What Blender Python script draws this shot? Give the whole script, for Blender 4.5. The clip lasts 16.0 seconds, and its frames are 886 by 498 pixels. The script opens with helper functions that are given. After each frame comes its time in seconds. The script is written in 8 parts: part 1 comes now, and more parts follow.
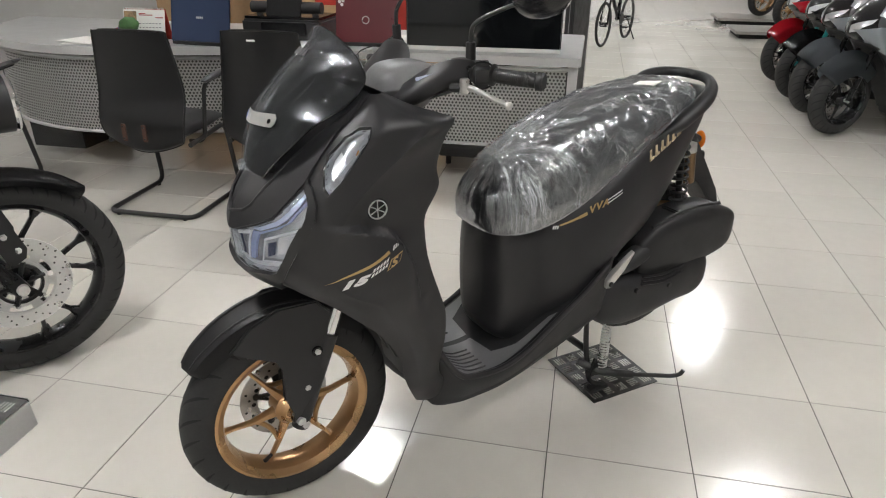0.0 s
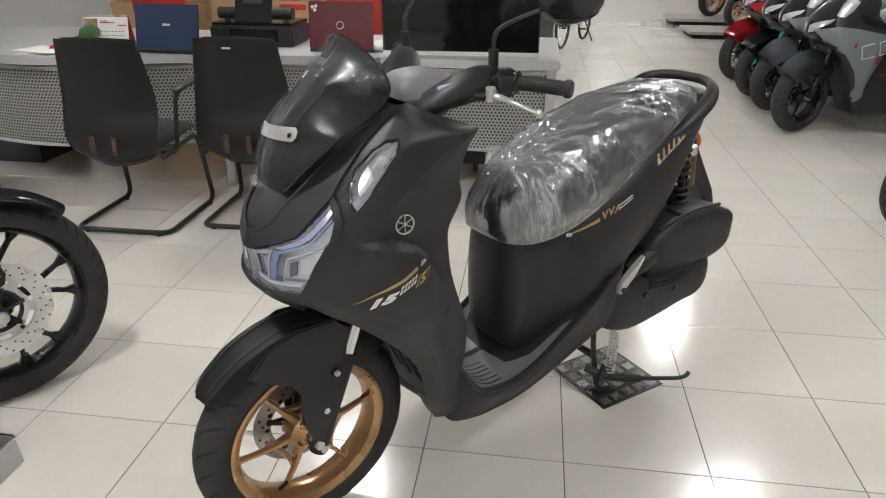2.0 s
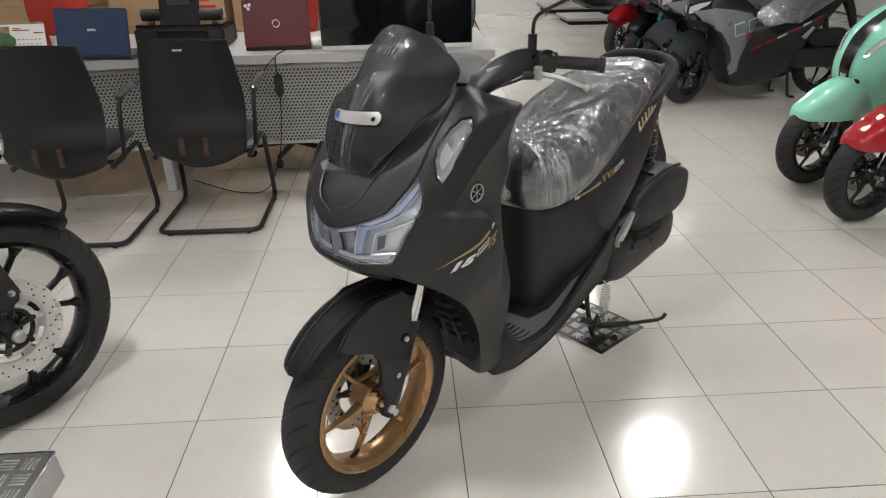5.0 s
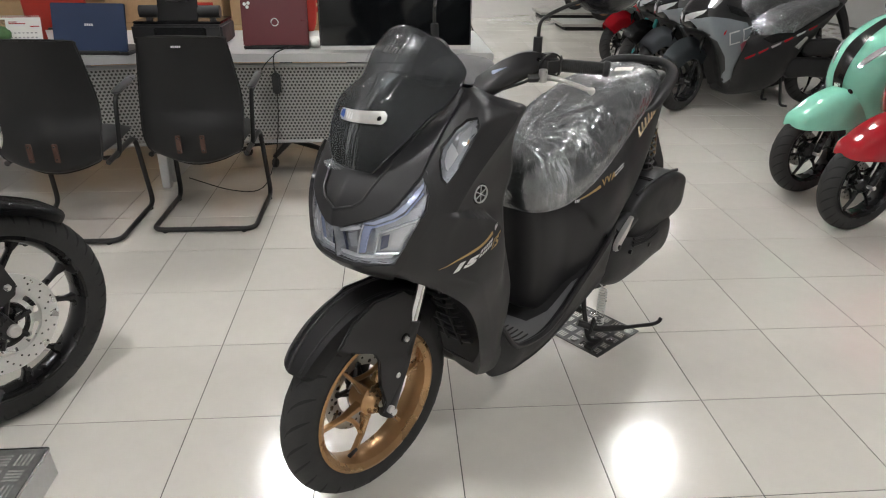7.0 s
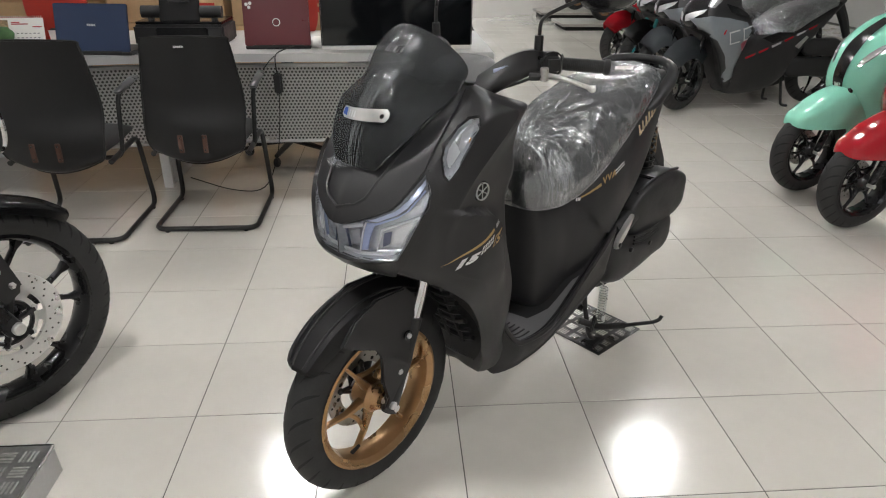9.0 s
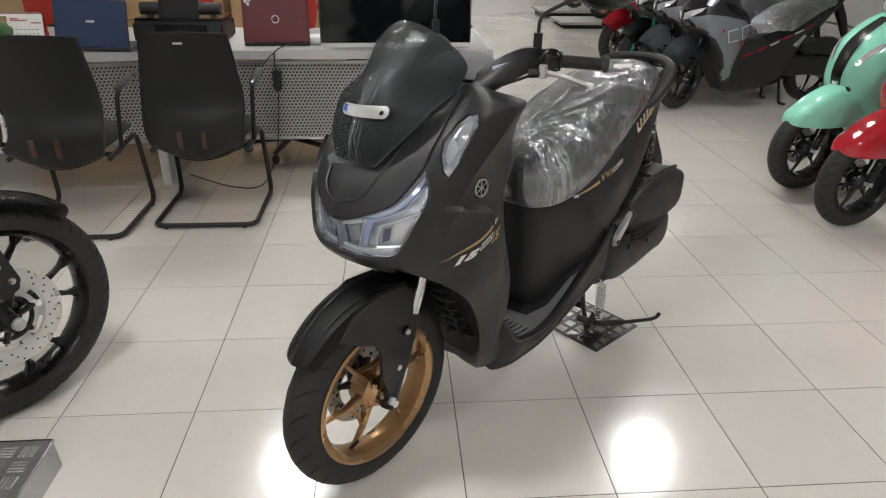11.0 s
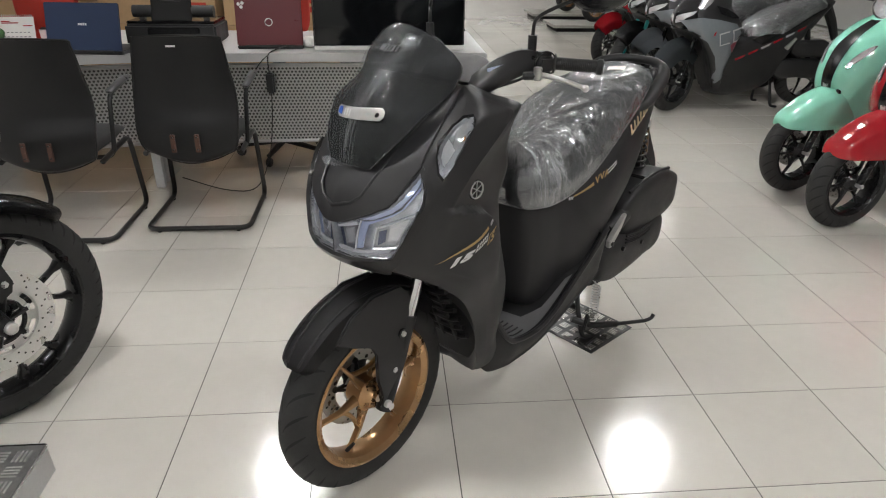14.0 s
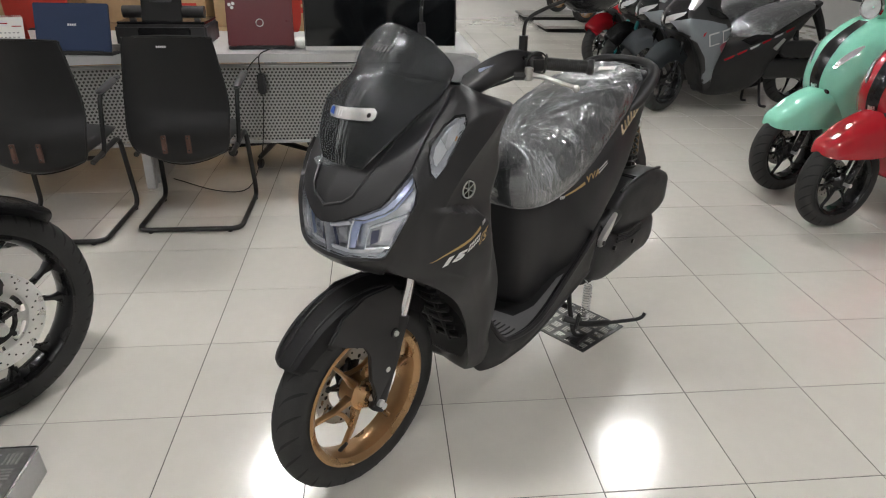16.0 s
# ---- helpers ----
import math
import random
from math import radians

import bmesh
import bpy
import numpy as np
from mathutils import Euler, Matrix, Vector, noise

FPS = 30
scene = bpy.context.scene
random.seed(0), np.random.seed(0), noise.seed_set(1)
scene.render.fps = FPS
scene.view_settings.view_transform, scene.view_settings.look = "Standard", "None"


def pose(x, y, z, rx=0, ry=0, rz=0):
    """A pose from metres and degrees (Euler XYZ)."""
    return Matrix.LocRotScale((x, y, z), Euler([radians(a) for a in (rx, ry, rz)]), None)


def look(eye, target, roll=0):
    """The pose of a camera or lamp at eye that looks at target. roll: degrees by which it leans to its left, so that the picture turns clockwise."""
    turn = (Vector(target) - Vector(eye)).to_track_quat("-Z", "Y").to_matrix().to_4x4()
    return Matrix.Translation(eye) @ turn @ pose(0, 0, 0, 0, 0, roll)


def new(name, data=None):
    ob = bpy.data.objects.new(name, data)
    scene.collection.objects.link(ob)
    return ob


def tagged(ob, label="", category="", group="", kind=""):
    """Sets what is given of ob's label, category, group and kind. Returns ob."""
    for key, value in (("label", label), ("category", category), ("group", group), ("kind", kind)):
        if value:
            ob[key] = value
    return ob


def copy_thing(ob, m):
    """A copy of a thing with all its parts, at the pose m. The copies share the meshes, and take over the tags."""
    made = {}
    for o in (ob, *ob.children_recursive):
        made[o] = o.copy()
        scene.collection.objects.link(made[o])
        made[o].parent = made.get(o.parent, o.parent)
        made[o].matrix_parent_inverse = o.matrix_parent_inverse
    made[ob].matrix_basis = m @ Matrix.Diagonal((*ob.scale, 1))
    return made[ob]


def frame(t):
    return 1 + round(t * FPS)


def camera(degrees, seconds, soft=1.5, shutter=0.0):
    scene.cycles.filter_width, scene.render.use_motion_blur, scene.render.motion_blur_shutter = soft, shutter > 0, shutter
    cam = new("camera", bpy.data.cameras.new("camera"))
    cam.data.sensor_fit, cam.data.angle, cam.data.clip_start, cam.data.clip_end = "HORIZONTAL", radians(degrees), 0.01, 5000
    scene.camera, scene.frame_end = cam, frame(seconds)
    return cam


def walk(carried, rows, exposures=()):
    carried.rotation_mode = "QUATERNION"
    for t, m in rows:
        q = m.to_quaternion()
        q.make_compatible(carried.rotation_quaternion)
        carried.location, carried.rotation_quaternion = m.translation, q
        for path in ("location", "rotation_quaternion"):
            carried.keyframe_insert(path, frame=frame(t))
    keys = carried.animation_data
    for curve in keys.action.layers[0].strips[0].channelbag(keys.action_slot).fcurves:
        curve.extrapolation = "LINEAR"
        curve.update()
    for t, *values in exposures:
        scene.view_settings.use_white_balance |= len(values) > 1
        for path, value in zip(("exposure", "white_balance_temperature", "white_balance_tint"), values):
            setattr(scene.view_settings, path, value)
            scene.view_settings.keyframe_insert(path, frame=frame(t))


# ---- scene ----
# camera and walk
cam = camera(67.6, 16.0, 1.1)
PATH = [
    (0, (1.206, -1.486, 1.343), (0.835, 0.277, 0.476), 0.3),
    (0.5, (1.193, -1.483, 1.342), (0.826, 0.279, 0.469), 0.3),
    (1, (1.17, -1.481, 1.34), (0.83, 0.285, 0.464), 0.3),
    (1.5, (1.116, -1.466, 1.339), (0.835, 0.305, 0.452), -0.1),
    (2, (1.053, -1.461, 1.344), (0.81, 0.329, 0.484), 0.2),
    (2.5, (0.974, -1.54, 1.341), (0.814, 0.248, 0.46), 0.7),
    (3, (0.904, -1.606, 1.355), (0.831, 0.179, 0.456), -0.1),
    (3.5, (0.799, -1.63, 1.361), (0.81, 0.169, 0.487), -0.5),
    (3.7, (0.769, -1.629, 1.352), (0.805, 0.168, 0.475), -0.7),
    (6, (0.645, -1.653, 1.355), (0.771, 0.144, 0.486), -0.2),
    (6.5, (0.642, -1.648, 1.353), (0.769, 0.149, 0.485), 0.4),
    (7, (0.636, -1.646, 1.35), (0.772, 0.152, 0.485), 0.7),
    (7.5, (0.635, -1.652, 1.35), (0.772, 0.145, 0.484), 0.6),
    (8, (0.634, -1.658, 1.35), (0.77, 0.137, 0.478), 0.5),
    (8.5, (0.635, -1.659, 1.347), (0.77, 0.139, 0.481), 0.5),
    (9, (0.632, -1.659, 1.348), (0.766, 0.14, 0.484), 0.6),
    (11.5, (0.628, -1.668, 1.347), (0.77, 0.128, 0.477), 0.9),
    (12, (0.624, -1.668, 1.345), (0.765, 0.128, 0.476), 1.1),
    (12.5, (0.622, -1.667, 1.344), (0.763, 0.131, 0.481), 1.1),
    (13, (0.619, -1.667, 1.343), (0.762, 0.132, 0.483), 1.0),
    (13.5, (0.622, -1.669, 1.344), (0.771, 0.13, 0.483), 1.0),
    (14, (0.624, -1.669, 1.346), (0.784, 0.129, 0.485), 0.9),
    (14.5, (0.624, -1.669, 1.346), (0.79, 0.13, 0.488), 0.9),
    (15, (0.625, -1.67, 1.347), (0.799, 0.13, 0.492), 0.9),
    (15.5, (0.623, -1.673, 1.347), (0.808, 0.125, 0.491), 1.0),
    (16, (0.623, -1.675, 1.346), (0.807, 0.122, 0.487), 1.0),
]
walk(cam, [(t, look(eye, target, roll)) for t, eye, target, roll in PATH], [(0, 0.10), (1.0, 0.17), (1.6, 0.17), (2.6, 0.04), (3.5, 0.0), (9.0, -0.04), (16, -0.09)])

# world: a dim indoor surround, the room is closed
world = bpy.data.worlds.new("world")
scene.world = world
world.use_nodes = True
world.node_tree.nodes["Background"].inputs[0].default_value = (0.9, 0.92, 1.0, 1)
world.node_tree.nodes["Background"].inputs[1].default_value = 0.02
LAMP_POWER = 186.0
LAMP_COLOUR = (0.980, 0.97, 0.955)
CEILING_Z = 2.86


# ---- materials ----
def mat(name, colour, rough=0.5, metal=0.0, vary=0.06, scale=8.0, bump=0.0, bump_scale=60.0, rough_vary=0.08, coat=0.0, spec=0.5, island=0.0):
    """A principled material with colour and gloss that vary at two scales, and fine relief."""
    m = bpy.data.materials.new(name)
    m.use_nodes = True
    nt = m.node_tree
    bsdf = nt.nodes["Principled BSDF"]
    geo = nt.nodes.new("ShaderNodeTexCoord")
    n1 = nt.nodes.new("ShaderNodeTexNoise")
    n1.inputs["Scale"].default_value = scale
    n1.inputs["Detail"].default_value = 6
    n2 = nt.nodes.new("ShaderNodeTexNoise")
    n2.inputs["Scale"].default_value = scale * 9
    n2.inputs["Detail"].default_value = 3
    nt.links.new(geo.outputs["Object"], n1.inputs["Vector"])
    nt.links.new(geo.outputs["Object"], n2.inputs["Vector"])
    mix = nt.nodes.new("ShaderNodeMath")
    mix.operation = "ADD"
    nt.links.new(n1.outputs["Fac"], mix.inputs[0])
    nt.links.new(n2.outputs["Fac"], mix.inputs[1])
    ramp = nt.nodes.new("ShaderNodeMapRange")
    ramp.inputs["From Min"].default_value = 0.6
    ramp.inputs["From Max"].default_value = 1.4
    ramp.inputs["To Min"].default_value = 1 - vary
    ramp.inputs["To Max"].default_value = 1 + vary
    nt.links.new(mix.outputs[0], ramp.inputs["Value"])
    tint = nt.nodes.new("ShaderNodeVectorMath")
    tint.operation = "SCALE"
    tint.inputs[0].default_value = colour
    nt.links.new(ramp.outputs[0], tint.inputs["Scale"])
    nt.links.new(tint.outputs[0], bsdf.inputs["Base Color"])
    rr = nt.nodes.new("ShaderNodeMapRange")
    rr.inputs["From Min"].default_value = 0.3
    rr.inputs["From Max"].default_value = 0.7
    rr.inputs["To Min"].default_value = max(0.02, rough - rough_vary)
    rr.inputs["To Max"].default_value = min(1, rough + rough_vary)
    nt.links.new(n1.outputs["Fac"], rr.inputs["Value"])
    nt.links.new(rr.outputs[0], bsdf.inputs["Roughness"])
    bsdf.inputs["Metallic"].default_value = metal
    bsdf.inputs["Coat Weight"].default_value = coat
    bsdf.inputs["Coat Roughness"].default_value = 0.05
    bsdf.inputs["Specular IOR Level"].default_value = spec
    if bump:
        n3 = nt.nodes.new("ShaderNodeTexNoise")
        n3.inputs["Scale"].default_value = bump_scale
        n3.inputs["Detail"].default_value = 4
        nt.links.new(geo.outputs["Object"], n3.inputs["Vector"])
        b = nt.nodes.new("ShaderNodeBump")
        b.inputs["Strength"].default_value = bump
        b.inputs["Distance"].default_value = 0.002
        nt.links.new(n3.outputs["Fac"], b.inputs["Height"])
        nt.links.new(b.outputs[0], bsdf.inputs["Normal"])
    return m


M_PAINT = mat("matte_black_paint", (0.018, 0.0175, 0.019), 0.47, 0.0, 0.06, 5, 0.04, 900, 0.04)
M_GLOSSBLACK = mat("gloss_black", (0.012, 0.012, 0.013), 0.22, 0, 0.05, 6, 0, 60, 0.05)
M_PLASTIC = mat("black_plastic", (0.016, 0.016, 0.017), 0.52, 0, 0.1, 12, 0.08, 700)
M_GREYPLASTIC = mat("grey_plastic", (0.15, 0.15, 0.153), 0.5, 0, 0.08, 12, 0.06, 700)
M_RUBBER = mat("tyre_rubber", (0.021, 0.021, 0.021), 0.68, 0, 0.18, 20, 0.1, 300)
M_GOLD = mat("bronze_gold_rim", (0.47, 0.29, 0.148), 0.30, 0.8, 0.05, 8, 0.02, 600)
M_STEEL = mat("brushed_steel", (0.60, 0.60, 0.59), 0.30, 0.7, 0.1, 20, 0.03, 300)
M_CHROME = mat("chrome", (0.82, 0.82, 0.82), 0.10, 1.0, 0.03, 20)
M_ALU = mat("cast_aluminium", (0.62, 0.61, 0.59), 0.35, 0.9, 0.06, 20, 0.03, 500)
M_SEAT = mat("seat_vinyl", (0.030, 0.030, 0.031), 0.5, 0, 0.1, 20, 0.15, 500)
M_DARKSTEEL = mat("black_frame_steel", (0.02, 0.02, 0.02), 0.35, 0.2, 0.08, 14, 0.05, 400)
M_LEATHER = mat("black_leatherette", (0.030, 0.030, 0.031), 0.36, 0, 0.06, 5, 0.05, 180)
M_SILVER = mat("silver_laminate", (0.52, 0.52, 0.52), 0.38, 0.25, 0.05, 10, 0.03, 400)
M_WHITE = mat("white_matt", (0.78, 0.77, 0.74), 0.6, 0, 0.03, 6)
M_PAPER = mat("paper", (0.82, 0.81, 0.78), 0.8, 0, 0.03, 6)
M_WALL = mat("painted_wall", (0.60, 0.595, 0.58), 0.75, 0, 0.03, 1.2, 0.05, 120)
# unseen ceiling, toned down from white so less light bounces off it
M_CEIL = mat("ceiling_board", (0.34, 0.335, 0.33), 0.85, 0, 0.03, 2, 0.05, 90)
M_GROUT = mat("tile_grout", (0.10, 0.095, 0.085), 0.85, 0, 0.2, 10)
M_CARD = mat("cardboard", (0.42, 0.28, 0.15), 0.8, 0, 0.08, 4, 0.05, 100)
M_NAVY = mat("navy_lid", (0.012, 0.03, 0.085), 0.38, 0.1, 0.05, 10)
M_MAROON = mat("maroon_lid", (0.115, 0.012, 0.018), 0.35, 0.1, 0.05, 10)
M_REDCLOTH = mat("red_upholstery", (0.42, 0.028, 0.016), 0.7, 0, 0.1, 30, 0.1, 300)
M_SCREEN = mat("black_glass_screen", (0.006, 0.007, 0.008), 0.06, 0, 0.05, 2, 0, 60, 0.02)
M_BROWN = mat("rust_bracket", (0.10, 0.052, 0.038), 0.6, 0.2, 0.25, 30)
M_STICKGOLD = mat("gold_sticker", (0.50, 0.34, 0.15), 0.35, 0.5, 0.04, 20)
M_STICKWHITE = mat("white_sticker", (0.75, 0.75, 0.74), 0.45, 0, 0.03, 20)
M_AMBER = mat("amber_reflector", (0.62, 0.17, 0.02), 0.15, 0, 0.1, 60)
M_MINT = mat("mint_paint", (0.27, 0.68, 0.52), 0.12, 0, 0.03, 4, 0, 60, 0.03, 0.6)
M_RED = mat("red_paint", (0.40, 0.012, 0.022), 0.14, 0, 0.04, 4, 0, 60, 0.03, 0.7)
M_GREY = mat("grey_paint", (0.20, 0.22, 0.24), 0.22, 0.10, 0.05, 4, 0, 60, 0.03, 0.5)
M_TEAL = mat("teal_spring", (0.02, 0.30, 0.31), 0.3, 0.1, 0.05, 10)
M_BLUE = mat("blue_plastic", (0.03, 0.10, 0.42), 0.4, 0, 0.05, 20)
M_GREENLEAF = mat("green_ball", (0.045, 0.11, 0.035), 0.8, 0, 0.5, 60, 0.5, 120)
M_PALLET = mat("grey_platform", (0.33, 0.32, 0.30), 0.5, 0.2, 0.12, 5, 0.05, 100)
M_LAMPREFL = mat("lamp_reflector", (0.80, 0.81, 0.84), 0.10, 0.6, 0.12, 45)
nt = M_LAMPREFL.node_tree
cells = nt.nodes.new("ShaderNodeTexVoronoi")
cells.inputs["Scale"].default_value = 34.0
facet = nt.nodes.new("ShaderNodeBump")
facet.inputs["Strength"].default_value = 1.0
facet.inputs["Distance"].default_value = 0.0045
place = nt.nodes.new("ShaderNodeTexCoord")
nt.links.new(place.outputs["Object"], cells.inputs["Vector"])
nt.links.new(cells.outputs["Distance"], facet.inputs["Height"])
nt.links.new(facet.outputs[0], nt.nodes["Principled BSDF"].inputs["Normal"])
M_LAMPSILK = mat("lamp_reflector_satin", (0.80, 0.81, 0.84), 0.14, 0.70, 0.25, 55, 0.6, 60)


def glossy_film(name, tint, rough, sheen):
    """Clear or smoked plastic: see-through, with a gloss that grows towards the rim."""
    m = bpy.data.materials.new(name)
    m.use_nodes = True
    nt = m.node_tree
    nt.nodes.clear()
    out = nt.nodes.new("ShaderNodeOutputMaterial")
    tr = nt.nodes.new("ShaderNodeBsdfTransparent")
    tr.inputs[0].default_value = (*tint, 1)
    gl = nt.nodes.new("ShaderNodeBsdfGlossy")
    gl.inputs["Color"].default_value = (0.90, 0.94, 0.98, 1)
    gl.inputs["Roughness"].default_value = rough
    rim = nt.nodes.new("ShaderNodeFresnel")
    rim.inputs["IOR"].default_value = 1.5
    k = nt.nodes.new("ShaderNodeMath")
    k.operation, k.use_clamp = "MULTIPLY", True
    nt.links.new(rim.outputs[0], k.inputs[0])
    k.inputs[1].default_value = sheen
    mix = nt.nodes.new("ShaderNodeMixShader")
    nt.links.new(k.outputs[0], mix.inputs[0])
    nt.links.new(tr.outputs[0], mix.inputs[1])
    nt.links.new(gl.outputs[0], mix.inputs[2])
    nt.links.new(mix.outputs[0], out.inputs[0])
    return m


def crumpled_film(name, haze, streaks, facets, tilt, rough, gloss, sheen, spread, crinkle=0.0, smooth_past=None):
    """Thin clear plastic in many small flat facets. White on the folds is part crease whitening, part painted glint.
    streaks: two UV scales and how much the folds whiten; facets: scales of the flats along the folds and of the
    crumples."""
    m = bpy.data.materials.new(name)
    m.use_nodes = True
    nt = m.node_tree
    nt.nodes.clear()

    def node(kind, **values):
        n = nt.nodes.new(kind)
        for k, v in values.items():
            n.inputs[k.replace("_", " ")].default_value = v
        return n

    def link(a, b):
        nt.links.new(a, b)

    def calc(op, a, b=None, clamp=False):
        n = nt.nodes.new("ShaderNodeMath")
        n.operation, n.use_clamp = op, clamp
        for k, v in enumerate((a, b)):
            if isinstance(v, (int, float)):
                n.inputs[k].default_value = v
            elif v is not None:
                link(v, n.inputs[k])
        return n.outputs[0]

    def scaled(source, x, y, z=1.0):
        n = node("ShaderNodeMapping", Scale=(x, y, z))
        link(source, n.inputs["Vector"])
        return n.outputs[0]

    def shift(a, b, k):
        n = nt.nodes.new("ShaderNodeVectorMath")
        n.operation = "MULTIPLY_ADD"
        link(a, n.inputs[0])
        n.inputs[1].default_value = (k, k, k)
        link(b, n.inputs[2])
        return n.outputs[0]

    tc = nt.nodes.new("ShaderNodeTexCoord")
    wob = node("ShaderNodeTexNoise", Scale=14.0, Detail=2.0)
    link(tc.outputs["Object"], wob.inputs["Vector"])
    # folds: thin irregular white streaks that come and go, creased film and painted glints in one
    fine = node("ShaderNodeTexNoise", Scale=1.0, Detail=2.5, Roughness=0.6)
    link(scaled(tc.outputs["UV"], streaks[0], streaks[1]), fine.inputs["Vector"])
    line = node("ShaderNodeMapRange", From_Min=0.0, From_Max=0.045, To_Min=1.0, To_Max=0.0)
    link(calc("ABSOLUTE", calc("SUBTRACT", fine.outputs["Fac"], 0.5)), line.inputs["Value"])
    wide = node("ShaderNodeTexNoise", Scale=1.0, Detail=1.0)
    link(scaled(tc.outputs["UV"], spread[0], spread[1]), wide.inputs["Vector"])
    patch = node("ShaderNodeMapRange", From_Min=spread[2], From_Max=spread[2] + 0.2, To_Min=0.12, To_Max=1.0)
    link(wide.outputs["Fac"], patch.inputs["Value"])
    # straight creases between the flats, where the film is crumpled, whitened to read as glints
    edge = node("ShaderNodeTexVoronoi", Scale=1.0)
    edge.feature = "DISTANCE_TO_EDGE"
    link(shift(wob.outputs["Color"], scaled(tc.outputs["Object"], facets[2], facets[2] * 0.4, facets[2] * 0.4), 0.5), edge.inputs["Vector"])
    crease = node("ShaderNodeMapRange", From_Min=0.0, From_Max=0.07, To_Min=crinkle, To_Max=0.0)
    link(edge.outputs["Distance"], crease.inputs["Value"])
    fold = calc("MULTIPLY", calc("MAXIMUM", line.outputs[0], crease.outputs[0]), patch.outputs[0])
    if smooth_past:
        # drawn tight and clear where it wraps round the front
        uv = nt.nodes.new("ShaderNodeSeparateXYZ")
        link(tc.outputs["UV"], uv.inputs[0])
        tight = node("ShaderNodeMapRange", From_Min=smooth_past, From_Max=smooth_past + 0.35, To_Min=1.0, To_Max=0.22)
        link(calc("ABSOLUTE", uv.outputs[0]), tight.inputs["Value"])
        fold = calc("MULTIPLY", fold, tight.outputs[0])
        haze = calc("MULTIPLY", tight.outputs[0], haze)
    # haze and fold white stand in for light the crumpled film throws back
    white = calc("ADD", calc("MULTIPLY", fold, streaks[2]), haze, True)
    # flat facets, each leaning its own way
    geo = nt.nodes.new("ShaderNodeNewGeometry")
    normal = geo.outputs["Normal"]
    for vec, k in ((shift(wob.outputs["Color"], scaled(tc.outputs["UV"], facets[0], facets[1]), 0.5), tilt[0]), (shift(wob.outputs["Color"], scaled(tc.outputs["Object"], facets[2], facets[2] * 0.4, facets[2] * 0.4), 0.9), tilt[1])):
        vo = node("ShaderNodeTexVoronoi", Scale=1.0)
        link(vec, vo.inputs["Vector"])
        mid = nt.nodes.new("ShaderNodeVectorMath")
        mid.operation = "SUBTRACT"
        link(vo.outputs["Color"], mid.inputs[0])
        mid.inputs[1].default_value = (0.5, 0.5, 0.5)
        normal = shift(mid.outputs[0], normal, k)
    unit = nt.nodes.new("ShaderNodeVectorMath")
    unit.operation = "NORMALIZE"
    link(normal, unit.inputs[0])
    bump = node("ShaderNodeBump", Strength=0.5, Distance=0.003)
    link(fold, bump.inputs["Height"])
    link(unit.outputs[0], bump.inputs["Normal"])
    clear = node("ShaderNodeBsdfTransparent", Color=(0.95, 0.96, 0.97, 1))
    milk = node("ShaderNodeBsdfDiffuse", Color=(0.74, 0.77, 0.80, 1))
    shine = node("ShaderNodeBsdfGlossy", Color=(0.93, 0.95, 0.98, 1), Roughness=rough)
    link(bump.outputs[0], shine.inputs["Normal"])
    rim = node("ShaderNodeFresnel", IOR=1.5)
    link(bump.outputs[0], rim.inputs["Normal"])
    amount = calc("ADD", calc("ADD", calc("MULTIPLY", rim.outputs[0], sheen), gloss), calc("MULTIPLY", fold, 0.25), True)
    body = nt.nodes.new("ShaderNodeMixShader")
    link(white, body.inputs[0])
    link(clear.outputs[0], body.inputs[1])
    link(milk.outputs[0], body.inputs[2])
    film = nt.nodes.new("ShaderNodeMixShader")
    link(amount, film.inputs[0])
    link(body.outputs[0], film.inputs[1])
    link(shine.outputs[0], film.inputs[2])
    out = nt.nodes.new("ShaderNodeOutputMaterial")
    link(film.outputs[0], out.inputs[0])
    return m


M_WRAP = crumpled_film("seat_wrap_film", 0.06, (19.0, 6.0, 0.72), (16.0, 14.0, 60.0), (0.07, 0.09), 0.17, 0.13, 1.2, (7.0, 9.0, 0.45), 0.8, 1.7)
M_SMOKE = glossy_film("smoked_screen", (0.28, 0.284, 0.292), 0.20, 0.02)
M_SCREENWRAP = crumpled_film("screen_wrap_film", 0.03, (80.0, 2.6, 0.26), (30.0, 1.5, 9.0), (0.04, 0.0), 0.16, 0.0, 0.035, (8.0, 1.6, 0.47))
M_LENS = glossy_film("clear_lens", (0.95, 0.96, 0.98), 0.03, 0.8)
M_LAMPBRIGHT = mat("bright_lamp_silver", (0.88, 0.89, 0.91), 0.16, 0.3, 0.06, 40, 0.1, 80)
M_DRLDEEP = mat("deep_blue_light_guide", (0.46, 0.53, 0.78), 0.08, 0.3, 0.1, 40, 0.3, 90)
M_DRLDARK = mat("smoky_lamp_edge", (0.10, 0.11, 0.17), 0.2, 0.2, 0.05, 40)
M_DRL = mat("blue_tinted_light_guide", (0.62, 0.68, 0.88), 0.12, 0.35, 0.05, 40, 0.4, 70)


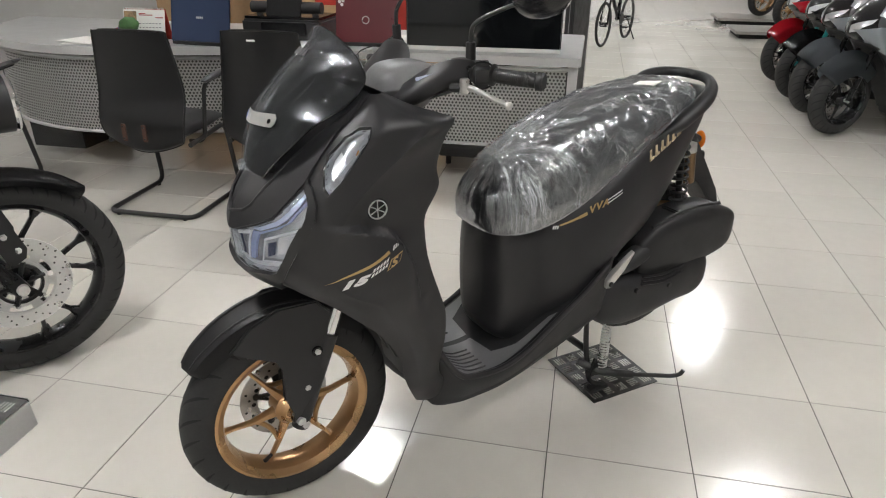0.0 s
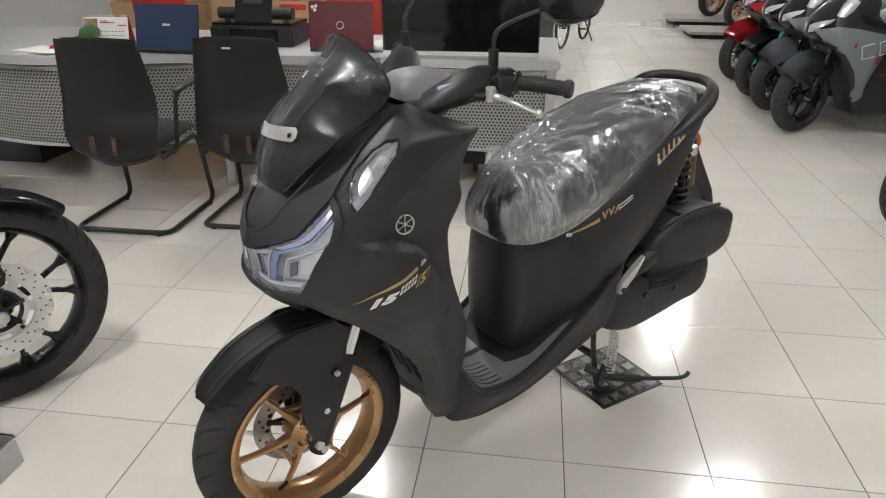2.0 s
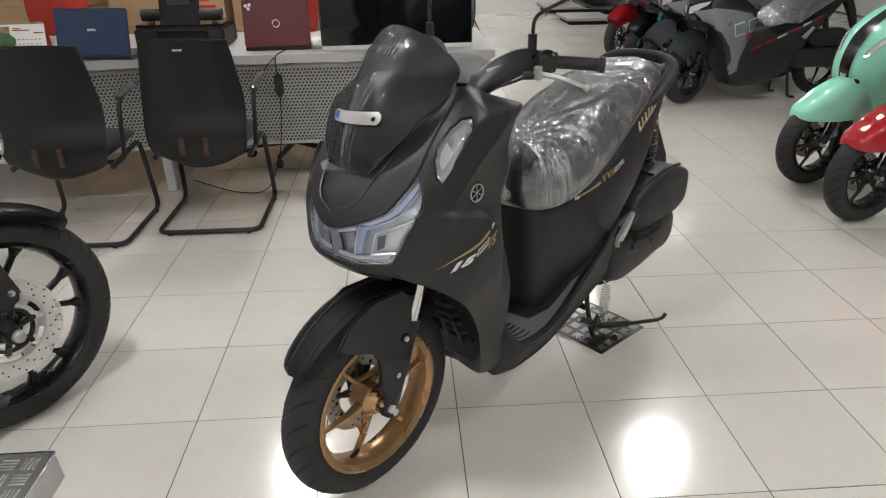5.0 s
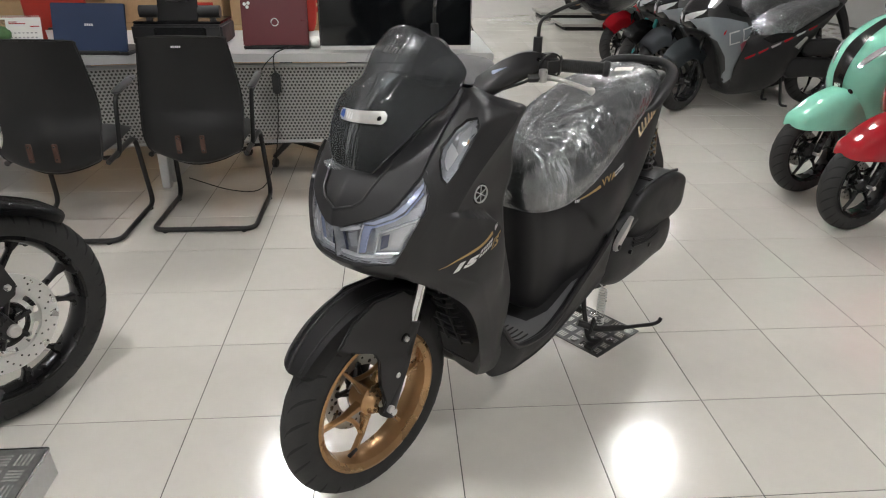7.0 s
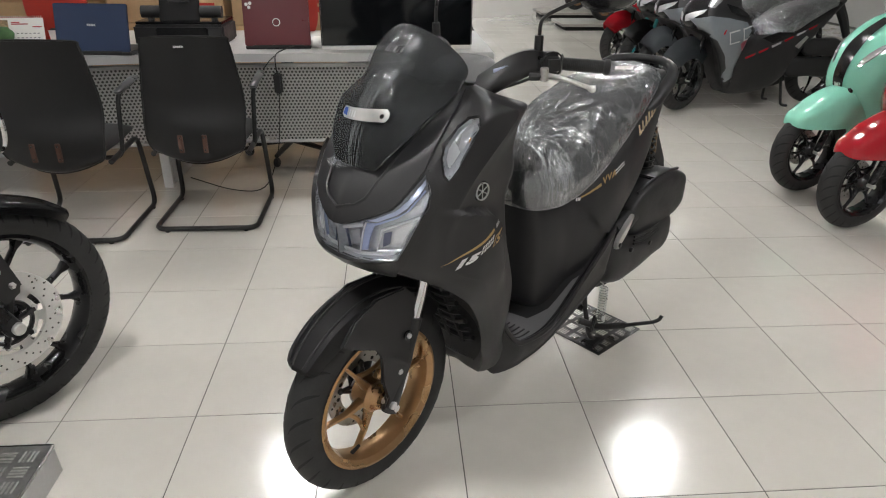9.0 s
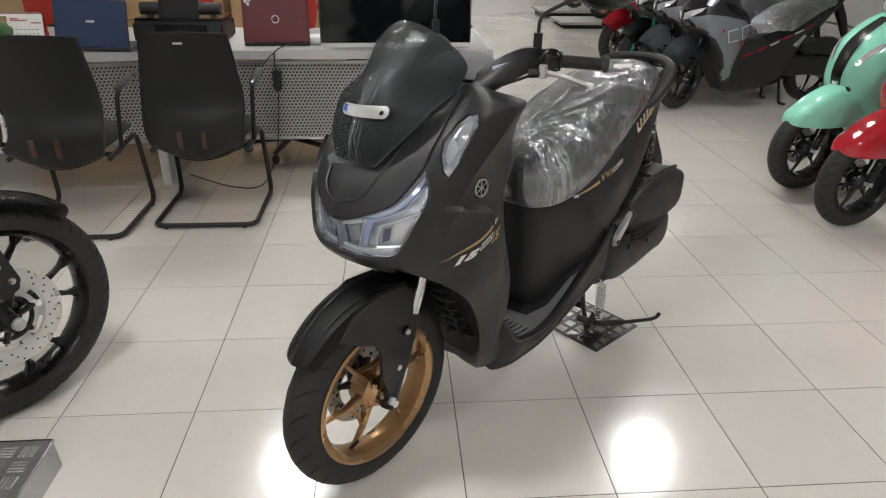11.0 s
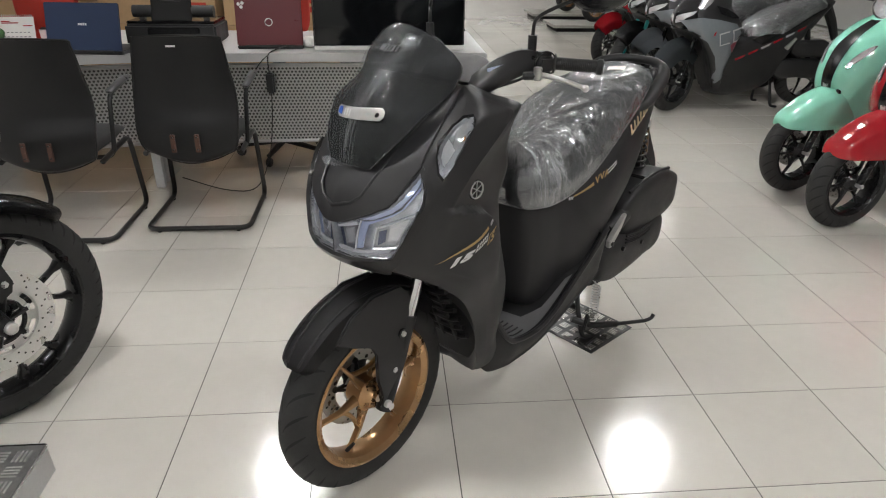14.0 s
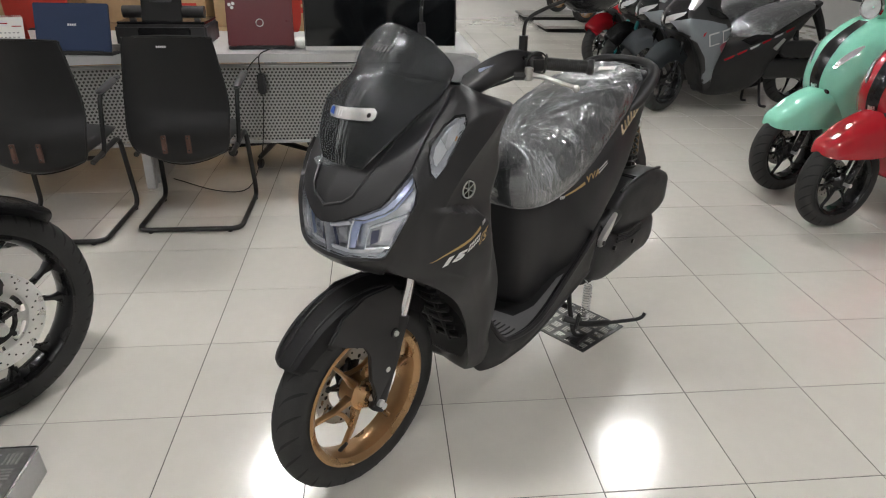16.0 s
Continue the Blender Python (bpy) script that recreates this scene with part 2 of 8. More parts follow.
def tile_mat():
    m = mat("polished_tile", (0.672, 0.642, 0.588), 0.17, 0, 0.03, 1.7, 0.0, 60, 0.03, 0.65, 0.7)
    nt = m.node_tree
    bsdf = nt.nodes["Principled BSDF"]
    bsdf.inputs["Coat Roughness"].default_value = 0.13
    src = bsdf.inputs["Base Color"].links[0].from_socket
    oi = nt.nodes.new("ShaderNodeObjectInfo")
    gi = nt.nodes.new("ShaderNodeNewGeometry")
    ad = nt.nodes.new("ShaderNodeMath")
    ad.operation = "ADD"
    nt.links.new(oi.outputs["Random"], ad.inputs[0])
    nt.links.new(gi.outputs["Random Per Island"], ad.inputs[1])
    fr = nt.nodes.new("ShaderNodeMath")
    fr.operation = "FRACT"
    nt.links.new(ad.outputs[0], fr.inputs[0])
    mr = nt.nodes.new("ShaderNodeMapRange")
    mr.inputs["To Min"].default_value = 0.96
    mr.inputs["To Max"].default_value = 1.03
    nt.links.new(fr.outputs[0], mr.inputs["Value"])
    sc = nt.nodes.new("ShaderNodeVectorMath")
    sc.operation = "SCALE"
    nt.links.new(src, sc.inputs[0])
    nt.links.new(mr.outputs[0], sc.inputs["Scale"])
    nt.links.new(sc.outputs[0], bsdf.inputs["Base Color"])
    # slight waviness of the polish
    tc = nt.nodes.new("ShaderNodeTexCoord")
    n = nt.nodes.new("ShaderNodeTexNoise")
    n.inputs["Scale"].default_value = 3.0
    nt.links.new(gi.outputs["Position"], n.inputs["Vector"])
    b = nt.nodes.new("ShaderNodeBump")
    b.inputs["Strength"].default_value = 0.05
    b.inputs["Distance"].default_value = 0.01
    nt.links.new(n.outputs["Fac"], b.inputs["Height"])
    nt.links.new(b.outputs[0], bsdf.inputs["Normal"])
    return m


M_TILE = tile_mat()


def perforated_mat():
    """Silver sheet with round holes in staggered rows, 12 mm apart."""
    m = mat("perforated_steel", (0.66, 0.65, 0.63), 0.42, 0.1, 0.06, 10)
    nt = m.node_tree
    bsdf = nt.nodes["Principled BSDF"]
    out = nt.nodes["Material Output"]
    tc = nt.nodes.new("ShaderNodeTexCoord")
    sep = nt.nodes.new("ShaderNodeSeparateXYZ")
    nt.links.new(tc.outputs["UV"], sep.inputs[0])

    def math_(op, a, b=None, c=None):
        n = nt.nodes.new("ShaderNodeMath")
        n.operation = op
        for k, v in enumerate((a, b, c)):
            if v is None:
                continue
            if isinstance(v, (int, float)):
                n.inputs[k].default_value = v
            else:
                nt.links.new(v, n.inputs[k])
        return n.outputs[0]

    pitch = 0.0205
    u = math_("DIVIDE", sep.outputs[0], pitch)
    v = math_("DIVIDE", sep.outputs[1], pitch * 0.866)
    row = math_("FLOOR", v)
    odd = math_("MULTIPLY", math_("MODULO", row, 2.0), 0.5)
    fu = math_("SUBTRACT", math_("FRACT", math_("ADD", u, odd)), 0.5)
    fv = math_("MULTIPLY", math_("SUBTRACT", math_("FRACT", v), 0.5), 0.866)
    d = math_("SQRT", math_("ADD", math_("MULTIPLY", fu, fu), math_("MULTIPLY", fv, fv)))
    hole = math_("LESS_THAN", d, 0.295)
    tr = nt.nodes.new("ShaderNodeBsdfTransparent")
    mix = nt.nodes.new("ShaderNodeMixShader")
    nt.links.new(hole, mix.inputs[0])
    nt.links.new(bsdf.outputs[0], mix.inputs[1])
    nt.links.new(tr.outputs[0], mix.inputs[2])
    nt.links.new(mix.outputs[0], out.inputs[0])
    return m


M_PERF = perforated_mat()


def emit_mat(name, colour, power):
    m = bpy.data.materials.new(name)
    m.use_nodes = True
    b = m.node_tree.nodes["Principled BSDF"]
    b.inputs["Base Color"].default_value = (0.8, 0.8, 0.8, 1)
    b.inputs["Emission Color"].default_value = (*colour, 1)
    b.inputs["Emission Strength"].default_value = power
    return m


M_PANEL = emit_mat("lit_diffuser", LAMP_COLOUR, LAMP_POWER)


# ---- mesh helpers ----
from mathutils.bvhtree import BVHTree


def part(name, bm, material, parent=None, label="", sharp=38, flat=False):
    """Links a bmesh as one mesh object, under parent if given."""
    me = bpy.data.meshes.new(name)
    bmesh.ops.recalc_face_normals(bm, faces=bm.faces[:])
    bm.to_mesh(me)
    bm.free()
    me.materials.append(material)
    if not flat:
        for p in me.polygons:
            p.use_smooth = True
        me.set_sharp_from_angle(angle=radians(sharp))
    ob = new(name, me)
    if parent:
        ob.parent = parent
    if label:
        tagged(ob, label)
    return ob


def base(name, m, label, category, group="", kind=""):
    """The Empty at a thing's base."""
    ob = new(name)
    ob.empty_display_size = 0.1
    ob.matrix_basis = m
    return tagged(ob, label, category, group, kind)


def spline(points, steps=6):
    """Catmull-Rom through the points."""
    p = [Vector(q) for q in points]
    p = [2 * p[0] - p[1]] + p + [2 * p[-1] - p[-2]]
    out = []
    for i in range(1, len(p) - 2):
        for k in range(steps):
            t = k / steps
            a, b, c, d = p[i - 1], p[i], p[i + 1], p[i + 2]
            out.append(0.5 * ((2 * b) + (c - a) * t + (2 * a - 5 * b + 4 * c - d) * t * t + (3 * b - a - 3 * c + d) * t ** 3))
    return out + [p[-2]]


def rings(sections, caps=True, closed=True, bm=None):
    """Skin between rings of equal count."""
    bm = bm or bmesh.new()
    vs = [[bm.verts.new(v) for v in s] for s in sections]
    n = len(vs[0])
    for a, b in zip(vs, vs[1:]):
        for i in range(n if closed else n - 1):
            j = (i + 1) % n
            bm.faces.new((a[i], a[j], b[j], b[i]))
    if caps and closed:
        bm.faces.new(vs[0][::-1])
        bm.faces.new(vs[-1])
    return bm


def tube(points, radius, segs=10, steps=6, smooth=True, bm=None, caps=True):
    """A round bar along a path; radius may be a list, one per given point."""
    pts = spline(points, steps) if smooth else [Vector(q) for q in points]
    n = len(pts)
    if isinstance(radius, (list, tuple)):
        k = len(radius) - 1
        rad = [radius[min(k, int(i * k / max(1, n - 1)))] * (1 - (i * k / max(1, n - 1)) % 1) + radius[min(k, int(i * k / max(1, n - 1)) + 1)] * ((i * k / max(1, n - 1)) % 1) for i in range(n)]
    else:
        rad = [radius] * n
    secs, up = [], None
    for i, p in enumerate(pts):
        d = (pts[min(n - 1, i + 1)] - pts[max(0, i - 1)]).normalized()
        if up is None:
            up = d.orthogonal().normalized()
        up = (up - d * up.dot(d)).normalized()
        side = d.cross(up)
        secs.append([p + rad[i] * (math.cos(a) * up + math.sin(a) * side) for a in [2 * math.pi * k / segs for k in range(segs)]])
    return rings(secs, caps, True, bm)


def bent(points, r):
    """Path with rounded corners of radius r."""
    p = [Vector(q) for q in points]
    out = [p[0]]
    for a, b, c in zip(p, p[1:], p[2:]):
        u, v = (a - b), (c - b)
        ru, rv = min(r, u.length * 0.45), min(r, v.length * 0.45)
        s, e = b + u.normalized() * ru, b + v.normalized() * rv
        for k in range(7):
            t = k / 6
            out.append((1 - t) ** 2 * s + 2 * t * (1 - t) * b + t * t * e)
    return out + [p[-1]]


def bar(points, radius, r=0.03, segs=10, bm=None):
    return tube(bent(points, r), radius, segs, smooth=False, bm=bm)


def lathe(profile, segs=48, centre=(0, 0, 0), bm=None, closed=False):
    """Turns (radius, y) pairs about the y axis through centre."""
    c = Vector(centre)
    bm = bm or bmesh.new()
    prof = [p for p in profile]
    cols = []
    for k in range(segs):
        a = 2 * math.pi * k / segs
        cols.append([bm.verts.new(c + Vector((r * math.cos(a), y, r * math.sin(a)))) for r, y in prof])
    m = len(prof)
    for k in range(segs):
        a, b = cols[k], cols[(k + 1) % segs]
        for i in range(m if closed else m - 1):
            j = (i + 1) % m
            try:
                bm.faces.new((a[i], a[j], b[j], b[i]))
            except ValueError:
                pass
    return bm


def prism(poly, y0, y1, bevel=0.0, axis="y", bm=None):
    """A polygon of (x, z) pairs pushed from y0 to y1 (or (x, y) pairs along z, (y, z) along x)."""
    bm = bm or bmesh.new()
    put = {"y": lambda a, b, c: (a, c, b), "z": lambda a, b, c: (a, b, c), "x": lambda a, b, c: (c, a, b)}[axis]
    lo = [bm.verts.new(put(a, b, y0)) for a, b in poly]
    hi = [bm.verts.new(put(a, b, y1)) for a, b in poly]
    n = len(poly)
    faces = [bm.faces.new(lo[::-1]), bm.faces.new(hi)]
    for i in range(n):
        j = (i + 1) % n
        faces.append(bm.faces.new((lo[i], lo[j], hi[j], hi[i])))
    if bevel:
        es = {e for f in faces[:2] for e in f.edges}
        bmesh.ops.bevel(bm, geom=list(es), offset=bevel, segments=2, affect="EDGES", clamp_overlap=True)
    return bm


def box(x0, x1, y0, y1, z0, z1, bevel=0.004, bm=None, segs=2):
    bm = bm or bmesh.new()
    r = bmesh.ops.create_cube(bm, size=1.0)
    for v in r["verts"]:
        v.co = Vector(((x0 + x1) / 2 + v.co.x * (x1 - x0), (y0 + y1) / 2 + v.co.y * (y1 - y0), (z0 + z1) / 2 + v.co.z * (z1 - z0)))
    if bevel:
        es = list({e for v in r["verts"] for e in v.link_edges})
        bmesh.ops.bevel(bm, geom=es, offset=bevel, segments=segs, affect="EDGES", clamp_overlap=True)
    return bm


def ball(c, r, bm=None, seg=12):
    bm = bm or bmesh.new()
    s = r if isinstance(r, (tuple, list)) else (r, r, r)
    bmesh.ops.create_uvsphere(bm, u_segments=seg, v_segments=max(6, seg // 2 + 2), radius=1.0, matrix=Matrix.Translation(c) @ Matrix.Diagonal((*s, 1)))
    return bm


def disc(c, r, thick, axis, bm=None, segs=20):
    """A short cylinder centred on c along axis, with softened rims."""
    bm = bm or bmesh.new()
    a = Vector(axis).normalized()
    e = min(r, thick) * 0.2
    q = Vector((0, 1, 0)).rotation_difference(a).to_matrix()
    prof = [(0.0001, -thick / 2), (r - e, -thick / 2), (r, -thick / 2 + e), (r, thick / 2 - e), (r - e, thick / 2), (0.0001, thick / 2)]
    tmp = lathe(prof, segs)
    for v in tmp.verts:
        v.co = q @ v.co + Vector(c)
    me = bpy.data.meshes.new("tmp")
    tmp.to_mesh(me)
    tmp.free()
    bm.from_mesh(me)
    bpy.data.meshes.remove(me)
    return bm


def moved(bm, m):
    bmesh.ops.transform(bm, matrix=m, verts=bm.verts[:])
    return bm


def half_loft(stations, steps=5, along="x", caps=True):
    """Skin over half sections, smoothed both ways and mirrored across y = 0. A section is a list of points from the
    centre line over the left side and back to the centre line."""
    secs = [spline(s, steps) for s in stations]
    n = len(secs[0])
    cols = [spline([s[i] for s in secs], steps) for i in range(n)]
    rows = [[cols[i][k] for i in range(n)] for k in range(len(cols[0]))]
    full = []
    for r in rows:
        r = [Vector((v.x, max(0.0, v.y), v.z)) for v in r]
        r[0].y = r[-1].y = 0.0
        full.append(r + [Vector((v.x, -v.y, v.z)) for v in r[-2:0:-1]])
    return rings(full, caps)


def tree_of(bm):
    return BVHTree.FromBMesh(bm)


def draped(poly, tree, axis, off, start, cuts=3, thick=0.0, at=0.01):
    """A flat polygon laid on a surface along axis ('y-': from the left side inwards, 'x-': from the front, 'z-': from above).
    poly holds the two remaining coordinates."""
    bm = bmesh.new()
    mk = {"y-": lambda a, b: Vector((a, start, b)), "x-": lambda a, b: Vector((start, a, b)), "z-": lambda a, b: Vector((a, b, start))}[axis]
    way = {"y-": Vector((0, -1, 0)), "x-": Vector((-1, 0, 0)), "z-": Vector((0, 0, -1))}[axis]
    f = bm.faces.new([bm.verts.new(mk(a, b)) for a, b in poly])
    bm.normal_update()
    bmesh.ops.triangulate(bm, faces=[f])
    for _ in range(7):
        long = [e for e in bm.edges if e.calc_length() > at]
        if not long:
            break
        bmesh.ops.subdivide_edges(bm, edges=long, cuts=1)
        bmesh.ops.triangulate(bm, faces=bm.faces[:])
    lay(bm, tree, way, off)
    if thick:
        bm.normal_update()
        bmesh.ops.recalc_face_normals(bm, faces=bm.faces[:])
        if sum((f.normal.dot(way) * f.calc_area() for f in bm.faces), 0.0) > 0:
            bmesh.ops.reverse_faces(bm, faces=bm.faces[:])
        bmesh.ops.solidify(bm, geom=bm.faces[:], thickness=thick)
    return bm


def lay(bm, tree, way, off):
    last = None
    for v in bm.verts:
        hit, normal, _, _ = tree.ray_cast(v.co, way)
        if hit is None:
            near = tree.find_nearest(v.co + way * 0.3)
            hit, normal = near[0], near[1]
        if normal.dot(way) > 0:
            normal = -normal
        v.co = hit + normal * off
    return bm


def lettering(text, size, shear=0.0, bold=0.0):
    """Flat letters in the x, y plane, as a bmesh with its lower left at the origin."""
    cu = bpy.data.curves.new("letters", "FONT")
    cu.body, cu.size, cu.shear, cu.offset, cu.space_character = text, size, shear, bold, 1.22
    cu.resolution_u = 3
    ob = new("letters", cu)
    me = bpy.data.meshes.new_from_object(ob)
    bm = bmesh.new()
    bm.from_mesh(me)
    bpy.data.objects.remove(ob)
    bpy.data.curves.remove(cu)
    bpy.data.meshes.remove(me)
    return bm


def ground_uv(ob, fu, fv):
    """UV from the vertex positions."""
    me = ob.data
    uv = me.uv_layers.new(name="UVMap")
    for lp in me.loops:
        co = me.vertices[lp.vertex_index].co
        uv.data[lp.index].uv = (fu(co), fv(co))

# ---- the room ----
X0, X1, Y0, Y1 = -4.6, 8.2, -5.0, 17.0
WALLS = [
    ("wall_north", X0, X1, Y1, Y1 + 0.15),
    ("wall_south", X0, X1, Y0 - 0.15, Y0),
    ("wall_west", X0 - 0.15, X0, Y0 - 0.15, Y1 + 0.15),
    ("wall_east", X1, X1 + 0.15, Y0 - 0.15, Y1 + 0.15),
    ("wall_office", X0, 0.55, 4.3, 4.42),
]
for nm, a, b, c, d in WALLS:
    tagged(part(nm, box(a, b, c, d, 0.0, CEILING_Z, 0), M_WALL), "plain off-white painted showroom wall", "wall", kind="structure")
for nm, a, b, c, d in WALLS[4:]:
    tagged(part("baseboard", box(a, b, c - 0.012, c - 0.001, 0, 0.09, 0.002), M_GREYPLASTIC), "grey skirting along the office wall", "baseboard", kind="structure")
tagged(part("ceiling", box(X0 - 0.15, X1 + 0.15, Y0 - 0.15, Y1 + 0.15, CEILING_Z + 0.004, CEILING_Z + 0.12, 0), M_CEIL), "unseen board ceiling above the showroom, darkened to cut bounced light", "ceiling", kind="structure")


def ceiling_light():
    top = base("ceiling_light", pose(0, 0, CEILING_Z), "square white ceiling light panel, lit; the two at far left are added fill", "ceiling light", "ceiling light panels")
    bm = bmesh.new()
    for s in (-1, 1):
        box(-0.15, 0.15, s * 0.14 - 0.012, s * 0.14 + 0.012, -0.018, 0.003, 0.003, bm)
        box(s * 0.14 - 0.012, s * 0.14 + 0.012, -0.128, 0.128, -0.018, 0.003, 0.003, bm)
    part("frame", bm, M_WHITE, top)
    part("diffuser", box(-0.127, 0.127, -0.127, 0.127, -0.010, 0.002, 0.001), M_PANEL, top, "glowing white diffuser")
    return top


lamp = ceiling_light()
for i, x in enumerate((-0.27, 2.77)):
    for j, y in enumerate((-3.7, -0.50, 2.70, 5.6, 9.0, 12.2, 15.2)):
        if i == j == 0:
            lamp.matrix_basis = pose(x, y, CEILING_Z)
        else:
            copy_thing(lamp, pose(x, y, CEILING_Z))
# fill lamps with no known source, added to brighten the desk's left end
for y in (-3.7, 0.55):
    copy_thing(lamp, pose(-3.30, y, CEILING_Z))


def track_spot():
    top = base("track_spot", pose(0, 0, CEILING_Z), "small round ceiling spot, lit", "spot lamp", "spots along the scooter row")
    part("rim", moved(lathe([(0.030, 0.0), (0.046, 0.0), (0.046, -0.012), (0.036, -0.014), (0.030, -0.006)], 24, closed=True), pose(0, 0, 0, -90) @ pose(0, 0.016, 0)), M_WHITE, top)
    part("bulb", moved(lathe([(0.0005, -0.006), (0.02, -0.005), (0.029, -0.001), (0.029, 0.004)], 20), pose(0, 0, 0, 90)), M_SPOT, top, "glowing bulb")
    return top


M_SPOT = emit_mat("lit_spot", LAMP_COLOUR, 420.0)
spot = track_spot()
spot.matrix_basis = pose(4.86, 7.4, CEILING_Z)
for x, y in ((5.14, 7.72), (4.88, 8.6), (5.4, 10.38), (5.56, 10.36), (5.58, 12.0), (5.54, 12.9), (6.5, 16.1)):
    copy_thing(spot, pose(x, y, CEILING_Z))


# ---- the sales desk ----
# dark tone that paints in the shade behind the perforated desk front
M_HOLESHADE = mat("desk_hole_shade", (0.11, 0.106, 0.10), 0.7, 0, 0.1, 8)


def desk():
    top = base("sales_desk", pose(0, 0, 0), "long silver sales desk with a perforated steel front", "desk")
    zt = 0.755
    # the near edge bows out at the far left end
    front = [(1.18, 2.05), (0.6, 2.04), (0.0, 2.03), (-0.66, 2.0), (-1.1, 1.90), (-1.5, 1.80), (-1.9, 1.83), (-2.3, 2.0), (-2.7, 2.35)]
    edge = [v.xy for v in spline([(x, y, 0) for x, y in front], 5)]
    outline = [(v.x, v.y) for v in edge] + [(-2.9, 2.95), (1.18, 2.95)]
    part("worktop", prism(outline, zt - 0.045, zt, 0.006, "z"), M_SILVER, top)
    # perforated modesty panels, in three lengths
    inner = [v.xy for v in spline([(x, y + 0.055, 0) for x, y in front], 8)]

    def panel(a, b):
        pts = [p for p in inner if a <= p.x <= b]
        pts = sorted(pts, key=lambda p: p.x)
        bm = bmesh.new()
        zs = (0.27, zt - 0.075)
        rowf = [[bm.verts.new((p.x, p.y, z)) for p in pts] for z in zs]
        for i in range(len(pts) - 1):
            bm.faces.new((rowf[0][i], rowf[0][i + 1], rowf[1][i + 1], rowf[1][i]))
        bmesh.ops.solidify(bm, geom=bm.faces[:], thickness=0.0015)
        ob = part("perforated_panel", bm, M_PERF, top, "perforated silver steel sheet")
        ground_uv(ob, lambda c: c.x * 1.02, lambda c: c.z)
        # added sheet, unseen itself: its dark colour stands in for shade behind the holes
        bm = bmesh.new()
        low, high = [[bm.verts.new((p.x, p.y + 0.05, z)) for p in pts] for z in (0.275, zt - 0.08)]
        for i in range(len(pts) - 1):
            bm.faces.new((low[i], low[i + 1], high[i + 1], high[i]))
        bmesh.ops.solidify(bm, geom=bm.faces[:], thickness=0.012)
        part("shade_sheet", bm, M_HOLESHADE, top, "added dark sheet for the shade behind the holes")
        bm = bmesh.new()
        for z in (0.262, zt - 0.068):
            tube([(p.x, p.y - 0.004, z) for p in pts[:: max(1, len(pts) // 8)]] + [(pts[-1].x, pts[-1].y - 0.004, z)], 0.011, 6, 3, bm=bm)
        part("panel_frame", bm, M_SILVER, top)
        return pts

    panel(-0.64, 1.12)
    panel(-2.62, -0.70)
    for x, y in ((-0.68, 2.04), (1.14, 2.09)):
        part("post", box(x - 0.025, x + 0.025, y, y + 0.04, 0.0, zt - 0.046, 0.004), M_SILVER, top)
    for x in (-0.68, 1.14):
        part("leg_panel", box(x - 0.02, x + 0.02, 2.14, 2.8, 0.0, zt - 0.046, 0.003), M_SILVER if x < 0 else M_GLOSSBLACK, top)
    part("leg_panel", box(-2.45, -2.05, 2.25, 2.7, 0.0, zt - 0.05, 0.004), M_GLOSSBLACK, top, "black pedestal")
    part("pedestal", box(0.35, 0.78, 2.45, 2.85, 0.06, zt - 0.05, 0.005), M_GLOSSBLACK, top, "black drawer pedestal")
    for x in (0.4, 0.72):
        part("foot", lathe([(0.0001, 0), (0.018, 0), (0.018, 0.06), (0.0001, 0.06)], 12), M_DARKSTEEL, top).matrix_basis = pose(x, 2.5, 0, 90)
    return top


desk()


# ---- visitor chairs ----
M_ARMPAD = mat("dark_arm_pad", (0.05, 0.05, 0.052), 0.32, 0, 0.08, 12)


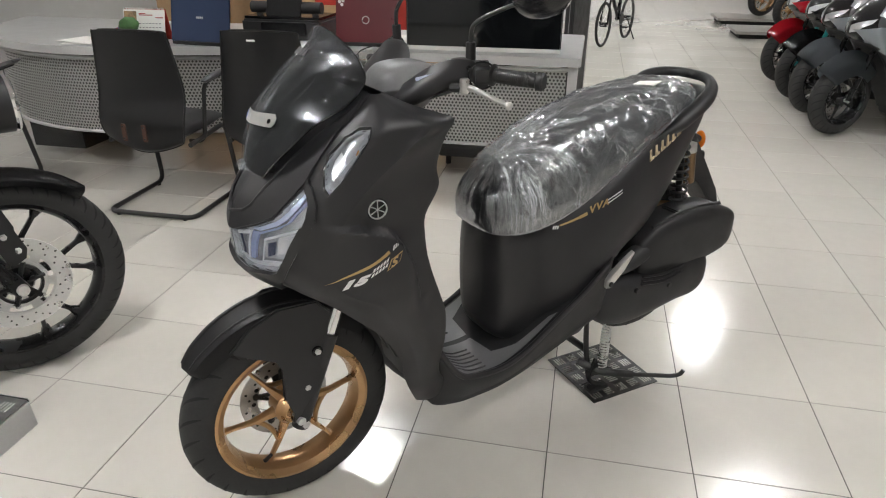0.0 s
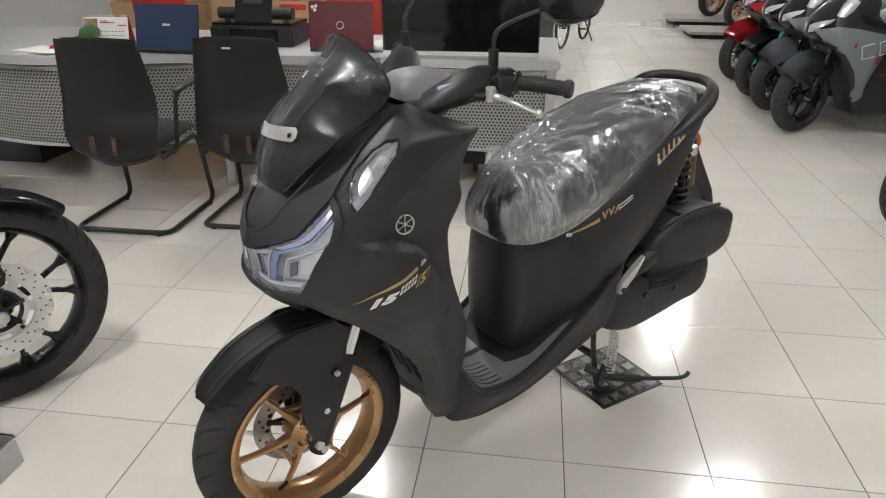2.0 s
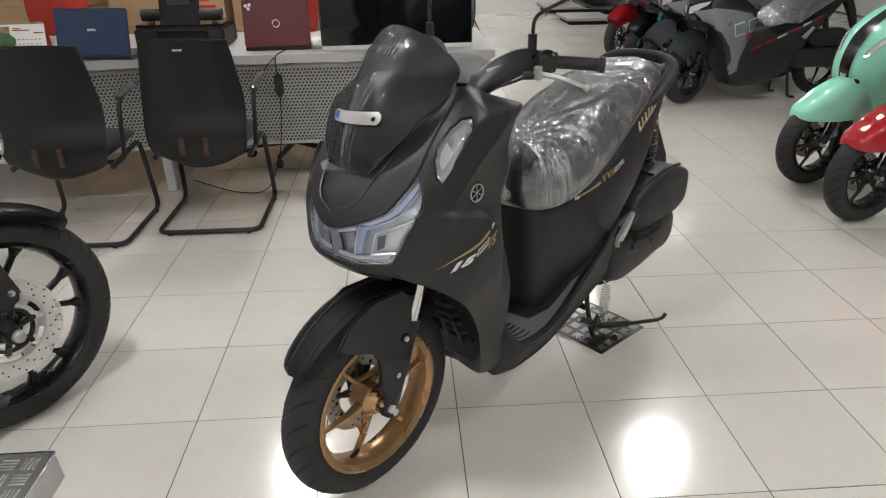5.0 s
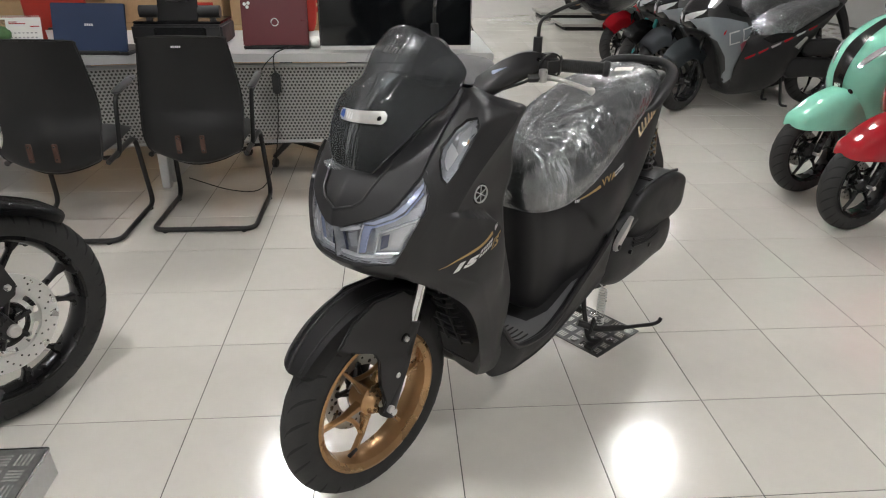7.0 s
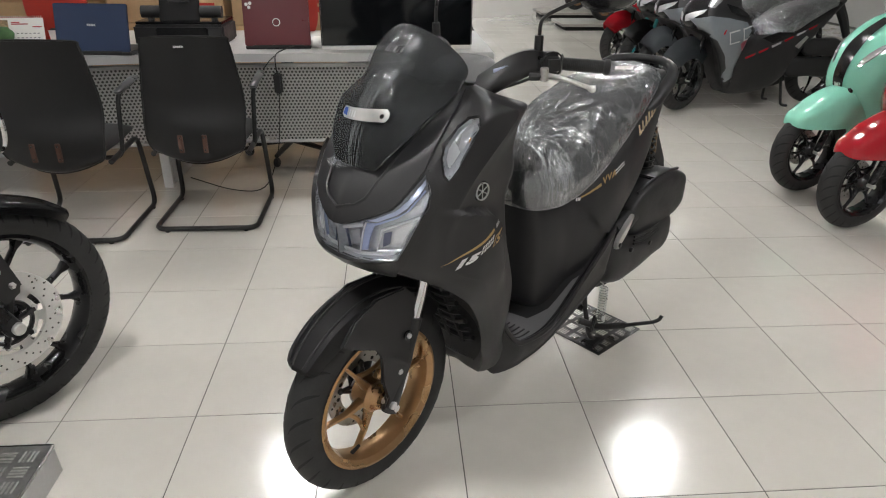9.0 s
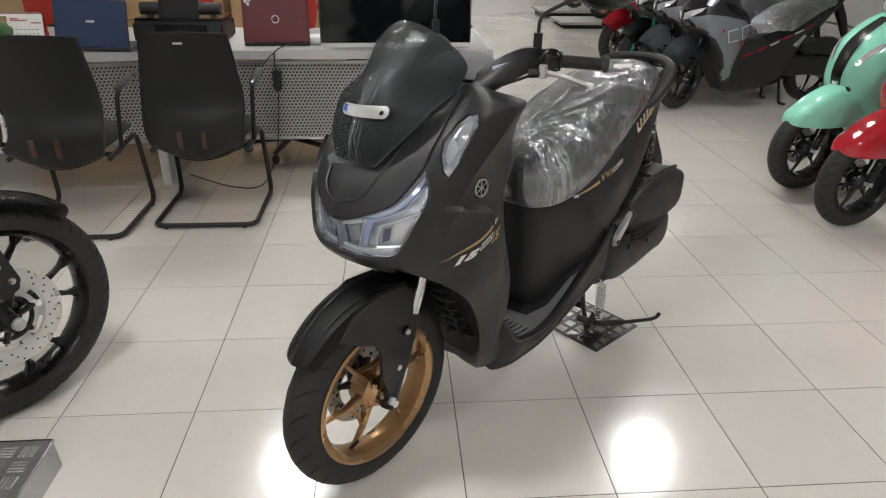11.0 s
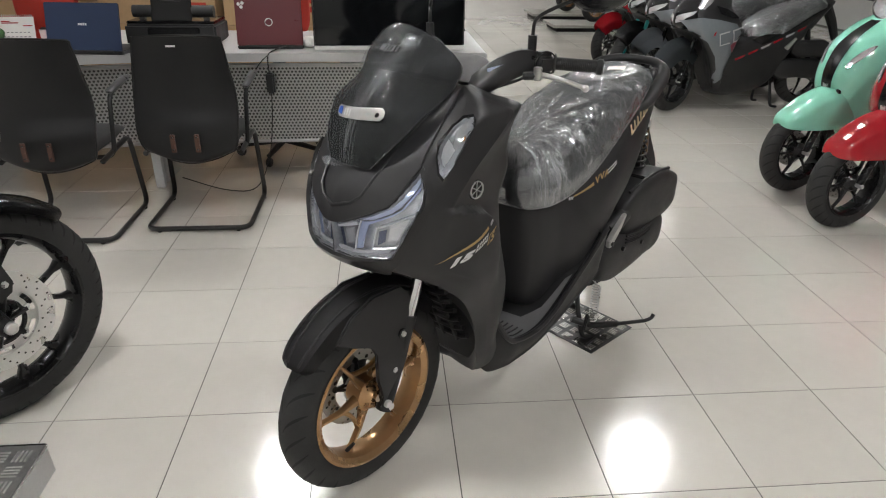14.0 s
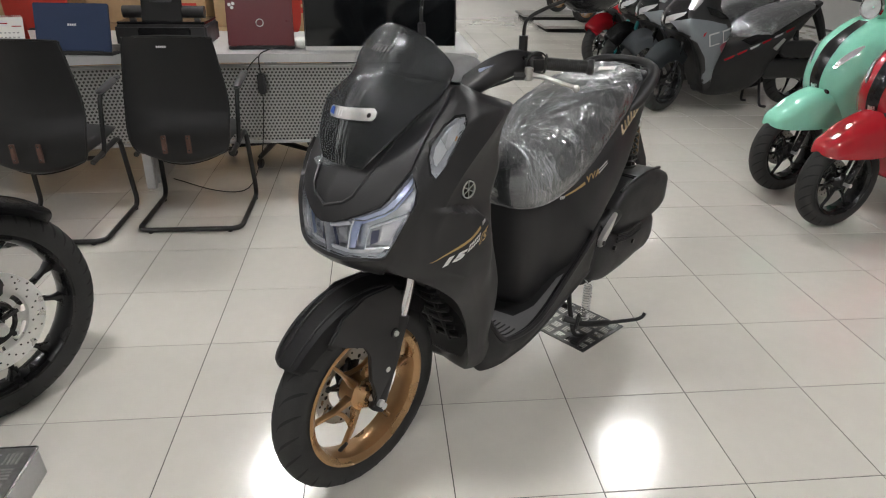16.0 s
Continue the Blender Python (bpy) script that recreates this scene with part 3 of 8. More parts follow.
def visitor_chair(m, label, brand):
    top = base("visitor_chair", m, label, "chair", "visitor chairs at the desk")
    hw = 0.245
    for s in (-1, 1):
        part("frame_tube", bar([(0.0 * s, 0.0, 0.018), (s * hw, 0.0, 0.018), (s * hw, 0.49, 0.018), (s * (hw - 0.015), 0.44, 0.40), (s * (hw - 0.02), 0.10, 0.37)], 0.0125, 0.06, 12), M_DARKSTEEL, top)
        for y in (0.004, 0.44):
            part("foot_pad", disc((s * 0.19 if y < 0.1 else s * hw, y, 0.006), 0.012, 0.012, (0, 0, 1), segs=10), M_RUBBER, top)
        part("arm_tube", bar([(s * 0.16, 0.20, 0.36), (s * 0.235, 0.22, 0.36), (s * 0.245, 0.27, 0.645), (s * 0.245, 0.48, 0.665)], 0.011, 0.05, 10), M_DARKSTEEL, top)
        secs = []
        for k, (y, w, h) in enumerate([(0.265, 0.012, 0.004), (0.28, 0.020, 0.012), (0.38, 0.021, 0.014), (0.50, 0.022, 0.012), (0.535, 0.014, 0.005)]):
            z = 0.655 + (y - 0.265) * 0.10
            secs.append([(s * 0.245 + w * math.cos(a), y, z + h * math.sin(a)) for a in [math.pi * 2 * q / 12 for q in range(12)]])
        part("arm_pad", rings(secs), M_ARMPAD, top, "dark grey plastic arm pad")
    # one-piece upholstered shell: back curving into the seat
    prof = [(0.042, 0.912), (0.050, 0.87), (0.058, 0.76), (0.064, 0.665), (0.054, 0.585), (0.028, 0.515), (0.020, 0.45), (0.034, 0.395), (0.07, 0.365)]
    wid = [0.190, 0.200, 0.216, 0.230, 0.234, 0.232, 0.226, 0.208, 0.165]
    secs = []
    for (y, z), w in zip(prof, wid):
        sec = []
        nn = 14
        for k in range(nn + 1):
            u = -1 + 2 * k / nn
            sec.append(Vector((u * w, y + 0.045 * u * u, z + (0.012 * (1 - u * u) if z > 0.88 else (-0.035 * (1 - u * u) if z < 0.42 else 0)))))
        secs.append(sec)
    cols = [spline([s[i] for s in secs], 4) for i in range(len(secs[0]))]
    bm = rings([[c[k] for c in cols] for k in range(len(cols[0]))], closed=False)
    bmesh.ops.solidify(bm, geom=bm.faces[:], thickness=0.022)
    back = part("backrest", bm, M_LEATHER, top, "black leatherette back", 60)
    edge = [c for c in ([r for r in cols[0]] + [cols[i][-1] for i in range(len(cols))] + cols[-1][::-1] + [cols[i][0] for i in range(len(cols) - 1, -1, -1)])]
    part("piping", tube([e for e in edge[::3]], 0.005, 6, 2), M_DARKSTEEL, back)
    secs = [[(0.21 * math.cos(a) * f, y, z + h * math.sin(a)) for a in [math.pi * 2 * q / 20 for q in range(20)]] for y, z, h, f in
            [(0.08, 0.42, 0.012, 0.85), (0.12, 0.415, 0.032, 0.97), (0.30, 0.42, 0.036, 1.02), (0.46, 0.43, 0.034, 1.0), (0.51, 0.425, 0.022, 0.95), (0.525, 0.42, 0.006, 0.9)]]
    part("seat", rings(secs), M_LEATHER, top, "black leatherette seat cushion", 60)
    for x in (-0.055, 0.055):
        br = part("bracket", box(x - 0.011, x + 0.011, -0.008, 0.002, 0.405, 0.49, 0.002), M_BROWN, top, "rusty steel bracket strip")
        for z in (0.42, 0.478):
            part("screw", disc((x, -0.010, z), 0.004, 0.005, (0, 1, 0), segs=10), M_DARKSTEEL, br)
    if brand:
        bm = bmesh.new()
        for k in range(5):
            box(-0.026 + k * 0.0085, -0.0195 + k * 0.0085, 0.014, 0.018, 0.878, 0.886, 0, bm)
        part("maker_mark", bm, M_STICKWHITE, top, "small white maker's mark")
    return top


visitor_chair(pose(-0.311, 1.405, 0), "black leatherette cantilever visitor chair with arms, near the printer", True)
visitor_chair(pose(-0.915, 1.285, 0), "black leatherette cantilever visitor chair with arms, near the motorcycle", False)
visitor_chair(pose(-2.155, 1.21, 0), "black leatherette cantilever visitor chair at the curved desk end", False)


# ---- on the desk ----
def laptop(m, w, d, h, tilt, lid_mat, label, stickers):
    top = base("laptop", m, label, "laptop")
    part("base_body", box(-w / 2, w / 2, 0.0, d, 0.0, 0.02, 0.004), M_PLASTIC, top)
    lid = part("lid", moved(box(-w / 2, w / 2, -0.009, 0.0, 0.0, h, 0.006), pose(0, 0.004, 0.018, -tilt)), lid_mat, top)
    part("screen", moved(box(-w / 2 + 0.012, w / 2 - 0.012, 0.0004, 0.002, 0.012, h - 0.012, 0), pose(0, 0.004, 0.018, -tilt)), M_SCREEN, lid)
    part("hinge", tube([(-w * 0.38, 0.004, 0.014), (w * 0.38, 0.004, 0.014)], 0.009, 10, smooth=False), M_PLASTIC, top)
    if stickers:
        part("emblem", moved(lathe([(0.017, -0.001), (0.021, -0.001), (0.021, 0.001), (0.017, 0.001)], 24, closed=True), pose(0, -0.0065, 0.02 + h * 0.5, -tilt)), M_STEEL, lid, "round silver emblem")
        for x, z in ((-0.155, 0.215), (-0.135, 0.22), (-0.142, 0.2)):
            part("sticker", moved(disc((x, -0.0095, z), 0.009, 0.001, (0, 1, 0), segs=12), pose(0, 0.004, 0.018, -tilt)), M_STICKWHITE, lid, "small white round sticker")
    else:
        bm = bmesh.new()
        for k in range(4):
            box(-0.022 + k * 0.0115, -0.0135 + k * 0.0115, -0.0102, -0.0092, h * 0.53, h * 0.53 + 0.011, 0, bm)
        part("emblem", moved(bm, pose(0, 0.004, 0.018, -tilt)), M_STICKWHITE, lid, "small white maker's mark")
    return top


laptop(pose(-0.915, 1.985, 0.755, 0, 0, -6), 0.385, 0.25, 0.235, 12, M_NAVY, "open laptop with a dark navy lid, on the desk", False)
laptop(pose(-0.005, 2.175, 0.755, 0, 0, 3), 0.355, 0.25, 0.245, 10, M_MAROON, "open laptop with a maroon lid, on the desk", True)


def television():
    top = base("television", pose(0.65, 2.16, 0.755, 0, 0, 2.0), "large black glass flat screen standing on the desk", "television")
    part("screen", box(-0.41, 0.41, 0.0, 0.006, 0.022, 0.60, 0.002), M_SCREEN, top)
    part("back_shell", box(-0.405, 0.405, 0.0065, 0.04, 0.03, 0.595, 0.006), M_GLOSSBLACK, top)
    part("bottom_trim", box(-0.415, 0.415, -0.004, 0.05, 0.0, 0.0215, 0.003), M_WHITE, top, "white bottom rail")
    part("side_trim", box(0.4105, 0.4165, -0.003, 0.05, 0.022, 0.60, 0.002), M_DARKSTEEL, top)
    part("side_trim", box(-0.4165, -0.4105, -0.003, 0.05, 0.022, 0.60, 0.002), M_DARKSTEEL, top)
    return top


television()


def printer():
    top = base("printer", pose(-0.56, 2.27, 0.755), "black desktop printer with an open rear paper tray", "printer")
    part("body", box(-0.245, 0.245, 0.0, 0.32, 0.002, 0.115, 0.012), M_PLASTIC, top)
    part("control_panel", box(-0.12, 0.16, -0.012, 0.01, 0.03, 0.10, 0.006), M_GLOSSBLACK, top)
    part("lid", box(-0.24, 0.24, 0.02, 0.31, 0.1155, 0.13, 0.006), M_GLOSSBLACK, top)
    part("roller_cover", tube([(-0.215, 0.10, 0.175), (0.225, 0.10, 0.175)], 0.033, 20, smooth=False), M_PLASTIC, top, "long black roller cover")
    for x in (-0.17, 0.18):
        part("roller_bracket", box(x - 0.015, x + 0.015, 0.085, 0.12, 0.128, 0.16, 0.003), M_PLASTIC, top)
    part("paper_tray", moved(box(-0.11, 0.11, 0.0, 0.012, 0.0, 0.14, 0.004), pose(0, 0.05, 0.13, -18)), M_GLOSSBLACK, top)
    part("tray_extension", moved(box(-0.065, 0.06, -0.004, 0.004, 0.10, 0.34, 0.004), pose(0, 0.05, 0.13, -18)), M_PLASTIC, top)
    return top


printer()
pp = part("paper_sheet", moved(box(-0.10, 0.10, -0.002, -0.0005, 0.13, 0.40, 0), pose(-0.56, 2.33, 0.887, -18)), M_PAPER)
tagged(pp, "white paper sheets standing in the printer tray", "paper")


def calendar():
    top = base("desk_calendar", pose(-1.315, 2.06, 0.755, 0, 0, 6), "standing desk calendar with a food photo and red back", "calendar")
    part("front_page", moved(box(-0.125, 0.125, -0.001, 0.0, 0.0, 0.175, 0), pose(0, 0, 0, -14)), M_PAPER, top)
    ph = part("photo", moved(box(-0.12, -0.045, -0.0025, -0.0015, 0.02, 0.165, 0), pose(0, 0, 0, -14)), mat("food_photo", (0.30, 0.20, 0.10), 0.5, 0, 0.9, 26), top, "printed food photo")
    part("dish", moved(disc((-0.083, -0.0032, 0.085), 0.031, 0.0008, (0, 1, 0)), pose(0, 0, 0, -14)), mat("dish_print", (0.12, 0.035, 0.02), 0.5, 0, 0.8, 60), ph)
    bm = bmesh.new()
    for k, (a, b, z) in enumerate([(-0.03, 0.01, 0.15), (-0.03, 0.05, 0.142), (0.07, 0.115, 0.128)]):
        box(a, b, -0.003, -0.0015, z, z + 0.005, 0, bm)
    part("print_bars", moved(bm, pose(0, 0, 0, -14)), M_RED, top)
    bm = bmesh.new()
    for r in range(4):
        for c in range(7):
            box(-0.03 + c * 0.02, -0.02 + c * 0.02, -0.003, -0.0015, 0.03 + r * 0.022, 0.034 + r * 0.022, 0, bm)
    part("date_marks", moved(bm, pose(0, 0, 0, -14)), M_GREYPLASTIC, top)
    part("back_board", moved(box(-0.125, 0.125, 0.0, 0.002, 0.0, 0.178, 0), pose(0, 0.095, 0, 14)), M_REDCLOTH, top, "red card back")
    bm = bmesh.new()
    for k in range(24):
        x = -0.115 + k * 0.01
        disc((x, 0.046, 0.175), 0.006, 0.0015, (1, 0, 0), bm, 10)
    part("wire_binding", bm, M_STEEL, top)
    return top


calendar()


def papers():
    for k, (x, y, rz) in enumerate([(-1.60, 1.97, 20), (-1.58, 1.99, 5), (-1.62, 1.96, -12)]):
        o = part("paper_sheet", moved(box(-0.14, 0.14, -0.1, 0.1, 0, 0.003, 0), pose(x, y, 0.756 + k * 0.0035, 0, 0, rz)), M_PAPER)
        tagged(o, "loose white paper lying on the desk", "paper", "loose papers")
    o = part("stapler", moved(box(-0.09, 0.09, -0.02, 0.02, 0, 0.03, 0.008), pose(-1.53, 2.02, 0.775, 0, -18, 15)), M_REDCLOTH)
    tagged(o, "red and blue folded card box on the papers", "card box")
    o = part("card_box", moved(box(-0.05, 0.05, -0.022, 0.022, 0, 0.035, 0.006), pose(-1.45, 2.06, 0.80, 0, -18, 15)), M_BLUE)
    tagged(o, "blue folded card box on the papers", "card box")
    bm = bmesh.new()
    ball((0, 0, 0), (0.055, 0.05, 0.045), bm, 18)
    for v in bm.verts:
        v.co *= 1 + 0.18 * noise.noise(v.co * 40)
    o = part("plush_ball", moved(bm, pose(-1.36, 2.0, 0.85)), M_GREENLEAF)
    tagged(o, "soft dark green ball on the desk", "ornament")
    bm = lathe([(0.0001, 0), (0.035, 0), (0.04, 0.06), (0.0001, 0.06)], 16)
    o = part("ornament_stand", moved(bm, pose(-1.36, 2.0, 0.756, 90) @ pose(0, 0, 0)), M_GREYPLASTIC)
    tagged(o, "grey cup under the green ball", "cup")


papers()


def adapter():
    top = base("power_adapter", pose(0, 0, 0), "black laptop power adapter hanging on its cable", "power adapter")
    part("brick", moved(box(-0.022, 0.022, -0.016, 0.016, -0.055, 0.055, 0.008), pose(0.0, 2.02, 0.60)), M_PLASTIC, top)
    part("cable", tube([(0.08, 2.16, 0.775), (0.03, 2.08, 0.765), (0.0, 2.01, 0.745), (-0.002, 2.016, 0.655)], 0.0035, 6, 6), M_PLASTIC, top)
    part("cable", tube([(0.0, 2.02, 0.545), (-0.01, 2.02, 0.4), (-0.04, 2.0, 0.2), (-0.12, 1.95, 0.03), (-0.30, 1.98, 0.006), (-0.6, 2.2, 0.006)], 0.003, 6, 6), M_PLASTIC, top)
    part("cable", tube([(0.02, 2.06, 0.764), (-0.05, 1.99, 0.70), (-0.10, 1.95, 0.60), (-0.12, 1.9, 0.56)], 0.003, 6, 6), M_PLASTIC, top)
    return top


adapter()
mouse = part("computer_mouse", ball((0, 0, 0), (0.03, 0.05, 0.018), seg=16), M_GLOSSBLACK)
mouse.matrix_basis = pose(-0.69, 2.13, 0.772)
tagged(mouse, "small black computer mouse beside the laptop", "mouse")
rag = bmesh.new()
ball((0, 0, 0), (0.05, 0.05, 0.03), rag, 20)
for v in rag.verts:
    v.co *= 1 + 0.35 * noise.noise(v.co * 45)
o = part("plastic_bag", moved(rag, pose(0.20, 2.24, 0.785)), M_WHITE)
tagged(o, "crumpled white plastic bag on the desk", "bag")


# ---- behind the desk ----
def office_chair(m):
    top = base("office_chair", m, "red upholstered office chair with a rounded back", "chair", "red office chairs")
    secs = []
    for y, f in ((0.0, 0.92), (0.015, 1.0), (0.05, 1.0), (0.065, 0.92)):
        secs.append([(0.22 * f * math.copysign(abs(math.cos(a)) ** 0.6, math.cos(a)), y, 0.90 + 0.21 * f * math.copysign(abs(math.sin(a)) ** 0.7, math.sin(a))) for a in [2 * math.pi * k / 32 for k in range(32)]])
    part("backrest", rings(secs), M_REDCLOTH, top, "", 50)
    part("seat", box(-0.24, 0.24, 0.06, 0.5, 0.43, 0.5, 0.03), M_PLASTIC, top)
    part("stem", tube([(0, 0.28, 0.09), (0, 0.28, 0.43)], 0.025, 12, smooth=False), M_DARKSTEEL, top)
    part("back_strut", box(-0.04, 0.04, 0.07, 0.10, 0.40, 0.74, 0.006), M_PLASTIC, top)
    for k in range(5):
        a = k * 2 * math.pi / 5
        leg = part("base_leg", tube([(0, 0.28, 0.10), (0.28 * math.cos(a), 0.28 + 0.28 * math.sin(a), 0.07)], [0.022, 0.014], 8, smooth=False), M_PLASTIC, top)
        part("castor", disc((0.28 * math.cos(a), 0.28 + 0.28 * math.sin(a), 0.03), 0.03, 0.03, (math.sin(a), -math.cos(a), 0), segs=14), M_PLASTIC, leg)
    return top


oc = office_chair(pose(-1.62, 3.25, 0, 0, 0, 170))
copy_thing(oc, pose(-0.08, 2.95, 0, 0, 0, 185))


def carton(x0, x1, y0, y1, z0, z1):
    top = base("cardboard_box", pose((x0 + x1) / 2, (y0 + y1) / 2, z0), "large brown cardboard box stacked behind the desk", "box", "stacked cardboard boxes")
    w, d, h = (x1 - x0) / 2, (y1 - y0) / 2, z1 - z0
    part("body", box(-w, w, -d, d, 0, h, 0.006), M_CARD, top)
    part("tape", box(-w - 0.001, w + 0.001, -0.03, 0.03, h - 0.0005, h + 0.0008, 0), M_BROWN, top)
    bm = bmesh.new()
    box(w * 0.35, w * 0.85, -d - 0.001, -d + 0.001, h * 0.12, h * 0.17, 0, bm)
    box(w * 0.35, w * 0.75, -d - 0.001, -d + 0.001, h * 0.20, h * 0.25, 0, bm)
    part("printed_mark", bm, M_REDCLOTH, top, "unreadable red print")
    return top


carton(-2.35, -1.5, 3.75, 4.25, 0.0, 0.85)
carton(-1.48, -0.6, 3.6, 4.25, 0.0, 0.72)
carton(-1.45, -0.62, 3.62, 4.22, 0.722, 1.55)
carton(-0.58, 0.35, 3.6, 4.25, 0.0, 0.70)
carton(-0.56, 0.36, 3.62, 4.22, 0.702, 1.50)
carton(-2.3, -1.52, 3.78, 4.22, 0.852, 1.6)

# standing black panel past the desk
ban = base("display_stand", pose(1.10, 4.5, 0, 0, 0, 80), "tall slim black display stand", "display stand")
part("panel", box(-0.35, 0.35, -0.035, 0.035, 0.03, 1.6, 0.006), M_PLASTIC, ban)
part("foot", box(-0.38, 0.38, -0.08, 0.08, 0.0, 0.03, 0.006), M_DARKSTEEL, ban)
part("edge_strip", box(-0.354, -0.3505, -0.003, 0.003, 0.05, 1.58, 0), M_GREYPLASTIC, ban)

# ---- the black scooter ----
# its own frame: x forward from the front axle, y to its left, z up
SCOOTER = pose(0.5636, -0.2492, 0, 0, 0, 224.0)


def tyre(r, w, parent, centre, grooves=26, lean=1, bead=0.74):
    """A tyre with rounded crown and shoulders; slanted dark strips stand in for shaded tread grooves."""
    prof = []
    rin = r * bead
    for a in range(0, 13):
        th = -math.pi / 2 + math.pi * a / 12
        prof.append((r - w * 0.55 + w * 0.55 * math.cos(th) ** 0.9 if 0 < a < 12 else r - w * 0.55, w * 0.5 * math.sin(th)))
    prof = [(rin, -w * 0.36), (rin + 0.012, -w * 0.43)] + prof + [(rin + 0.012, w * 0.43), (rin, w * 0.36)]
    bm = lathe(prof, 72, centre, closed=True)
    ob = part("tyre", bm, M_RUBBER, parent, "", 50)
    # slanted dark strips laid on the surface, the shade of grooves put into their colour
    bm = bmesh.new()
    c = Vector(centre)
    for k in range(grooves):
        a0 = 2 * math.pi * (k + 0.25) / grooves
        for s in (-1, 1):
            prev = None
            for j in range(11):
                f = j / 10
                t = s * (0.06 + 0.80 * f) * math.pi / 2
                rr = r - w * 0.55 + w * 0.55 * math.cos(t) ** 0.9 + 0.0009
                mid_a = a0 + (0.5 * math.pi / grooves if s > 0 else 0) + (0.26 * f ** 0.7 - 0.06 * f * f) * lean
                half = (0.0020 + 0.0032 * math.sin(math.pi * min(1, f * 1.1)) ** 0.7) / r
                row = [bm.verts.new(c + Vector((rr * math.cos(mid_a + q), w * 0.5 * math.sin(t), rr * math.sin(mid_a + q)))) for q in (-half, half)]
                if prev:
                    bm.faces.new((prev[0], prev[1], row[1], row[0]))
                prev = row
    part("tread", bm, M_TREAD, ob, "", flat=True)
    return ob


M_GRIP = mat("grip_rubber", (0.010, 0.010, 0.010), 0.45, 0, 0.1, 20)
M_DISC = mat("ground_steel_disc", (0.40, 0.385, 0.36), 0.32, 0.85, 0.08, 24, 0.04, 300)
# near-black; on the tyres it paints in the shade of the grooves
M_TREAD = mat("tyre_tread_groove", (0.009, 0.009, 0.009), 0.8, 0, 0.1, 20)


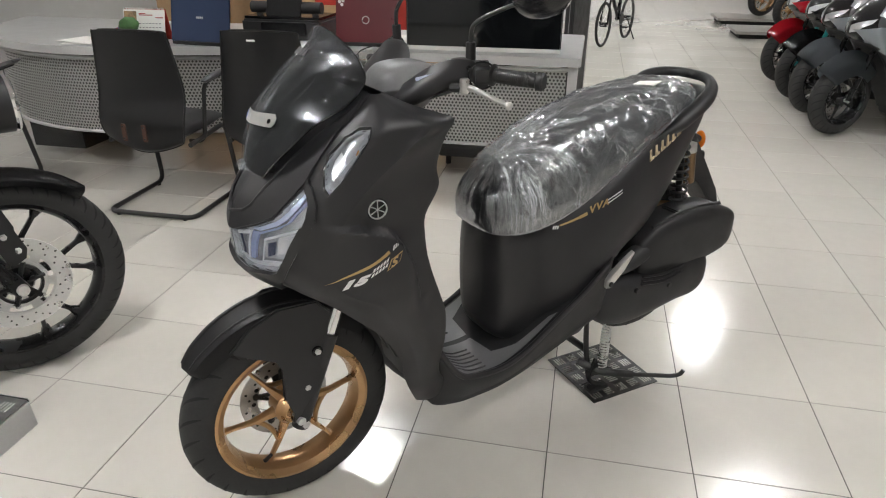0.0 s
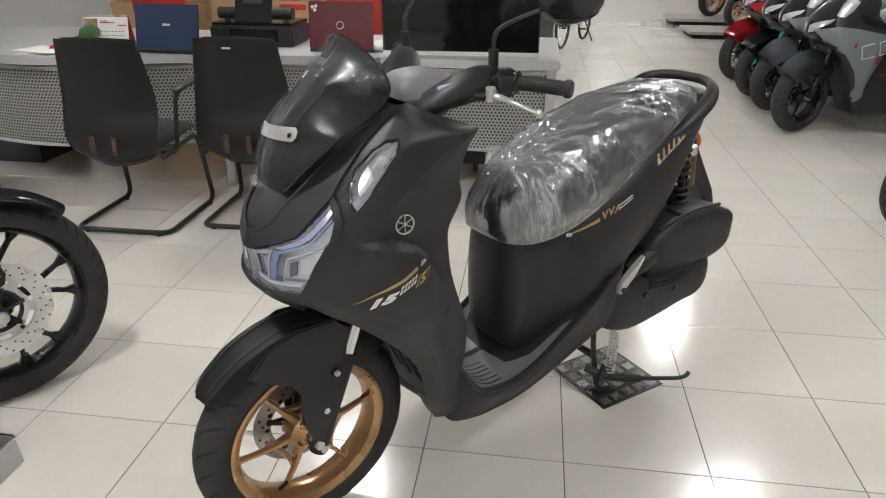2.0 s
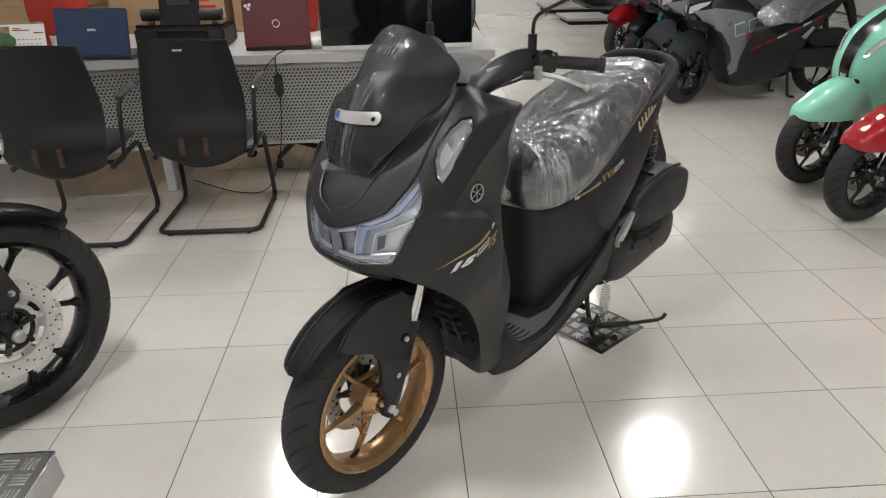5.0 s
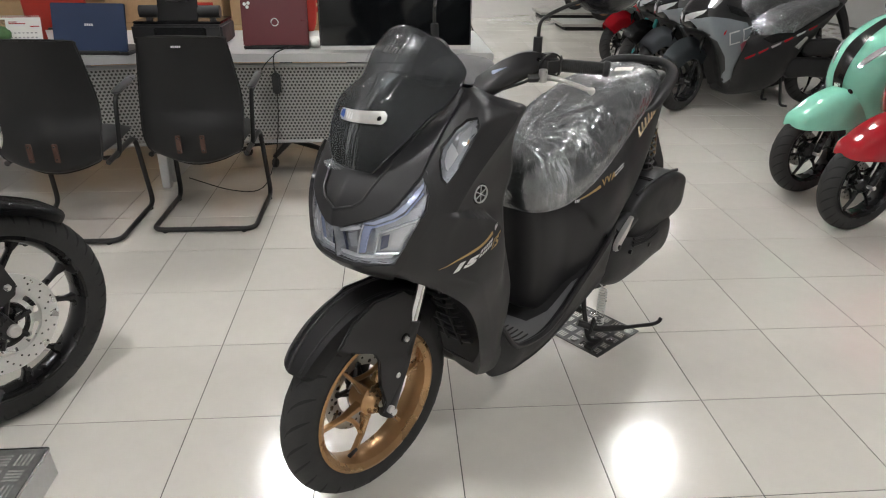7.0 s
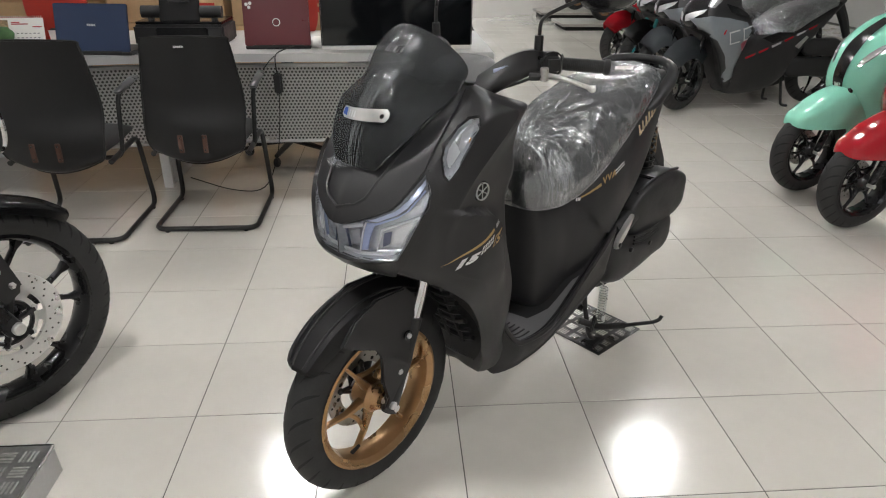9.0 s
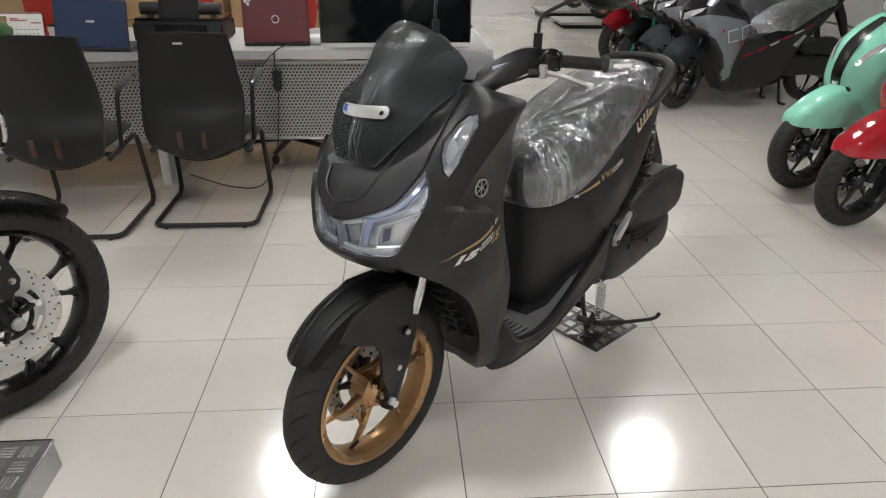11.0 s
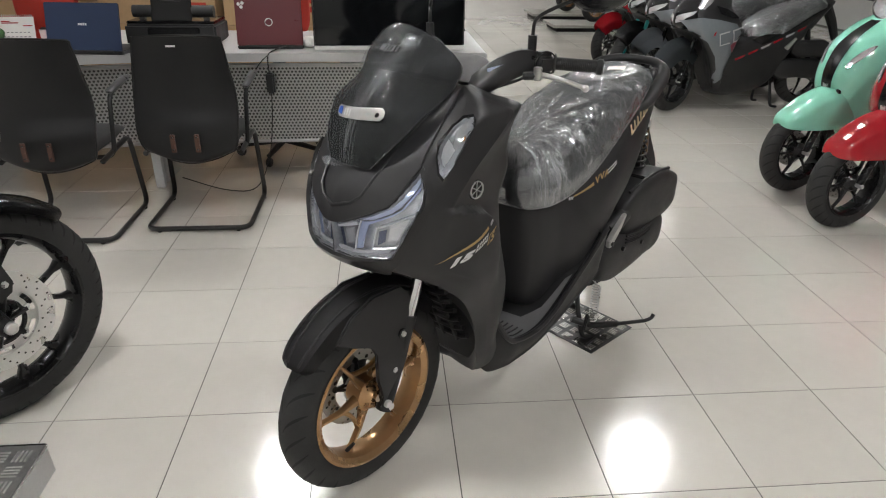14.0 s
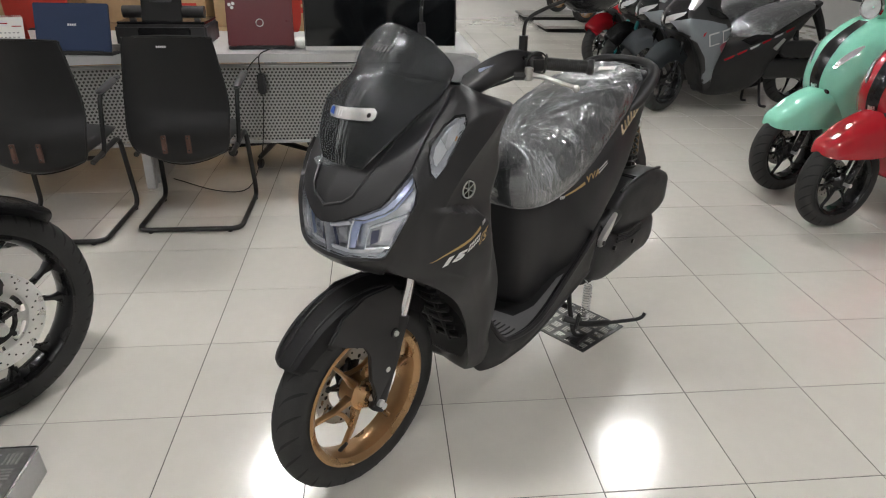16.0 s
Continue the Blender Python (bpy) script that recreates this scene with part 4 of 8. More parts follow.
def cast_wheel(name, parent, centre, r, w, rim_mat, spokes, disc_side, label, hub=0.045, disc_r=0.105, pairs=True, bead=0.74):
    """A wheel: tyre, cast rim, spokes, hub and a drilled brake disc."""
    k_ = bead / 0.74
    q = r * k_
    wh = part(name, lathe([(q * 0.74, -w * 0.36), (q * 0.775, -w * 0.45), (q * 0.745, -w * 0.47), (q * 0.69, -w * 0.36), (q * 0.665, -w * 0.15), (q * 0.66, 0), (q * 0.665, w * 0.15),
                            (q * 0.69, w * 0.36), (q * 0.745, w * 0.47), (q * 0.775, w * 0.45), (q * 0.74, w * 0.36), (q * 0.70, w * 0.1), (q * 0.70, -w * 0.1)], 72, centre, closed=True), rim_mat, parent, label, 30)
    tyre(r, w, wh, centre, bead=bead)
    c = Vector(centre)
    bm = bmesh.new()
    for k in range(spokes):
        a = 2 * math.pi * k / spokes - 0.09
        for d in ((-1, 1) if pairs else (0,)):
            b = a + d * (0.22 if pairs else 0)
            p0 = c + Vector((hub * 0.7 * math.cos(a + d * 0.5), 0.004, hub * 0.7 * math.sin(a + d * 0.5)))
            p1 = c + Vector((q * 0.40 * math.cos(a + d * 0.16), 0.010, q * 0.40 * math.sin(a + d * 0.16)))
            p2 = c + Vector((q * 0.675 * math.cos(b), 0.0, q * 0.675 * math.sin(b)))
            secs = []
            for p, ww, hh in ((p0, 0.014, 0.014), (p0.lerp(p1, 0.5), 0.0095, 0.011), (p1, 0.0055, 0.009), (p1.lerp(p2, 0.7), 0.0045, 0.008), (p1.lerp(p2, 0.92), 0.0055, 0.009), (p2, 0.013, 0.011)):
                rad = (p - c).normalized()
                tan = Vector((-rad.z, 0, rad.x))
                secs.append([p + tan * ww * x + Vector((0, hh * y, 0)) for x, y in ((-1, -0.6), (-0.6, -1), (0.6, -1), (1, -0.6), (1, 0.6), (0.6, 1), (-0.6, 1), (-1, 0.6))])
            rings(secs, bm=bm)
    part("spokes", bm, rim_mat, wh)
    if not pairs and spokes == 6:
        # curved webs that tie the spokes in twos and leave a three-cornered hole at the hub
        for k in (1, 3, 5):
            a = 2 * math.pi * k / 6 - 0.09
            arc = [c + Vector((q * rr * math.cos(a + f), 0.006, q * rr * math.sin(a + f))) for f, rr in ((0.0, 0.40), (0.2, 0.33), (0.52, 0.30), (0.85, 0.33), (1.047, 0.40))]
            part("spoke_web", tube(arc, 0.0065, 8, 3), rim_mat, wh)
    part("hub", lathe([(0.012, -0.045), (hub * 0.75, -0.042), (hub, -0.03), (hub, 0.02), (hub * 0.8, 0.03), (hub * 0.6, 0.045), (0.012, 0.047)], 32, centre), rim_mat, wh)
    part("axle", disc(c, 0.011, 0.17, (0, 1, 0)), M_STEEL, wh)
    if disc_side:
        y = disc_side * 0.042
        bm = lathe([(disc_r * 0.62, y - 0.002), (disc_r, y - 0.002), (disc_r, y + 0.002), (disc_r * 0.62, y + 0.002)], 64, centre, closed=True)
        dk = part("brake_disc", bm, M_DISC, wh, "drilled steel brake disc", 30)
        bm = bmesh.new()
        for k in range(36):
            a = 2 * math.pi * k / 36
            rr = disc_r * (0.70, 0.80, 0.90)[k % 3]
            disc(c + Vector((rr * math.cos(a), y, rr * math.sin(a))), 0.0042 if k % 3 else 0.0065, 0.0046, (0, 1, 0), bm, 8)
        part("drilled_hole", bm, M_TREAD, dk)
        bm = bmesh.new()
        for k in range(5):
            a = 2 * math.pi * k / 5 + 0.3
            p = [c + Vector((q * math.cos(a + t), y - disc_side * 0.004, q * math.sin(a + t))) for q, t in ((0.03, -0.3), (disc_r * 0.66, 0.0), (0.03, 0.3))]
            tube([p[0], p[1]], 0.006, 6, smooth=False, bm=bm)
            tube([p[2], p[1]], 0.006, 6, smooth=False, bm=bm)
            disc(p[1], 0.009, 0.008, (0, 1, 0), bm, 10)
        part("disc_carrier", bm, M_DARKSTEEL, dk)
        part("sensor_ring", lathe([(0.036, y + 0.006), (0.047, y + 0.006), (0.047, y + 0.008), (0.036, y + 0.008)], 40, centre, closed=True), M_STEEL, wh)
    # valve
    a = -1.05
    part("valve", tube([c + Vector((q * 0.66 * math.cos(a), 0.006, q * 0.66 * math.sin(a))), c + Vector((q * 0.55 * math.cos(a), 0.02, q * 0.55 * math.sin(a)))], [0.006, 0.0045], 8, smooth=False), M_PLASTIC, wh)
    return wh


def ramp(a, b, v):
    """Smooth step from 0 at a to 1 at b."""
    t = max(0.0, min(1.0, (v - a) / (b - a)))
    return t * t * (3 - 2 * t)


def along(line, v):
    """Second value of a list of pairs at first value v, straight between them."""
    for (a0, b0), (a1, b1) in zip(line, line[1:]):
        if (a0 - v) * (a1 - v) <= 0 and a0 != a1:
            return b0 + (b1 - b0) * (v - a0) / (a1 - a0)
    return line[0][1] if abs(v - line[0][0]) < abs(v - line[-1][0]) else line[-1][1]


def creased(points, creases, steps):
    """Catmull-Rom through the points that breaks at the given ones."""
    cut = [0] + list(creases) + [len(points) - 1]
    out = []
    for a, b, n in zip(cut, cut[1:], steps):
        out += (spline(points[a:b + 1], n) if b > a else [])[:None if b == cut[-1] else -1]
    return out


# upper edge of the proud lower side panel: length, height
STEP_LINE = [(-0.03, 0.822), (-0.06, 0.815), (-0.107, 0.807), (-0.172, 0.786), (-0.190, 0.772), (-0.205, 0.748), (-0.235, 0.690), (-0.255, 0.600)]


# outlines of the lamps: headlamp as half width and height, turn lamp as length and height
HEADLAMP = [(0.0004, 0.772), (0.03, 0.776), (0.059, 0.787), (0.093, 0.802), (0.123, 0.819), (0.134, 0.835), (0.146, 0.863), (0.158, 0.890), (0.168, 0.876), (0.177, 0.855), (0.179, 0.828), (0.171, 0.795), (0.155, 0.750),
            (0.137, 0.711), (0.128, 0.707), (0.096, 0.703), (0.056, 0.698), (0.0004, 0.696)]
TURN_LAMP = [(-0.152, 0.994), (-0.143, 0.977), (-0.118, 0.944), (-0.080, 0.899), (-0.056, 0.877), (-0.051, 0.889), (-0.061, 0.922), (-0.073, 0.944), (-0.107, 0.978), (-0.133, 0.992)]


def inset(poly, a, b):
    """How far inside the outline (a, b) lies; 0 outside."""
    inside, near = False, 9.0
    for (a0, b0), (a1, b1) in zip(poly, poly[1:] + poly[:1]):
        if (b0 > b) != (b1 > b) and a < a0 + (b - b0) * (a1 - a0) / (b1 - b0):
            inside = not inside
        if max(a0, a1) < 0.01 and poly is HEADLAMP:
            continue
        t = max(0.0, min(1.0, ((a - a0) * (a1 - a0) + (b - b0) * (b1 - b0)) / ((a1 - a0) ** 2 + (b1 - b0) ** 2)))
        near = min(near, math.hypot(a - a0 - t * (a1 - a0), b - b0 - t * (b1 - b0)))
    return near if inside else 0.0


def front_body():
    """The front cowling: half sections by height with a sharp wing edge, a slanting side crease and a proud lower panel."""
    S = [
        # z, (x, y) from the front centre over the wing edge and the side crease to the rear edge
        (0.200, [(-0.325, 0), (-0.318, 0.04), (-0.316, 0.065), (-0.318, 0.085), (-0.326, 0.093), (-0.335, 0.098), (-0.36, 0.10), (-0.39, 0.092)]),
        (0.223, [(-0.318, 0), (-0.305, 0.045), (-0.298, 0.085), (-0.293, 0.110), (-0.304, 0.117), (-0.315, 0.122), (-0.345, 0.128), (-0.385, 0.122)]),
        (0.290, [(-0.335, 0), (-0.322, 0.06), (-0.295, 0.115), (-0.255, 0.150), (-0.270, 0.155), (-0.285, 0.158), (-0.315, 0.158), (-0.350, 0.148)]),
        (0.344, [(-0.330, 0), (-0.315, 0.07), (-0.285, 0.125), (-0.232, 0.165), (-0.248, 0.170), (-0.265, 0.173), (-0.295, 0.172), (-0.328, 0.160)]),
        (0.429, [(-0.295, 0), (-0.280, 0.075), (-0.255, 0.130), (-0.209, 0.175), (-0.226, 0.183), (-0.245, 0.188), (-0.285, 0.188), (-0.340, 0.168)]),
        (0.508, [(-0.255, 0), (-0.235, 0.078), (-0.210, 0.135), (-0.162, 0.190), (-0.185, 0.199), (-0.210, 0.203), (-0.26, 0.202), (-0.338, 0.174)]),
        (0.570, [(-0.200, 0), (-0.180, 0.078), (-0.150, 0.135), (-0.108, 0.196), (-0.140, 0.206), (-0.170, 0.211), (-0.24, 0.208), (-0.318, 0.180)]),
        (0.620, [(-0.120, 0), (-0.100, 0.06), (-0.080, 0.125), (-0.050, 0.180), (-0.095, 0.203), (-0.140, 0.213), (-0.22, 0.213), (-0.300, 0.183)]),
        (0.655, [(0.030, 0), (0.026, 0.06), (0.018, 0.105), (0.006, 0.150), (-0.036, 0.183), (-0.080, 0.205), (-0.20, 0.215), (-0.289, 0.184)]),
        (0.690, [(0.084, 0), (0.077, 0.06), (0.058, 0.105), (0.036, 0.140), (-0.006, 0.176), (-0.050, 0.200), (-0.18, 0.216), (-0.280, 0.186)]),
        (0.735, [(0.092, 0), (0.083, 0.06), (0.062, 0.110), (0.030, 0.153), (-0.006, 0.182), (-0.045, 0.200), (-0.17, 0.214), (-0.276, 0.184)]),
        (0.780, [(0.092, 0), (0.080, 0.06), (0.054, 0.118), (0.014, 0.170), (-0.018, 0.189), (-0.055, 0.205), (-0.16, 0.203), (-0.280, 0.180)]),
        (0.835, [(0.072, 0), (0.060, 0.055), (0.034, 0.118), (-0.010, 0.178), (-0.042, 0.197), (-0.085, 0.214), (-0.17, 0.204), (-0.318, 0.172)]),
        (0.880, [(0.036, 0), (0.028, 0.050), (0.006, 0.112), (-0.024, 0.168), (-0.060, 0.197), (-0.128, 0.219), (-0.20, 0.203), (-0.315, 0.170)]),
        (0.915, [(0.000, 0), (-0.006, 0.050), (-0.024, 0.118), (-0.050, 0.168), (-0.095, 0.203), (-0.172, 0.221), (-0.24, 0.200), (-0.325, 0.168)]),
        (0.950, [(-0.055, 0), (-0.058, 0.055), (-0.062, 0.125), (-0.080, 0.172), (-0.125, 0.206), (-0.225, 0.219), (-0.28, 0.200), (-0.340, 0.170)]),
        (0.982, [(-0.120, 0), (-0.112, 0.060), (-0.095, 0.135), (-0.110, 0.176), (-0.160, 0.208), (-0.280, 0.207), (-0.32, 0.194), (-0.356, 0.175)]),
        (1.000, [(-0.165, 0), (-0.150, 0.060), (-0.122, 0.140), (-0.136, 0.174), (-0.180, 0.201), (-0.255, 0.198), (-0.29, 0.185), (-0.318, 0.165)]),
        (1.020, [(-0.205, 0), (-0.185, 0.060), (-0.150, 0.138), (-0.158, 0.165), (-0.182, 0.180), (-0.215, 0.175), (-0.24, 0.165), (-0.262, 0.150)]),
        (1.047, [(-0.225, 0), (-0.210, 0.060), (-0.188, 0.120), (-0.186, 0.134), (-0.190, 0.138), (-0.196, 0.139), (-0.203, 0.138), (-0.210, 0.132)]),
    ]
    rows = []
    for z, q in S:
        x, y = q[-1]
        q = q + [(x - 0.004, y - 0.006), (x + 0.015, y * 0.8), (x + 0.035, 0.0)]
        rows.append(creased([(a, b, z) for a, b in q], [3, 5, 7], (6, 7, 15, 4)))
    cols = [spline([r[i] for r in rows], 10) for i in range(len(rows[0]))]
    full = []
    for k in range(len(cols[0])):
        r = [Vector((c[k].x, max(0.0, c[k].y), c[k].z)) for c in cols]
        r[0].y = r[-1].y = 0.0
        for v in r[6:]:
            # the lower panel swells to a ledge under the emblem
            v.y += 0.031 * ramp(-0.02, -0.13, v.x) * ramp(0.0, 0.012, along(STEP_LINE, v.x) - v.z) * ramp(0.48, 0.70, v.z) * ramp(0.09, 0.14, v.y) * ramp(-0.29, -0.20, v.x)
        full.append(r + [Vector((v.x, -v.y, v.z)) for v in r[-2:0:-1]])
    return rings(full)


def rear_body():
    """Half sections of the body under the seat by length: (x, bottom z, top z, half width)."""
    S = [(-0.538, 0.36, 0.60, 0.045), (-0.548, 0.33, 0.65, 0.076), (-0.572, 0.30, 0.668, 0.110), (-0.622, 0.27, 0.668, 0.124), (-0.685, 0.28, 0.670, 0.132), (-0.745, 0.295, 0.690, 0.160), (-0.79, 0.315, 0.708, 0.171),
         (-0.86, 0.40, 0.745, 0.176), (-0.95, 0.49, 0.790, 0.170), (-1.04, 0.535, 0.835, 0.156), (-1.12, 0.61, 0.872, 0.142), (-1.20, 0.71, 0.900, 0.122),
         (-1.27, 0.80, 0.915, 0.102), (-1.33, 0.86, 0.925, 0.080), (-1.385, 0.882, 0.915, 0.05)]
    st = []
    for x, a, b, w in S:
        h = b - a
        st.append([(x, 0, b), (x, w * 0.62, b - 0.002), (x, w * 0.86, b - h * 0.08), (x, w * 0.97, b - h * 0.26), (x, w, b - h * 0.45), (x, w * 0.97, a + h * 0.30), (x, w * 0.80, a + h * 0.06), (x, w * 0.35, a), (x, 0, a)])
    return half_loft(st, 4)


def seat_shell(grow, wrinkle=0.0):
    """Seat: (x, edge z, crown z, half width), skinned; grow makes the outer wrap."""
    S = [(-0.520, 0.660, 0.692, 0.035), (-0.530, 0.645, 0.732, 0.072), (-0.560, 0.638, 0.768, 0.103), (-0.62, 0.642, 0.812, 0.132), (-0.70, 0.662, 0.853, 0.148),
         (-0.80, 0.706, 0.892, 0.156), (-0.92, 0.776, 0.924, 0.155), (-1.04, 0.838, 0.941, 0.145), (-1.14, 0.882, 0.949, 0.128), (-1.22, 0.902, 0.948, 0.107), (-1.275, 0.908, 0.936, 0.07), (-1.29, 0.912, 0.924, 0.03)]
    st = []
    for x, a, b, w in S:
        h = b - a
        st.append([(x, 0, b), (x, w * 0.42, b - h * 0.03), (x, w * 0.69, b - h * 0.16), (x, w * 0.89, b - h * 0.48), (x, w * 1.0, a + h * 0.12), (x, w * 0.92, a - 0.006), (x, 0, a - 0.01)])
    bm = half_loft(st, int(16 * wrinkle) if wrinkle else 4)
    if grow:
        bm.normal_update()
        apex = Vector((-0.625, 0.0, 0.826))
        rng = random.Random(12)
        waves = [(Vector((rng.gauss(0, 1), rng.gauss(0, 1), rng.gauss(0, 1))).normalized(), rng.random()) for _ in range(9)]

        def saw(x):
            return abs((x % 1.0) * 2 - 1)

        def flats(q, length):
            # flat facets that meet in sharp creases
            h = [saw(q.dot(d) / length + o) for d, o in waves]
            return max(h[0] * h[1], h[2] * h[3], h[4] * h[5]) - 0.6 * h[6] * h[7]

        for v in bm.verts:
            p = v.co.copy()
            n = v.normal.copy()
            d = p - apex
            ang = math.atan2(d.y, -d.x + 0.02)
            far = d.length
            edge = next((a0 + (a1 - a0) * (x0 - p.x) / (x0 - x1) for (x0, a0, _, _), (x1, a1, _, _) in zip(S, S[1:]) if x1 <= p.x <= x0), 0.9)
            free = min(1, max(0, (p.z - edge - 0.004) / 0.045))
            # sharp folds that run out from the gathered point at the nose, and crumples on the flanks
            bend = ang + 0.10 * noise.noise(Vector((ang * 3, far * 5, 2.0)))
            radial = saw(bend * 2.3 + 0.3) * saw(bend * 1.31) * 0.0075 + saw(bend * 5.1) * max(0, noise.noise(Vector((ang * 4, far * 6, 9.0))) + 0.25) * 0.006
            radial *= min(1, far / 0.12) * max(0.12, 1 - far / 0.55) if p.x < -0.625 else 0.45 * min(1, far / 0.15)
            q = p + Vector((noise.noise(p * 7), noise.noise(p * 7 + Vector((5, 0, 0))), noise.noise(p * 7 + Vector((0, 7, 0))))) * 0.035
            flank = 0.35 if p.x > -0.60 else min(1, max(0.35, (0.94 - p.z) * 11)) if p.x > -0.95 else 0.9
            v.co = p + n * (grow * (0.35 + 0.65 * free) + (radial + (flats(q, 0.085) * 0.0062 + flats(q * 1.07, 0.034) * 0.0028) * flank) * free)
    return bm


def fold_uv(ob):
    """Lays the film's fold direction out from the gathered point at the seat's nose."""
    ground_uv(ob, lambda c: math.atan2(c.y, -c.x - 0.60), lambda c: (c - Vector((-0.625, 0, 0.826))).length)


def scooter():
    top = base("scooter", SCOOTER, "matte black scooter with gold wheels, plastic-wrapped seat and screen", "scooter")
    # front wheel and fender
    cast_wheel("front_wheel", top, (0.012, 0.0, 0.266), 0.266, 0.088, M_GOLD, 6, -1, "gold cast front wheel", 0.045, 0.114, False, 0.705)
    S = []
    for deg, rr, hw, drop in [(40, 0.300, 0.028, 0.03), (43, 0.305, 0.043, 0.035), (51, 0.309, 0.050, 0.04), (65, 0.313, 0.054, 0.05), (82, 0.316, 0.056, 0.055), (100, 0.312, 0.057, 0.06), (118, 0.304, 0.058, 0.05), (135, 0.296, 0.056, 0.04)]:
        a = radians(deg)
        o, rad = Vector((0.012, 0, 0.266)), Vector((math.cos(a), 0, math.sin(a)))
        sec = []
        for u, k in ((-1, -1.0), (-0.98, -0.5), (-0.9, -0.12), (-0.62, 0.0), (-0.3, 0.16), (0, 0.36), (0.3, 0.16), (0.62, 0.0), (0.9, -0.12), (0.98, -0.5), (1, -1.0)):
            sec.append(o + rad * (rr + k * drop - 0.006) + Vector((0, u * hw, 0)))
        S.append(sec)
    cols = [spline([s[i] for s in S], 5) for i in range(len(S[0]))]
    bm = rings([[c[k] for c in cols] for k in range(len(cols[0]))], closed=False)
    bmesh.ops.solidify(bm, geom=bm.faces[:], thickness=0.003)
    fender = part("front_fender", bm, M_PAINT, top, "matte black front mudguard", 32)
    for k in (3, 7):
        part("fender_crease", tube([p + Vector((0, 0, 0.0005)) for p in cols[k][4:-3]], 0.0030, 8, smooth=False), M_PAINT, fender)
    part("fender_crease", tube([p + Vector((0, 0, 0.0005)) for p in cols[5][4:-3]], 0.0030, 8, smooth=False), M_PAINT, fender)
    for s in (-1, 1):
        poly = [(-0.105, 0.52), (-0.090, 0.455), (-0.047, 0.366), (-0.004, 0.262), (0.012, 0.236), (0.030, 0.262), (0.024, 0.298), (0.049, 0.356), (0.040, 0.428), (0.052, 0.456), (0.117, 0.478), (0.150, 0.500), (0.10, 0.545), (0.03, 0.575), (-0.06, 0.570)]
        bm = prism(poly, 0.062, 0.074, 0.004)
        for v in bm.verts:
            v.co.y = s * (v.co.y - 0.016 + 0.028 * max(0, min(1, (0.53 - v.co.z) / 0.11)) - 0.02 * max(0, (0.30 - v.co.z) / 0.07))
        leg = part("fork_cover", bm, M_PAINT, top, "matte black fork cover", 25)
        for x, z in ((-0.044, 0.45), (-0.011, 0.36)):
            part("bolt", disc((x, s * 0.083, z), 0.008, 0.010, (0, 1, 0), segs=6), M_STEEL, leg)
            part("bolt_recess", disc((x, s * 0.0795, z), 0.013, 0.006, (0, 1, 0), segs=14), M_GLOSSBLACK, leg)
        part("fork_tube", tube([(0.004, s * 0.062, 0.255), (-0.150, s * 0.062, 0.64)], 0.0155, 16, smooth=False), M_CHROME, top, "chrome fork tube")
        part("fork_slider", tube([(0.012, s * 0.062, 0.24), (-0.085, s * 0.062, 0.478)], 0.021, 16, smooth=False), M_PLASTIC, top)
        part("axle_nut", disc((0.002, s * 0.066, 0.250), 0.012, 0.034, (0, 1, 0), segs=6), M_STEEL, top)
    part("brake_caliper", box(-0.115, -0.055, -0.085, -0.035, 0.30, 0.38, 0.01), M_PLASTIC, top)
    part("brake_hose", tube([(-0.08, -0.06, 0.38), (-0.06, -0.08, 0.47), (-0.10, -0.07, 0.56), (-0.14, -0.05, 0.66)], 0.005, 8), M_PLASTIC, top)

    # front cowling, sunk where the lamps sit
    bm = front_body()
    bm.normal_update()
    tree = tree_of(bm)
    for v in bm.verts:
        y = abs(v.co.y)
        if v.co.x > -0.06:
            v.co.x -= 0.034 * ramp(0.0, 0.014, inset(HEADLAMP, y, v.co.z))
        if y > 0.14:
            d = 0.016 * ramp(0.0, 0.010, inset(TURN_LAMP, v.co.x, v.co.z))
            v.co -= Vector((0.5 * d, math.copysign(0.85 * d, v.co.y), 0))
    bm.normal_update()
    dent = tree_of(bm)
    part("front_cowl", bm, M_PAINT, top, "matte black front cowling", 40)
    # raised frame round the shield under the screen
    frame_half = [(0.022, 0.775), (0.059, 0.791), (0.093, 0.806), (0.123, 0.823), (0.132, 0.838), (0.143, 0.866), (0.155, 0.896), (0.153, 0.92), (0.153, 0.95), (0.154, 0.985), (0.150, 1.012), (0.136, 1.040),
                  (0.127, 1.030), (0.109, 0.980), (0.093, 0.934), (0.085, 0.90), (0.074, 0.867), (0.064, 0.836), (0.044, 0.820)]
    shield = frame_half[:12] + [(0.122, 1.030)] + frame_half[13:] + [(0.0, 0.808)] + [(-y, z) for y, z in frame_half[12:][::-1]] + [(-y, z) for y, z in frame_half[:12][::-1]] + [(0.0, 0.773)]
    part("nose_panel", draped(shield, tree, "x-", 0.0055, 0.3, at=0.008, thick=0.005), M_PAINT, top, "matte black nose panel with a V-shaped edge", 32)
    ridge_line = [(-y, z) for y, z in frame_half[12:]] + [(0.0, 0.808)] + frame_half[12:][::-1]
    pts = [tree.ray_cast(Vector((0.3, y, z)), Vector((-1, 0, 0)))[0] + Vector((0.0045, 0, 0.001)) for y, z in ridge_line]
    part("nose_crease", tube(pts, 0.0042, 8, smooth=False), M_PAINT, top)
